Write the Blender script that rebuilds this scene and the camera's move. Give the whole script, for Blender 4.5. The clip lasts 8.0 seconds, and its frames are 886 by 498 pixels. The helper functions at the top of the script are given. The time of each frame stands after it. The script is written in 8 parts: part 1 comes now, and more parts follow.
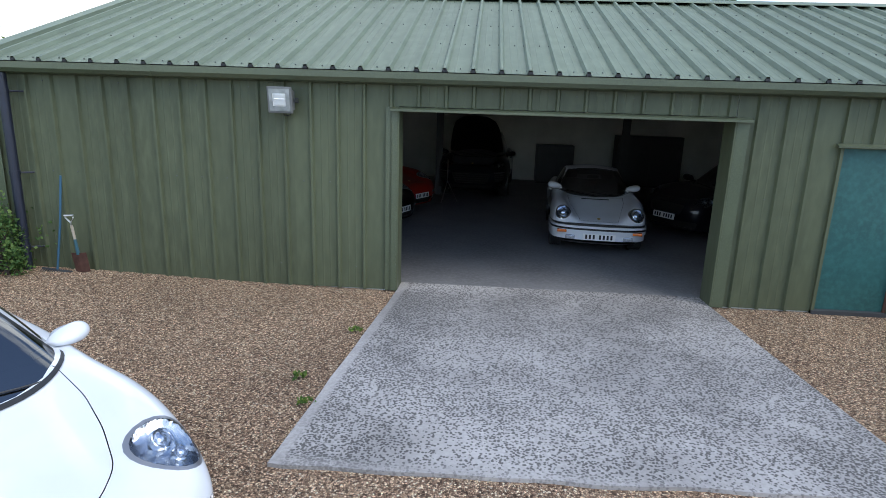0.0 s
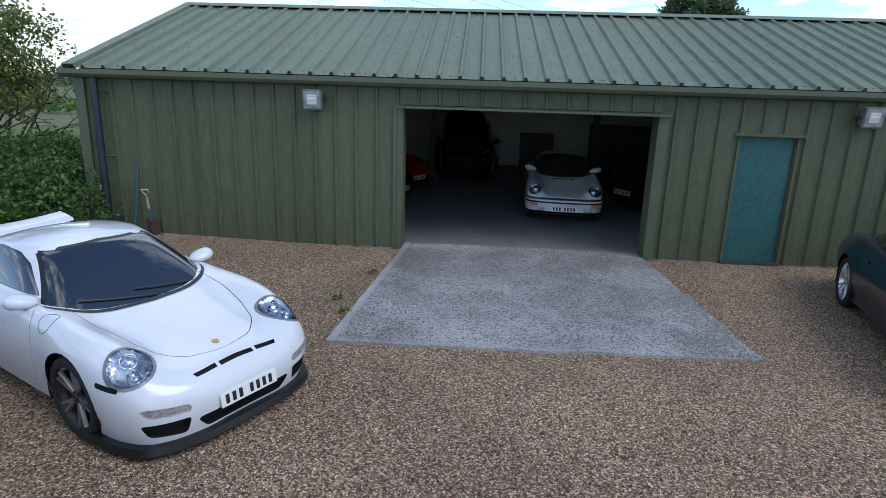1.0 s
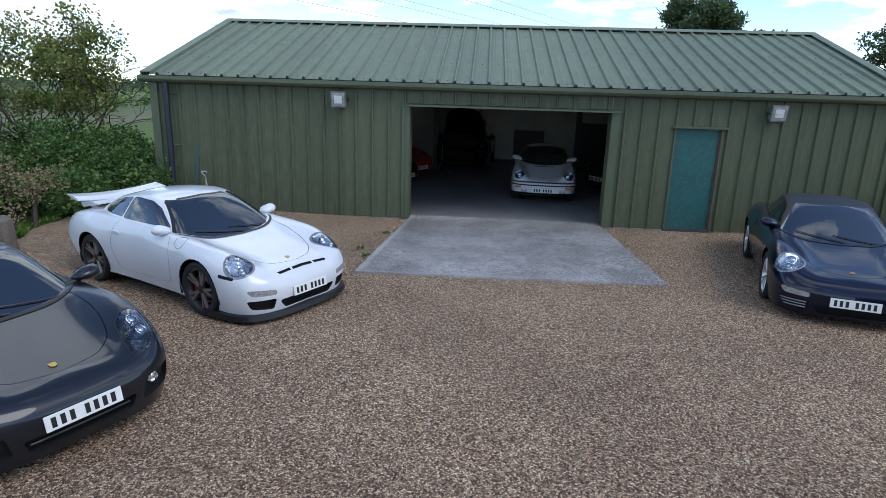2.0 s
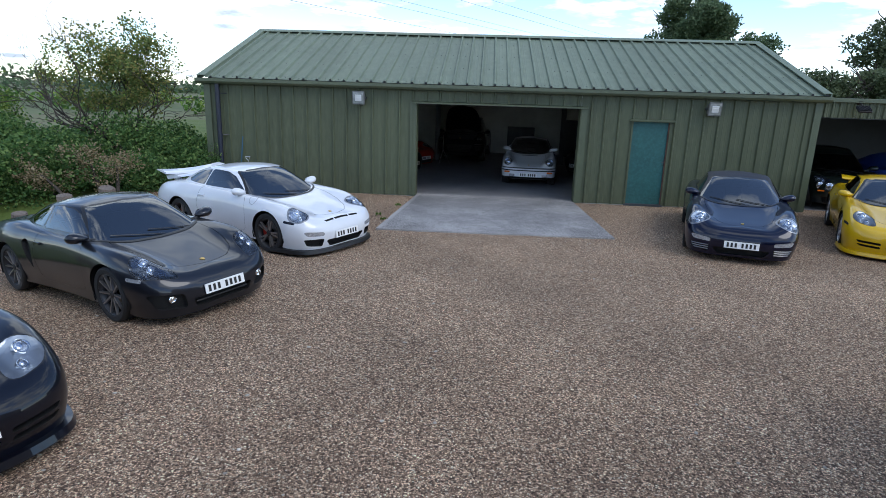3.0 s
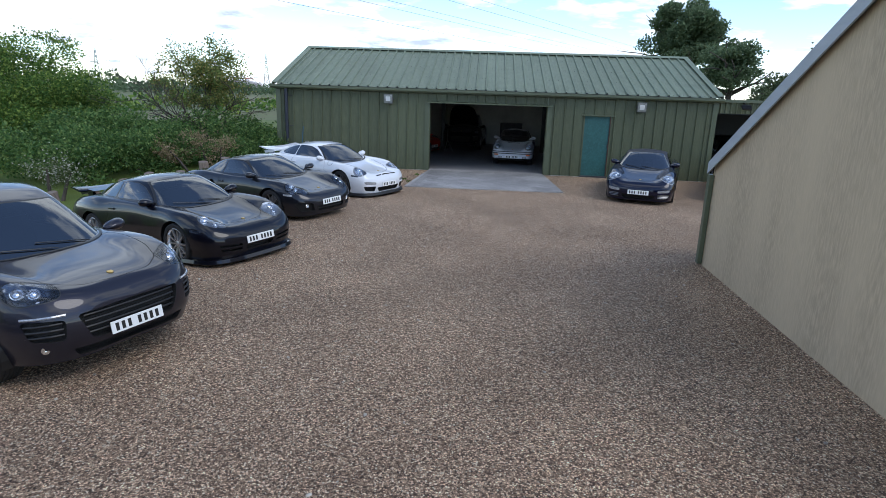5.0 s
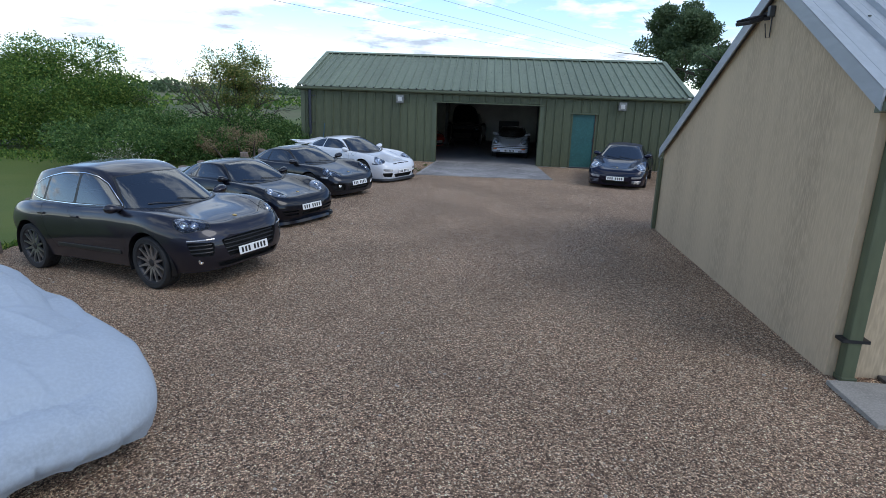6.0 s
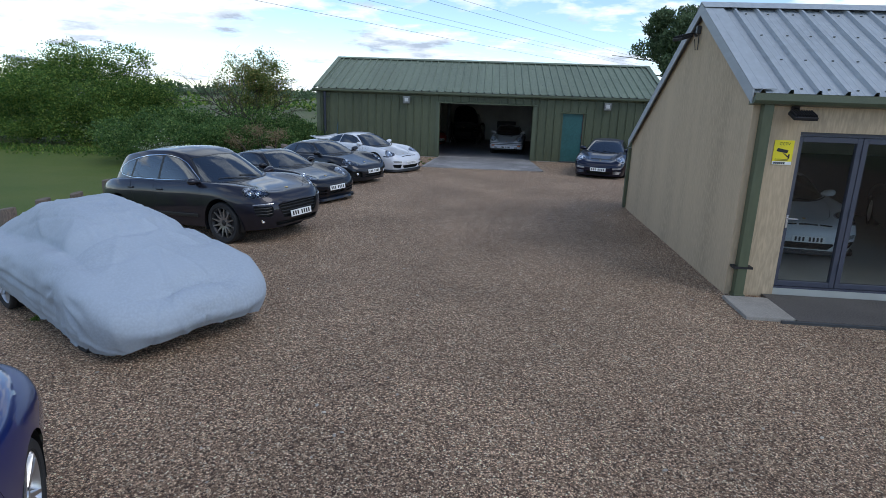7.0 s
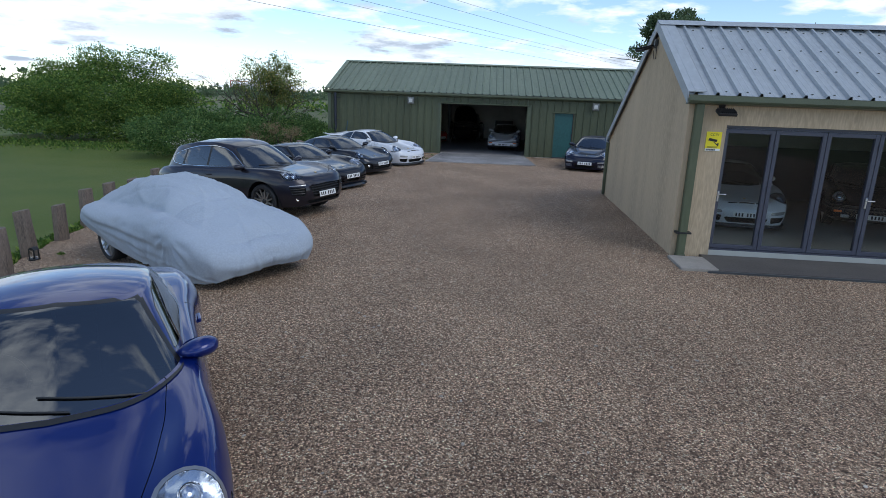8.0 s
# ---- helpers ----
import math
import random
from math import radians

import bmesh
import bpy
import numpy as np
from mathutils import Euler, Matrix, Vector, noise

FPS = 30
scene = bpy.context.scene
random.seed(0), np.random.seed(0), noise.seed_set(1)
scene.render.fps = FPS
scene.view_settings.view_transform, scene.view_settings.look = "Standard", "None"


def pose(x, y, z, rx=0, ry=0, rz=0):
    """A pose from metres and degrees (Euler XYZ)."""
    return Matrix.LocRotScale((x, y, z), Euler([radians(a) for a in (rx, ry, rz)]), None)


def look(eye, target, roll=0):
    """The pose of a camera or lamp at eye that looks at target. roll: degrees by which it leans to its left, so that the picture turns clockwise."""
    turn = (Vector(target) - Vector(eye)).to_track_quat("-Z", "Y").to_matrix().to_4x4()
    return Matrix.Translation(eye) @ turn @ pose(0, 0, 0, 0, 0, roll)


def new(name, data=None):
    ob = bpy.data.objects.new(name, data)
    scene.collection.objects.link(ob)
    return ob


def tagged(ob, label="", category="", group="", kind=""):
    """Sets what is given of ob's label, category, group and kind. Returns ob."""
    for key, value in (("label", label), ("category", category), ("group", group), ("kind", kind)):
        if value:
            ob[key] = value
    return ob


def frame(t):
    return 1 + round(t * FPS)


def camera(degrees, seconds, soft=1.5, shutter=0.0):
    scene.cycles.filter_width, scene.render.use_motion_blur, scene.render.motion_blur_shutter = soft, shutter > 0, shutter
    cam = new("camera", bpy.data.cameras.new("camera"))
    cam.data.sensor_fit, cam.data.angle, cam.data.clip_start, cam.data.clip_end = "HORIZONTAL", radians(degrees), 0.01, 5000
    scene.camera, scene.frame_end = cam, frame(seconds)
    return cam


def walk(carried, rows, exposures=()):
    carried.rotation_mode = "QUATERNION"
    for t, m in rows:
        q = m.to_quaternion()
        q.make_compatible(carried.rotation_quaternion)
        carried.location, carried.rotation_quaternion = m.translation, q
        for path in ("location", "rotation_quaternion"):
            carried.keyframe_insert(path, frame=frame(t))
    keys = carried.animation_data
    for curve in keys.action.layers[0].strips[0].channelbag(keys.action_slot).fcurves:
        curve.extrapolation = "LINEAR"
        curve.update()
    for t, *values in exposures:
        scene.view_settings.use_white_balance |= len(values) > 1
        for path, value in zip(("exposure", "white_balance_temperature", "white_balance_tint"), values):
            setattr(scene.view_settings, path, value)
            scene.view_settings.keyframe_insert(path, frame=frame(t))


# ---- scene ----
# ---------------------------------------------------------------- camera and walk
cam = camera(73.6, 8.0, soft=0.7)
PATH = [
    (0, (1.025, -7.067, 2.339), (0.896, -5.13, 1.856), 1.8),
    (0.5, (0.99, -7.991, 2.478), (0.894, -6.062, 1.96), 1.9),
    (1, (1.159, -9.205, 2.496), (1.054, -7.276, 1.978), 1.8),
    (2.5, (1.54, -12.913, 2.502), (1.414, -10.983, 1.991), 1.8),
    (3, (1.653, -14.288, 2.481), (1.526, -12.358, 1.97), 1.8),
    (3.5, (1.772, -15.636, 2.497), (1.642, -13.708, 1.984), 1.9),
    (4, (1.895, -17.143, 2.513), (1.769, -15.213, 2.004), 1.9),
    (4.5, (1.924, -18.513, 2.516), (1.793, -16.583, 2.008), 1.9),
    (6, (1.925, -22.607, 2.547), (1.796, -20.677, 2.039), 2.0),
    (6.5, (1.934, -23.812, 2.519), (1.804, -21.881, 2.015), 2.0),
    (7, (2.026, -24.98, 2.483), (1.895, -23.048, 1.984), 2.0),
    (7.5, (2.098, -26.047, 2.448), (1.969, -24.114, 1.953), 2.2),
    (8, (2.136, -27.115, 2.475), (2.005, -25.182, 1.979), 2.1),
]
SITE = 1.0417        # the plan is drawn with roof sheets of 0.96; this carries it to metres
EXPOSURES = [(0.0, 1.42, 6950, 10), (0.5, 0.98, 6700, 10), (1.0, 0.82, 6550, 10), (2.5, 0.90, 6550, 10), (4.5, 0.94, 6600, 10), (6.5, 0.56, 6550, 10), (8.0, 0.44, 6550, 10)]
walk(cam, [(t, look(Vector(eye) * SITE, Vector(target) * SITE, roll)) for t, eye, target, roll in PATH], EXPOSURES)

# ---------------------------------------------------------------- world, sun, exposure
SUN_AZ, SUN_EL = 125.0, 48.0        # degrees from +y towards +x, and above the horizon


def make_world():
    w = bpy.data.worlds.new("sky_world")
    scene.world = w
    w.use_nodes = True
    nt = w.node_tree
    nt.nodes.clear()
    N = nt.nodes.new
    L = nt.links.new
    out, bg = N("ShaderNodeOutputWorld"), N("ShaderNodeBackground")
    sky = N("ShaderNodeTexSky")
    sky.sky_type = "NISHITA"
    sky.sun_disc = False
    sky.sun_elevation, sky.sun_rotation = radians(SUN_EL), radians(SUN_AZ)
    sky.air_density, sky.dust_density, sky.ozone_density = 0.8, 0.15, 3.5
    tc, sep = N("ShaderNodeTexCoord"), N("ShaderNodeSeparateXYZ")
    L(tc.outputs["Generated"], sep.inputs[0])

    def math_node(op, a, b):
        m = N("ShaderNodeMath")
        m.operation = op
        for i, v in enumerate((a, b)):
            if isinstance(v, (int, float)):
                m.inputs[i].default_value = v
            else:
                L(v, m.inputs[i])
        return m.outputs[0]
    zc = math_node("ADD", math_node("MAXIMUM", sep.outputs[2], 0.0), 0.16)
    comb = N("ShaderNodeCombineXYZ")
    L(math_node("DIVIDE", sep.outputs[0], zc), comb.inputs[0])
    L(math_node("DIVIDE", sep.outputs[1], zc), comb.inputs[1])
    comb.inputs[2].default_value = 3.7
    big, fine, dark = N("ShaderNodeTexNoise"), N("ShaderNodeTexNoise"), N("ShaderNodeTexNoise")
    for n, sc, de in ((big, 1.45, 9.0), (fine, 5.2, 8.0), (dark, 2.6, 6.0)):
        n.inputs["Scale"].default_value, n.inputs["Detail"].default_value = sc, de
        n.inputs["Roughness"].default_value = 0.55
        L(comb.outputs[0], n.inputs["Vector"])
    mixv = math_node("ADD", math_node("MULTIPLY", big.outputs[0], 0.7), math_node("MULTIPLY", fine.outputs[0], 0.3))
    ramp = N("ShaderNodeValToRGB")
    ramp.color_ramp.elements[0].position, ramp.color_ramp.elements[1].position = 0.49, 0.57
    # the cloud sheet closes up towards the horizon and opens overhead
    mixv = math_node("ADD", mixv, math_node("MULTIPLY", math_node("SUBTRACT", 0.42, sep.outputs[2]), 0.025))
    L(mixv, ramp.inputs[0])
    shade = N("ShaderNodeValToRGB")
    shade.color_ramp.elements[0].position, shade.color_ramp.elements[1].position = 0.52, 0.68
    shade.color_ramp.elements[0].color = (5.0, 5.65, 6.4, 1)
    shade.color_ramp.elements[1].color = (2.4, 2.9, 3.7, 1)
    L(dark.outputs[0], shade.inputs[0])
    mix = N("ShaderNodeMix")
    mix.data_type = "RGBA"
    L(ramp.outputs[0], mix.inputs["Factor"])
    L(sky.outputs[0], mix.inputs[6])
    L(shade.outputs[0], mix.inputs[7])
    L(mix.outputs[2], bg.inputs[0])
    bg.inputs[1].default_value = 0.15
    L(bg.outputs[0], out.inputs[0])


make_world()
sun = new("sun", bpy.data.lights.new("sun", "SUN"))
sun.data.energy, sun.data.angle, sun.data.color = 0.6, radians(30), (1.0, 0.99, 0.975)
a_, e_ = radians(SUN_AZ), radians(SUN_EL)
sun.matrix_world = look((math.sin(a_) * math.cos(e_) * 40, math.cos(a_) * math.cos(e_) * 40, math.sin(e_) * 40), (0, 0, 0))

# ---------------------------------------------------------------- materials
def material(name, color, rough=0.5, metal=0.0, var=0.0, var_scale=3.0, fine=0.0, fine_scale=60.0, bump=0.0, bump_scale=80.0,
             coat=0.0, spec=0.5, tint=None, stretch=(1, 1, 1), rand=0.0, island=False):
    """Principled surface with a large and a fine variation of colour and a fine relief."""
    m = bpy.data.materials.new(name)
    m.use_nodes = True
    nt = m.node_tree
    b = nt.nodes["Principled BSDF"]
    b.inputs["Base Color"].default_value = (*color, 1)
    b.inputs["Roughness"].default_value = rough
    b.inputs["Metallic"].default_value = metal
    b.inputs["Coat Weight"].default_value = coat
    b.inputs["Coat Roughness"].default_value = 0.03
    b.inputs["Specular IOR Level"].default_value = spec
    N, L = nt.nodes.new, nt.links.new
    tc, mp = N("ShaderNodeTexCoord"), N("ShaderNodeMapping")
    L(tc.outputs["Object"], mp.inputs[0])
    mp.inputs["Scale"].default_value = stretch
    col = None

    def blend(src, fac_out, lo, hi, other):
        mx = N("ShaderNodeMix")
        mx.data_type, mx.blend_type = "RGBA", "MIX"
        rg = N("ShaderNodeMapRange")
        L(fac_out, rg.inputs[0])
        rg.inputs[1].default_value, rg.inputs[2].default_value = lo, hi
        L(rg.outputs[0], mx.inputs["Factor"])
        if src is None:
            mx.inputs[6].default_value = (*color, 1)
        else:
            L(src, mx.inputs[6])
        mx.inputs[7].default_value = (*other, 1)
        return mx.outputs[2]
    if var:
        n = N("ShaderNodeTexNoise")
        n.inputs["Scale"].default_value, n.inputs["Detail"].default_value = var_scale, 5
        L(mp.outputs[0], n.inputs["Vector"])
        other = tint or tuple(max(0, c * (1 - var)) for c in color)
        col = blend(col, n.outputs[0], 0.35, 0.72, other)
    if fine:
        n = N("ShaderNodeTexNoise")
        n.inputs["Scale"].default_value, n.inputs["Detail"].default_value = fine_scale, 3
        L(mp.outputs[0], n.inputs["Vector"])
        col = blend(col, n.outputs[0], 0.4, 0.75, tuple(min(1, c * (1 + fine) + 0.01 * fine) for c in color))
    if rand:
        src = N("ShaderNodeNewGeometry").outputs["Random Per Island"] if island else N("ShaderNodeObjectInfo").outputs["Random"]
        hs = N("ShaderNodeHueSaturation")
        rg = N("ShaderNodeMapRange")
        L(src, rg.inputs[0])
        rg.inputs[3].default_value, rg.inputs[4].default_value = 1 - rand, 1 + rand
        L(rg.outputs[0], hs.inputs["Value"])
        if col is None:
            hs.inputs["Color"].default_value = (*color, 1)
        else:
            L(col, hs.inputs["Color"])
        col = hs.outputs[0]
    if col is not None:
        L(col, b.inputs["Base Color"])
    if bump:
        n = N("ShaderNodeTexNoise")
        n.inputs["Scale"].default_value, n.inputs["Detail"].default_value = bump_scale, 4
        L(mp.outputs[0], n.inputs["Vector"])
        bp = N("ShaderNodeBump")
        bp.inputs["Strength"].default_value, bp.inputs["Distance"].default_value = bump, 0.01
        L(n.outputs[0], bp.inputs["Height"])
        L(bp.outputs[0], b.inputs["Normal"])
    return m


def glass(name, tint, gloss=1.0, ior=1.5):
    """A thin pane: a tinted see-through sheet with a Fresnel gloss."""
    m = bpy.data.materials.new(name)
    m.use_nodes = True
    nt = m.node_tree
    nt.nodes.clear()
    N, L = nt.nodes.new, nt.links.new
    out, mx, tr, gl, fr = N("ShaderNodeOutputMaterial"), N("ShaderNodeMixShader"), N("ShaderNodeBsdfTransparent"), N("ShaderNodeBsdfGlossy"), N("ShaderNodeFresnel")
    tr.inputs[0].default_value = (*tint, 1)
    gl.inputs[0].default_value = (gloss, gloss, gloss, 1)
    gl.inputs["Roughness"].default_value = 0.015
    fr.inputs[0].default_value = ior
    L(fr.outputs[0], mx.inputs[0])
    L(tr.outputs[0], mx.inputs[1])
    L(gl.outputs[0], mx.inputs[2])
    L(mx.outputs[0], out.inputs[0])
    return m


def pebble_material(name, scale, colors, joint, bump=0.9, patches=None, wet=0.75):
    """Loose stones: Voronoi cells, each with a shade of its own and a rounded relief."""
    m = bpy.data.materials.new(name)
    m.use_nodes = True
    nt = m.node_tree
    b = nt.nodes["Principled BSDF"]
    N, L = nt.nodes.new, nt.links.new
    tc = N("ShaderNodeTexCoord")
    vo, ve = N("ShaderNodeTexVoronoi"), N("ShaderNodeTexVoronoi")
    ve.feature = "DISTANCE_TO_EDGE"
    for v in (vo, ve):
        v.inputs["Scale"].default_value = scale
        L(tc.outputs["Object"], v.inputs["Vector"])
    wn = N("ShaderNodeTexWhiteNoise")
    L(vo.outputs["Position"], wn.inputs["Vector"])
    cr = N("ShaderNodeValToRGB")
    cr.color_ramp.interpolation = "LINEAR"
    els = cr.color_ramp.elements
    for i, (pos, c) in enumerate(colors):
        e = els[i] if i < 2 else els.new(pos)
        e.position, e.color = pos, (*c, 1)
    L(wn.outputs["Value"], cr.inputs[0])
    n = N("ShaderNodeTexNoise")
    n.inputs["Scale"].default_value, n.inputs["Detail"].default_value = 0.55, 6
    L(tc.outputs["Object"], n.inputs["Vector"])
    rg = N("ShaderNodeMapRange")
    rg.inputs[1].default_value, rg.inputs[2].default_value = 0.35, 0.68
    rg.inputs[3].default_value, rg.inputs[4].default_value = wet, 1.15
    L(n.outputs[0], rg.inputs[0])
    # handfuls of paler and darker stones
    n2, r2, mm = N("ShaderNodeTexNoise"), N("ShaderNodeMapRange"), N("ShaderNodeMath")
    n2.inputs["Scale"].default_value, n2.inputs["Detail"].default_value, n2.inputs["Roughness"].default_value = scale * 0.5, 3, 0.7
    L(tc.outputs["Object"], n2.inputs["Vector"])
    r2.inputs[1].default_value, r2.inputs[2].default_value, r2.inputs[3].default_value, r2.inputs[4].default_value = 0.30, 0.70, 0.52, 1.55
    L(n2.outputs[0], r2.inputs[0])
    mm.operation = "MULTIPLY"
    L(r2.outputs[0], mm.inputs[0])
    L(rg.outputs[0], mm.inputs[1])
    hs = N("ShaderNodeHueSaturation")
    L(cr.outputs[0], hs.inputs["Color"])
    L(mm.outputs[0], hs.inputs["Value"])
    jm = N("ShaderNodeMix")
    jm.data_type = "RGBA"
    jr = N("ShaderNodeMapRange")
    jr.inputs[1].default_value, jr.inputs[2].default_value = 0.015, 0.10
    L(ve.outputs["Distance"], jr.inputs[0])
    L(jr.outputs[0], jm.inputs["Factor"])
    jm.inputs[6].default_value = (*joint, 1)
    L(hs.outputs[0], jm.inputs[7])
    L(jm.outputs[2], b.inputs["Base Color"])
    b.inputs["Roughness"].default_value = 0.8
    b.inputs["Specular IOR Level"].default_value = 0.3
    bp = N("ShaderNodeBump")
    bp.inputs["Strength"].default_value, bp.inputs["Distance"].default_value = bump, 0.012
    hr = N("ShaderNodeMapRange")
    hr.inputs[1].default_value, hr.inputs[2].default_value = 0.0, 0.35
    L(ve.outputs["Distance"], hr.inputs[0])
    L(hr.outputs[0], bp.inputs["Height"])
    L(bp.outputs[0], b.inputs["Normal"])
    return m


M_GRAVEL = pebble_material("gravel", 72, [(0.0, (0.10, 0.056, 0.036)), (1.0, (1.0, 0.87, 0.66)), (0.3, (0.36, 0.220, 0.140)), (0.6, (0.58, 0.380, 0.250)), (0.88, (0.94, 0.69, 0.46))], (0.034, 0.022, 0.016), bump=1.0, wet=0.86)
M_GRASS = material("lawn", (0.062, 0.098, 0.010), 0.9, var=0.45, var_scale=0.6, fine=0.5, fine_scale=40, bump=0.8, bump_scale=120, tint=(0.105, 0.125, 0.018))
M_FIELD = material("far_field", (0.072, 0.098, 0.030), 0.95, var=0.5, var_scale=0.02, fine=0.5, fine_scale=0.3, tint=(0.20, 0.16, 0.085))
M_GREEN = material("green_cladding", (0.090, 0.104, 0.060), 0.5, spec=0.35, var=0.22, var_scale=0.8, fine=0.12, fine_scale=14, bump=0.04, bump_scale=30, rand=0.06, stretch=(1, 1, 0.25))
M_ROOF = material("green_roof_sheet", (0.165, 0.20, 0.142), 0.55, spec=0.3, var=0.14, var_scale=1.3, fine=0.12, fine_scale=9, bump=0.03, bump_scale=25, rand=0.07, stretch=(1, 0.3, 1))
M_TRIM = material("green_trim", (0.088, 0.106, 0.064), 0.35, var=0.2, var_scale=2, fine=0.1)
M_GREYROOF = material("grey_roof_sheet", (0.38, 0.41, 0.43), 0.6, spec=0.3, var=0.10, var_scale=1.2, fine=0.08, fine_scale=12, rand=0.04, stretch=(1, 0.3, 1))
M_RENDER = material("cream_render", (0.53, 0.41, 0.27), 0.85, var=0.34, var_scale=1.1, fine=0.06, fine_scale=40, bump=0.12, bump_scale=220, stretch=(1, 1, 0.16))
M_TEAL = material("teal_door_paint", (0.024, 0.100, 0.094), 0.45, var=0.2, var_scale=2.5, fine=0.25, fine_scale=18)
M_INNER = material("pale_inner_wall", (0.74, 0.74, 0.69), 0.9, var=0.25, var_scale=1.2, bump=0.1)
M_FLOOR = material("sealed_concrete_floor", (0.21, 0.21, 0.215), 0.5, var=0.35, var_scale=1.2, fine=0.2, fine_scale=25)
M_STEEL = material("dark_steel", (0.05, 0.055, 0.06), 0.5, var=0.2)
M_BLACK = material("black_plastic", (0.012, 0.012, 0.013), 0.5)
M_PIPE = material("navy_downpipe", (0.018, 0.022, 0.038), 0.4, var=0.2, var_scale=5)
M_ALU = material("grey_blue_frame", (0.055, 0.06, 0.085), 0.4, var=0.1)
M_SILVER = material("cast_silver", (0.6, 0.6, 0.6), 0.3, metal=1.0)
M_WOOD = material("weathered_wood", (0.16, 0.125, 0.10), 0.9, var=0.5, var_scale=3, fine=0.5, fine_scale=30, bump=0.7, bump_scale=25, stretch=(6, 6, 0.6), tint=(0.07, 0.055, 0.045))
M_SCREW = material("screw_head", (0.10, 0.11, 0.10), 0.4, metal=0.6)


# ---------------------------------------------------------------- mesh helpers
def link_mesh(name, bm, mat, parent=None, label="", smooth=0.0):
    me = bpy.data.meshes.new(name)
    bm.normal_update()
    if smooth:
        for f in bm.faces:
            f.smooth = True
        lim = radians(smooth)
        for e in bm.edges:
            if len(e.link_faces) == 2 and e.calc_face_angle(0) > lim:
                e.smooth = False
    bm.to_mesh(me)
    bm.free()
    for m in (mat if isinstance(mat, (list, tuple)) else [mat]):
        me.materials.append(m)
    ob = new(name, me)
    if parent is not None:
        ob.parent = parent
    if label:
        ob["label"] = label
    return ob


def part(name, bm, mat, parent, label="", smooth=0.0):
    return link_mesh(name, bm, mat, parent, label, smooth)


def thing(name, label, category, m=None, group="", kind=""):
    """An Empty at the base of a thing that parents its parts."""
    ob = tagged(new(name), label, category, group, kind)
    if m is not None:
        ob.matrix_world = m
    return ob


def add_box(bm, x0, x1, y0, y1, z0, z1, bevel=0.0):
    r = bmesh.ops.create_cube(bm, size=1.0, matrix=Matrix.LocRotScale(((x0 + x1) / 2, (y0 + y1) / 2, (z0 + z1) / 2), None, (abs(x1 - x0), abs(y1 - y0), abs(z1 - z0))))
    if bevel:
        es = list({e for v in r["verts"] for e in v.link_edges})
        bmesh.ops.bevel(bm, geom=es, offset=bevel, segments=2, affect="EDGES", profile=0.6)
    return bm


def box(x0, x1, y0, y1, z0, z1, bevel=0.0):
    return add_box(bmesh.new(), x0, x1, y0, y1, z0, z1, bevel)


def add_tube(bm, pts, r, seg=8, r1=None, caps=True):
    """A round bar along a line of points, tapering from r to r1."""
    pts = [Vector(p) for p in pts]
    rings = []
    n = len(pts)
    for i, p in enumerate(pts):
        d = (pts[min(i + 1, n - 1)] - pts[max(i - 1, 0)]).normalized()
        up = Vector((0, 0, 1)) if abs(d.z) < 0.9 else Vector((1, 0, 0))
        a = d.cross(up).normalized()
        b = d.cross(a)
        rr = r if r1 is None else r + (r1 - r) * i / max(1, n - 1)
        rings.append([bm.verts.new(p + (a * math.cos(k * math.tau / seg) + b * math.sin(k * math.tau / seg)) * rr) for k in range(seg)])
    for u, v in zip(rings, rings[1:]):
        for k in range(seg):
            bm.faces.new((u[k], u[(k + 1) % seg], v[(k + 1) % seg], v[k]))
    if caps:
        bm.faces.new(rings[0])
        bm.faces.new(list(reversed(rings[-1])))
    return bm


def tube(pts, r, seg=8, r1=None):
    return add_tube(bmesh.new(), pts, r, seg, r1)


def add_prism(bm, poly, axis, a, b):
    """A flat outline (two coordinates) carried from a to b along the axis that is left over."""
    def at(p, h):
        return {"x": (h, p[0], p[1]), "y": (p[0], h, p[1]), "z": (p[0], p[1], h)}[axis]
    lo = [bm.verts.new(at(p, a)) for p in poly]
    hi = [bm.verts.new(at(p, b)) for p in poly]
    n = len(poly)
    for i in range(n):
        bm.faces.new((lo[i], lo[(i + 1) % n], hi[(i + 1) % n], hi[i]))
    bm.faces.new(list(reversed(lo)))
    bm.faces.new(hi)
    bmesh.ops.recalc_face_normals(bm, faces=bm.faces)
    return bm


def prism(poly, axis, a, b):
    return add_prism(bmesh.new(), poly, axis, a, b)


def add_lathe(bm, prof, seg=32, m=None):
    """A profile of (radius, height) turned about y."""
    m = m or Matrix()
    rings = [[bm.verts.new(m @ Vector((r * math.cos(k * math.tau / seg), h, r * math.sin(k * math.tau / seg)))) for k in range(seg)] for r, h in prof]
    for u, v in zip(rings, rings[1:]):
        for k in range(seg):
            bm.faces.new((u[k], u[(k + 1) % seg], v[(k + 1) % seg], v[k]))
    return rings

# ---------------------------------------------------------------- ground
def noisy(x, y, s, a):
    return noise.noise(Vector((x * s, y * s, 1.3))) * a


GRAVEL_EDGE = [(-6.6, 1.0), (-6.2, -3.0), (-6.16, -5.62), (-6.52, -9.91), (-6.35, -14.41), (-5.76, -17.0), (-4.93, -19.96), (-3.9, -30.0), (-3.9, -60.0)]


def edge_x(y):
    pts = GRAVEL_EDGE
    if y >= pts[0][1]:
        return pts[0][0]
    for (xa, ya), (xb, yb) in zip(pts, pts[1:]):
        if ya >= y >= yb:
            return xa + (xb - xa) * (ya - y) / (ya - yb)
    return pts[-1][0]


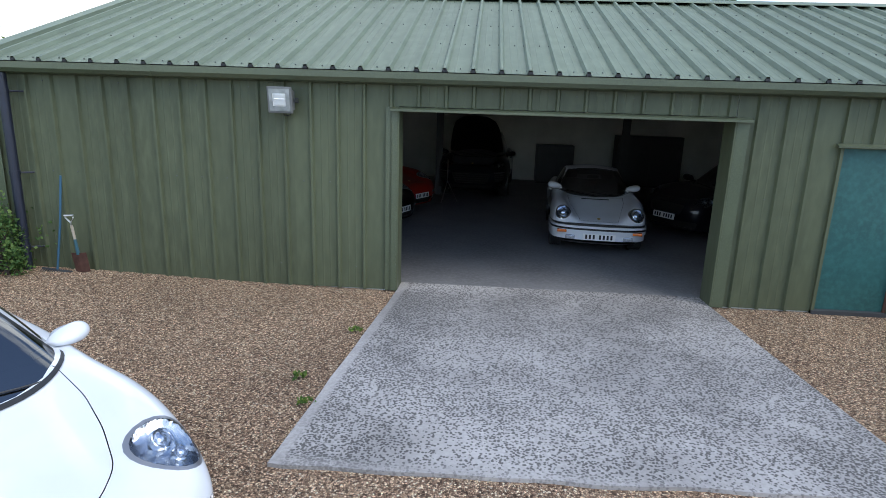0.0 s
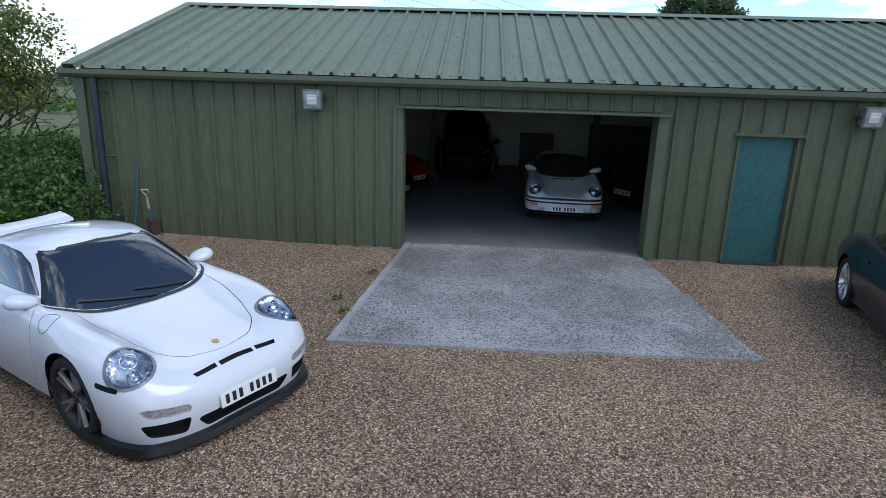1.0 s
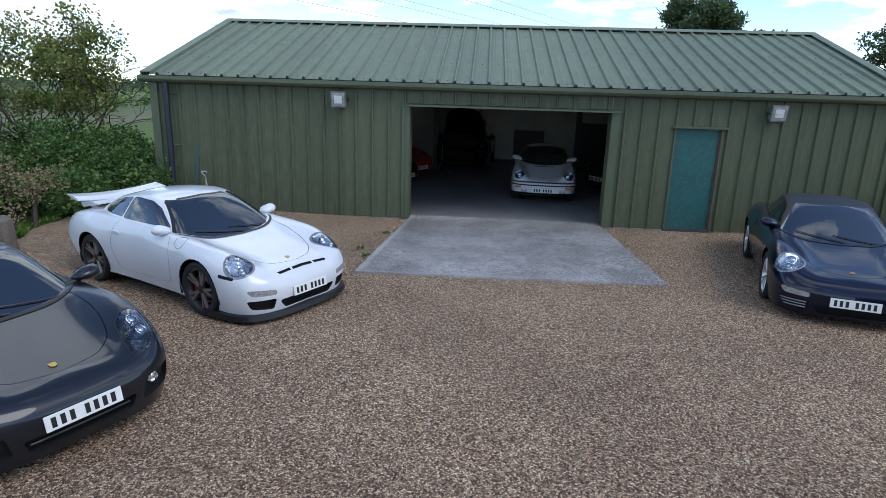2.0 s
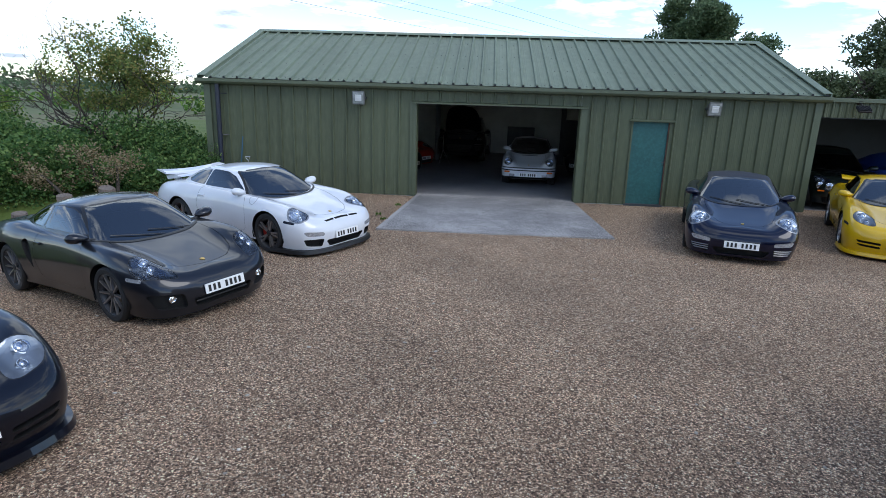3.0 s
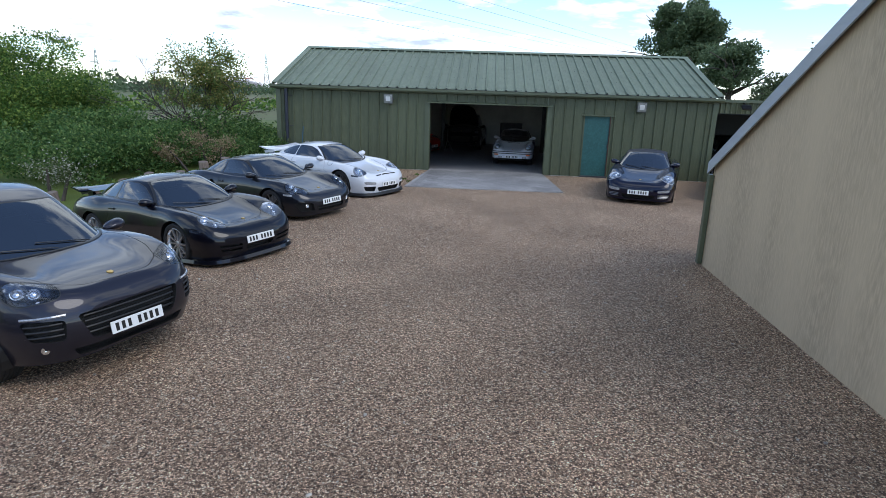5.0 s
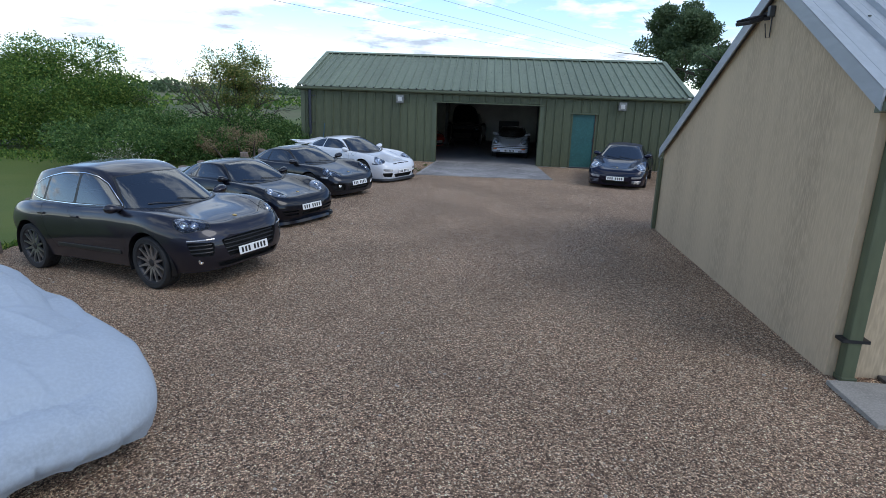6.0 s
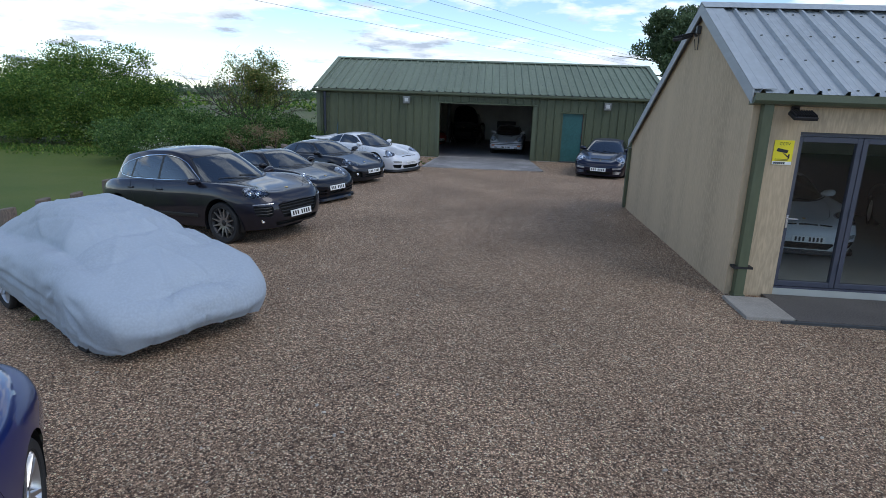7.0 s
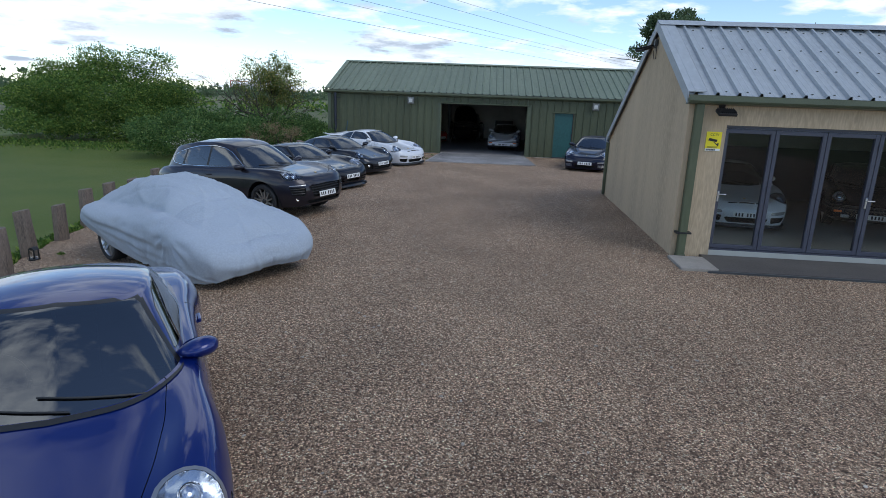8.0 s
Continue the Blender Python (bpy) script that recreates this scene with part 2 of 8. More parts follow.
def ground_z(x, y):
    """The yard is level by the buildings, rises a little to the north-west and falls away to the lawn."""
    u = min(1.0, max(0.0, (-x - 0.5) / 4.0)) * min(1.0, max(0.0, (y + 3.5) / 3.5))
    d = -x - 1.6
    d = 0.0 if d < -0.6 else ((d + 0.6) ** 2 / 2.4 if d < 0.6 else d)
    w = min(1.0, max(0.0, (-2.0 - y) / 5.0))
    return 0.09 * u * u * (3 - 2 * u) - min(0.075 * d, 0.34) * w * w * (3 - 2 * w)



def slab_material():
    """Pale cement with dark stones showing in it, thick in worn and damp patches, and a smooth trowelled margin."""
    m = material("exposed_concrete", (0.44, 0.42, 0.405), 0.85, var=0.25, var_scale=0.9, fine=0.15, fine_scale=30, bump=0.5, bump_scale=70)
    nt = m.node_tree
    N, L = nt.nodes.new, nt.links.new
    b = nt.nodes["Principled BSDF"]
    src = b.inputs["Base Color"].links[0].from_socket
    tc, vo, wn, dn, st, sx = N("ShaderNodeTexCoord"), N("ShaderNodeTexVoronoi"), N("ShaderNodeTexWhiteNoise"), N("ShaderNodeTexNoise"), N("ShaderNodeTexNoise"), N("ShaderNodeSeparateXYZ")
    vo.inputs["Scale"].default_value = 50
    dn.inputs["Scale"].default_value, dn.inputs["Detail"].default_value, dn.inputs["Roughness"].default_value = 0.9, 8, 0.8
    st.inputs["Scale"].default_value, st.inputs["Detail"].default_value, st.inputs["Roughness"].default_value = 0.55, 5, 0.6
    for n in (vo, dn, st):
        L(tc.outputs["Object"], n.inputs["Vector"])
    L(tc.outputs["Object"], sx.inputs[0])
    L(vo.outputs["Position"], wn.inputs["Vector"])

    def calc(op, p, q):
        k = N("ShaderNodeMath")
        k.operation = op
        for i, v in enumerate((p, q)):
            if isinstance(v, (int, float)):
                k.inputs[i].default_value = v
            else:
                L(v, k.inputs[i])
        return k.outputs[0]

    def span(v, lo, hi, a, c):
        r = N("ShaderNodeMapRange")
        r.inputs[1].default_value, r.inputs[2].default_value, r.inputs[3].default_value, r.inputs[4].default_value = lo, hi, a, c
        L(v, r.inputs[0])
        return r.outputs[0]
    # distance from the slab's left edge, and from its front edge
    left = calc("SUBTRACT", sx.outputs[0], calc("MULTIPLY", sx.outputs[1], 0.0798))
    front = calc("ADD", sx.outputs[1], 3.72)
    margin = calc("MULTIPLY", span(left, 0.07, 0.11, 0.12, 1.0), span(front, 0.0, 0.10, 0.45, 1.0))
    worn = calc("ADD", dn.outputs[0], calc("ADD", span(left, 0.1, 1.1, 0.14, 0.0), span(left, 3.2, 4.1, 0.0, 0.10)))
    dens = span(worn, 0.40, 0.66, 0.28, 0.92)
    spot = calc("MULTIPLY", calc("LESS_THAN", wn.outputs["Value"], dens), span(vo.outputs["Distance"], 0.48, 0.58, 1.0, 0.0))
    mx = N("ShaderNodeMix")
    mx.data_type = "RGBA"
    L(calc("MULTIPLY", calc("MULTIPLY", spot, 0.9), margin), mx.inputs["Factor"])
    L(src, mx.inputs[6])
    mx.inputs[7].default_value = (0.085, 0.082, 0.080, 1)
    hs = N("ShaderNodeHueSaturation")
    L(mx.outputs[2], hs.inputs["Color"])
    L(span(st.outputs[0], 0.36, 0.62, 1.05, 0.66), hs.inputs["Value"])
    L(hs.outputs[0], b.inputs["Base Color"])
    return m


def build_ground():
    bm = bmesh.new()
    xs = [-3000, -1200, -500, -200, -90, -50, -30, -20, -14, -10, -7.5, -6.5, -5.5, -4.5, -3.5, -2.5, -1.5, 0, 8, 20, 40, 90, 250, 800, 3000]
    ys = [-400, -120, -60, -30, -22, -15, -10, -7, -5.5, -4, -2, 0, 12, 25, 45, 80, 150, 300, 700, 1500, 4000]
    grid = [[bm.verts.new((x, y, ground_z(x, min(y, 0.0)) * (1 if x < -1 and -130 < y < 1 else 0) - (0.05 if x > -7 else 0.03) - (0.9 if (x < -25 or y > 25) else 0.0))) for y in ys] for x in xs]
    for i in range(len(xs) - 1):
        for j in range(len(ys) - 1):
            f = bm.faces.new((grid[i][j], grid[i + 1][j], grid[i + 1][j + 1], grid[i][j + 1]))
            f.material_index = 0 if f.calc_center_median().length < 45 else 1
    tagged(link_mesh("ground", bm, [M_GRASS, M_FIELD]), "mown green lawn running into rough fields", "ground", kind="structure")
    # gravel yard, a sheet with a ragged edge towards the lawn
    bm = bmesh.new()
    ys = [1.2 - 0.35 * k for k in range(150)]
    rows = []
    for y in ys:
        x0 = edge_x(y) + noisy(0, y, 1.7, 0.22) + noisy(3, y, 5.0, 0.08)
        cols = [x0, x0 + 0.12] + [x0 + 0.12 + (18.0 - x0) * (k / 30) for k in range(1, 31)]
        rows.append([bm.verts.new((x, y, (ground_z(x, y) - 0.055 if i == 0 else ground_z(x, y)) + (noisy(x, y, 0.35, 0.02) if i and (y < -4.2 or x < -0.6 or x > 4.3) and x < 4.9 else 0.0))) for i, x in enumerate(cols)])
    for u, v in zip(rows, rows[1:]):
        for k in range(len(u) - 1):
            bm.faces.new((u[k], v[k], v[k + 1], u[k + 1]))
    tagged(link_mesh("gravel_yard", bm, M_GRAVEL, smooth=60), "brown and buff loose pea gravel yard", "gravel", kind="structure")
    # concrete apron before the garage, with a worn outline
    bm = bmesh.new()
    top = []
    for k in range(41):
        t = k / 40
        top.append((-0.30 + 4.36 * t + 0.0, -3.76 + 0.08 * t + noisy(t * 9, 3, 1.0, 0.035)))
    outline = [(0.0, 0.3), *[(0.0 - 0.30 * k / 12 + noisy(k, 7, 0.7, 0.012), 0.02 - 3.78 * k / 12) for k in range(13)], *top[1:], *[(4.06 - 0.25 * k / 12, -3.68 + 3.7 * k / 12) for k in range(13)], (3.81, 0.3)]
    add_prism(bm, outline, "z", -0.08, 0.03)
    tagged(link_mesh("concrete_apron", bm, slab_material()), "worn pale concrete apron with exposed stones", "apron", kind="structure")


build_ground()


# ---------------------------------------------------------------- ribbed sheets
def rib_profile(width, pitch, rib_w, rib_h, start):
    """Offsets along a sheet and heights: flat pans with narrow raised ribs and two faint stiffeners in every pan."""
    pts = []
    x = start
    pts.append((0.0, 0.0))
    while x < width + 1e-6:
        for dx, h in ((-rib_w, 0), (-rib_w * 0.45, rib_h), (rib_w * 0.45, rib_h), (rib_w, 0)):
            if 0 < x + dx < width:
                pts.append((x + dx, h))
        for c in (pitch * 0.36, pitch * 0.64):
            for dx, h in ((-0.012, 0), (0.0, 0.0035), (0.012, 0)):
                if 0 < x + c + dx < width:
                    pts.append((x + c + dx, h))
        x += pitch
    pts.append((width, 0.0))
    return pts


def sheet(pts, origin, along, up, out, length, thick=0.012):
    """A folded sheet: the profile runs along one direction, is carried the length up another, and bulges outwards."""
    bm = bmesh.new()
    o, a, u, n = Vector(origin), Vector(along), Vector(up), Vector(out)
    lo = [bm.verts.new(o + a * x + n * h) for x, h in pts]
    hi = [bm.verts.new(o + a * x + n * h + u * length) for x, h in pts]
    lo2 = [bm.verts.new(o + a * x + n * (h - thick)) for x, h in (pts[0], pts[-1])]
    hi2 = [bm.verts.new(o + a * x + n * (h - thick) + u * length) for x, h in (pts[0], pts[-1])]
    for i in range(len(pts) - 1):
        bm.faces.new((lo[i], lo[i + 1], hi[i + 1], hi[i]))
    bm.faces.new((lo[0], hi[0], hi2[0], lo2[0]))
    bm.faces.new((lo[-1], lo2[1], hi2[1], hi[-1]))
    return bm


PITCH = 0.32


def clad(parent, x0, x1, z0, z1, y=0.0, first=0.20):
    """Sheets of three ribs, three ribs each, side by side from x0 to x1; the ribs keep one rhythm along the whole front."""
    x = x0
    while x < x1 - 0.02:
        w = min(0.96, x1 - x)
        k = math.ceil((x + 5.1 - first) / PITCH - 1e-6)
        start = -5.1 + first + k * PITCH - x
        part("cladding_sheet", sheet(rib_profile(w, PITCH, 0.028, 0.038, start), (x, y, z0), (1, 0, 0), (0, 0, 1), (0, -1, 0), z1 - z0), M_GREEN, parent)
        x += w


BX0, BX1, BD = -5.12, 9.12, 12.0       # green garage: ends and depth
EAVE, RIDGE_Y, RIDGE_Z = 2.66, 4.06, 4.09


def build_garage():
    wall = thing("wall_garage_front", "olive green ribbed metal front wall of a garage", "wall", kind="structure")
    clad(wall, BX0, -0.02, 0.02, 2.56)
    clad(wall, -0.02, 3.83, 2.27, 2.56)
    clad(wall, 3.83, 5.0, 0.02, 2.56)
    clad(wall, 5.0, 5.9, 2.0, 2.56)
    clad(wall, 5.9, BX1, 0.02, 2.56)
    bm = bmesh.new()
    for x0, x1, z0, z1 in ((BX0 + .03, -0.02, 0, 2.6), (-0.02, 3.83, 2.27, 2.6), (3.83, 5.0, 0, 2.6), (5.0, 5.9, 2.0, 2.6), (5.9, BX1 - .03, 0, 2.6)):
        add_box(bm, x0, x1, 0.02, 0.26, z0, z1)
    part("inner_leaf", bm, M_INNER, wall)
    # reveals and flashings of the big opening
    part("reveal", box(-0.028, -0.003, -0.035, 0.30, 0.0, 2.262), M_GREEN, wall)
    part("reveal", box(3.813, 3.838, -0.035, 0.30, 0.0, 2.262), M_GREEN, wall)
    part("reveal", box(-0.003, 3.813, -0.03, 0.30, 2.235, 2.262), M_GREEN, wall)
    for x0, x1 in ((-0.16, -0.028), (3.838, 3.97)):
        part("flashing", box(x0, x1, -0.038, -0.030, 0.02, 2.26), M_TRIM, wall)
    part("lintel_flashing", prism([(-0.035, 2.225), (-0.11, 2.215), (-0.11, 2.24), (-0.035, 2.262)], "x", -0.10, 3.98), M_TRIM, wall)
    part("corner_flashing", box(BX0 - 0.035, BX0 + 0.12, -0.042, -0.032, 0.02, 2.56), M_TRIM, wall)
    part("corner_flashing", box(BX1 - 0.12, BX1 + 0.035, -0.042, -0.032, 0.02, 2.56), M_TRIM, wall)
    bm = bmesh.new()
    rnd = random.Random(4)
    for k in range(43):
        x = -4.95 + k * PITCH
        for z in (2.44, 1.35, 0.30):
            for dx in (-0.06, 0.06):
                if rnd.random() < (0.75 if z > 2 else 0.45) and not (-0.2 < x < 4.0 and z < 2.2) and not (4.85 < x < 6.05 and z < 2.1):
                    add_box(bm, x + dx - .007, x + dx + .007, -0.009, 0.0, z - .007, z + .007)
    part("screw_heads", bm, M_SCREW, wall)
    # other walls
    for name, x, n in (("wall_garage_west", BX0, -1), ("wall_garage_east", BX1, 1)):
        w = thing(name, "olive green ribbed metal gable wall of a garage", "wall", kind="structure")
        xs = x + n * 0.0
        poly = [(0.27, 0.0), (BD, 0.0), (BD, 2.6), (RIDGE_Y, RIDGE_Z - 0.06), (0.27, 2.68)]
        part("inner_leaf", prism(poly, "x", xs - n * 0.22, xs - n * 0.03), M_INNER, w)
        y = 0.0
        while y < BD - 0.02:
            wd = min(1.0, BD - y)
            prof = rib_profile(wd, PITCH, 0.032, 0.03, 0.16)
            sh = sheet(prof, (xs - n * 0.03, y, 0.02), (0, 1, 0), (0, 0, 1), (n, 0, 0), 1.0)
            for v in sh.verts:
                if v.co.z > 0.5:
                    v.co.z = 2.62 + (RIDGE_Z - 2.70) * (v.co.y / RIDGE_Y if v.co.y < RIDGE_Y else (BD - v.co.y) / (BD - RIDGE_Y))
            part("cladding_sheet", sh, M_GREEN, w)
            y += wd
    w = tagged(link_mesh("wall_garage_back", box(BX0 + .22, BX1 - .22, BD - 0.25, BD, 0, 2.6), M_INNER), "pale painted back wall of the garage", "wall", kind="structure")
    tagged(link_mesh("garage_floor", box(BX0 + .1, BX1 - .1, 0.28, BD - .25, -0.1, 0.025), M_FLOOR), "grey sealed concrete garage floor", "floor", kind="structure")
    # roof
    roof = thing("garage_roof", "sage green ribbed metal pitched roof with ridge cap", "roof", kind="structure")
    for side in (1, -1):
        y0 = -0.13 if side == 1 else BD + 0.13
        run = Vector((0, RIDGE_Y - y0, RIDGE_Z - EAVE))
        ln = run.length
        up = run.normalized()
        nrm = Vector((1, 0, 0)).cross(up)
        if nrm.z < 0:
            nrm = -nrm
        x = BX0 - 0.10
        while x < BX1 + 0.10 - 0.02:
            wd = 0.16 if x < BX0 - 0.05 else min(0.96, BX1 + 0.10 - x)
            part("roof_sheet", sheet(rib_profile(wd, PITCH, 0.036, 0.048, 0.14), (x, y0, EAVE), (1, 0, 0), up, nrm, ln - 0.02), M_ROOF, roof)
            x += wd
        if side == 1:
            bm = bmesh.new()
            x = BX0 + 0.20
            while x < BX1 + 0.08:
                c = Vector((x, y0, EAVE)) - up * 0.004 + nrm * 0.016
                add_box(bm, x - 0.024, x + 0.024, c.y - 0.006, c.y + 0.01, c.z - 0.015, c.z + 0.015)
                x += PITCH
            part("rib_fillers", bm, M_BLACK, roof)
            bm = bmesh.new()
            rnd = random.Random(9)
            for row in (0.12, 1.25, 2.35, 3.5, ln - 0.3):
                k = 0
                x = BX0
                while x < BX1:
                    for dx in (0.05, 0.165):
                        if rnd.random() < 0.8:
                            c = Vector((x + dx, y0, EAVE)) + up * (row + rnd.uniform(-.01, .01)) + nrm * 0.004
                            add_box(bm, c.x - .007, c.x + .007, c.y - .007, c.y + .007, c.z - .006, c.z + .008)
                    x += PITCH
            part("roof_screws", bm, M_SCREW, roof)
    part("ridge_cap", prism([(RIDGE_Y - 0.22, RIDGE_Z - 0.02), (RIDGE_Y - 0.2, RIDGE_Z + 0.0), (RIDGE_Y, RIDGE_Z + 0.065), (RIDGE_Y + 0.2, RIDGE_Z), (RIDGE_Y + 0.22, RIDGE_Z - 0.02), (RIDGE_Y, RIDGE_Z + 0.05)], "x", BX0 - 0.12, BX1 + 0.12), M_ROOF, roof)
    for x, n in ((BX0 - 0.10, -1), (BX1 + 0.10, 1)):
        dz = 0.05
        for ya, yb in ((-0.15, RIDGE_Y), (BD + 0.15, RIDGE_Y)):
            bm = bmesh.new()
            pts = [(ya, EAVE - 0.10), (yb, RIDGE_Z - 0.10), (yb, RIDGE_Z + dz), (ya, EAVE + dz)]
            add_prism(bm, pts, "x", x - 0.005 + n * 0.012, x + n * 0.028)
            pts = [(ya, EAVE + dz - 0.006), (yb, RIDGE_Z + dz - 0.006), (yb, RIDGE_Z + dz + 0.008), (ya, EAVE + dz + 0.008)]
            add_prism(bm, pts, "x", x - n * 0.16, x + n * 0.03)
            part("verge_flashing", bm, M_ROOF, roof)
    gut = thing("gutter", "olive green boxed metal gutter along the eave", "gutter", kind="structure")
    part("gutter_trough", prism([(-0.05, 2.51), (-0.19, 2.53), (-0.225, 2.575), (-0.225, 2.645), (-0.205, 2.645), (-0.2, 2.60), (-0.05, 2.59)], "x", BX0 - 0.16, BX1 + 0.14), M_TRIM, gut)
    for k in range(5):
        xx = BX0 + 2.2 + k * 2.9
        part("gutter_joint", prism([(-0.048, 2.505), (-0.192, 2.525), (-0.229, 2.573), (-0.229, 2.648), (-0.22, 2.648)], "x", xx, xx + 0.05), M_TRIM, gut)
    # ceiling
    tagged(link_mesh("ceiling", prism([(0.02, 2.57), (RIDGE_Y, RIDGE_Z - 0.10), (BD - .02, 2.57), (BD - .02, 2.60), (RIDGE_Y, RIDGE_Z - 0.07), (0.02, 2.60)], "x", BX0 + .22, BX1 - .22), M_INNER), "pale underside of the garage roof", "ceiling", kind="structure")


build_garage()


def build_door():
    d = thing("door_1", "closed teal painted flush metal door with scuffs", "door", pose(5.0, 0, 0), kind="structure")
    part("door_leaf", box(0.035, 0.865, 0.02, 0.065, 0.05, 1.965, 0.003), M_TEAL, d)
    for x0, x1 in ((0.0, 0.035), (0.865, 0.9)):
        part("door_frame", box(x0, x1, -0.035, 0.12, 0.0, 2.0), M_GREEN, d)
    part("door_frame", box(0.035, 0.865, -0.03, 0.12, 1.965, 2.0), M_GREEN, d)
    part("threshold", box(0.0, 0.9, -0.05, 0.1, 0.0, 0.05, 0.004), M_STEEL, d)
    part("drip_flashing", prism([(-0.03, 1.985), (-0.09, 1.975), (-0.09, 1.995), (-0.03, 2.02)], "x", -0.06, 0.96), M_TRIM, d)
    bm = bmesh.new()
    add_box(bm, 0.815, 0.845, 0.012, 0.019, 0.98, 1.10, 0.003)
    add_tube(bm, [(0.83, 0.012, 1.05), (0.83, -0.02, 1.05), (0.77, -0.024, 1.05)], 0.007)
    part("door_handle", bm, M_STEEL, d, "dark metal lever handle")
    part("edge_strip", box(0.842, 0.864, -0.012, 0.018, 0.05, 1.962), material("rusted_edge", (0.13, 0.065, 0.045), 0.7, var=0.4, var_scale=9), d, "rusty brown strip at the closing edge")


build_door()


# ---------------------------------------------------------------- open carport beside the garage
def build_carport():
    c = thing("carport", "open-fronted carport with dark green ribbed fascia", "carport", kind="structure")
    x0, x1 = BX1 + 0.06, 19.0
    part("fascia", sheet(rib_profile(x1 - x0, 0.16, 0.035, 0.03, 0.08), (x0, 0.05, 2.20), (1, 0, 0), (0, 0, 1), (0, -1, 0), 0.34), M_GREEN, c)
    part("fascia_back", box(x0, x1, 0.07, 0.12, 2.18, 2.60), M_STEEL, c)
    part("fascia_cap", box(x0, x1, -0.03, 0.16, 2.54, 2.63, 0.006), M_TRIM, c)
    part("roof_deck", box(x0, x1, 0.12, 7.0, 2.52, 2.60), M_STEEL, c)
    part("back_wall", box(x0, x1, 6.9, 7.0, 0.0, 2.52), M_STEEL, c)
    part("end_wall", box(x1 - 0.1, x1, 0.12, 6.9, 0.0, 2.52), M_STEEL, c)
    for xx in (13.2, 17.0):
        part("carport_post", box(xx, xx + 0.12, 0.13, 0.25, 0.0, 2.52), M_STEEL, c)
    tagged(link_mesh("carport_floor", box(x0, x1, 0.4, 6.9, -0.1, 0.008), M_FLOOR), "dark concrete carport floor", "floor", kind="structure")


build_carport()

# ---------------------------------------------------------------- cream showroom building
GX0, GX1 = 5.45, 15.5
GYB, GYF = -10.42, -17.02
GRY, GRZ = -14.64, 4.0
GEF, GEB = 2.66, 1.58        # eave heights, front and back
FX = 6.08                    # first edge of the folding doors
LEAF = 0.803
NLEAF = 6
DTOP = 2.20


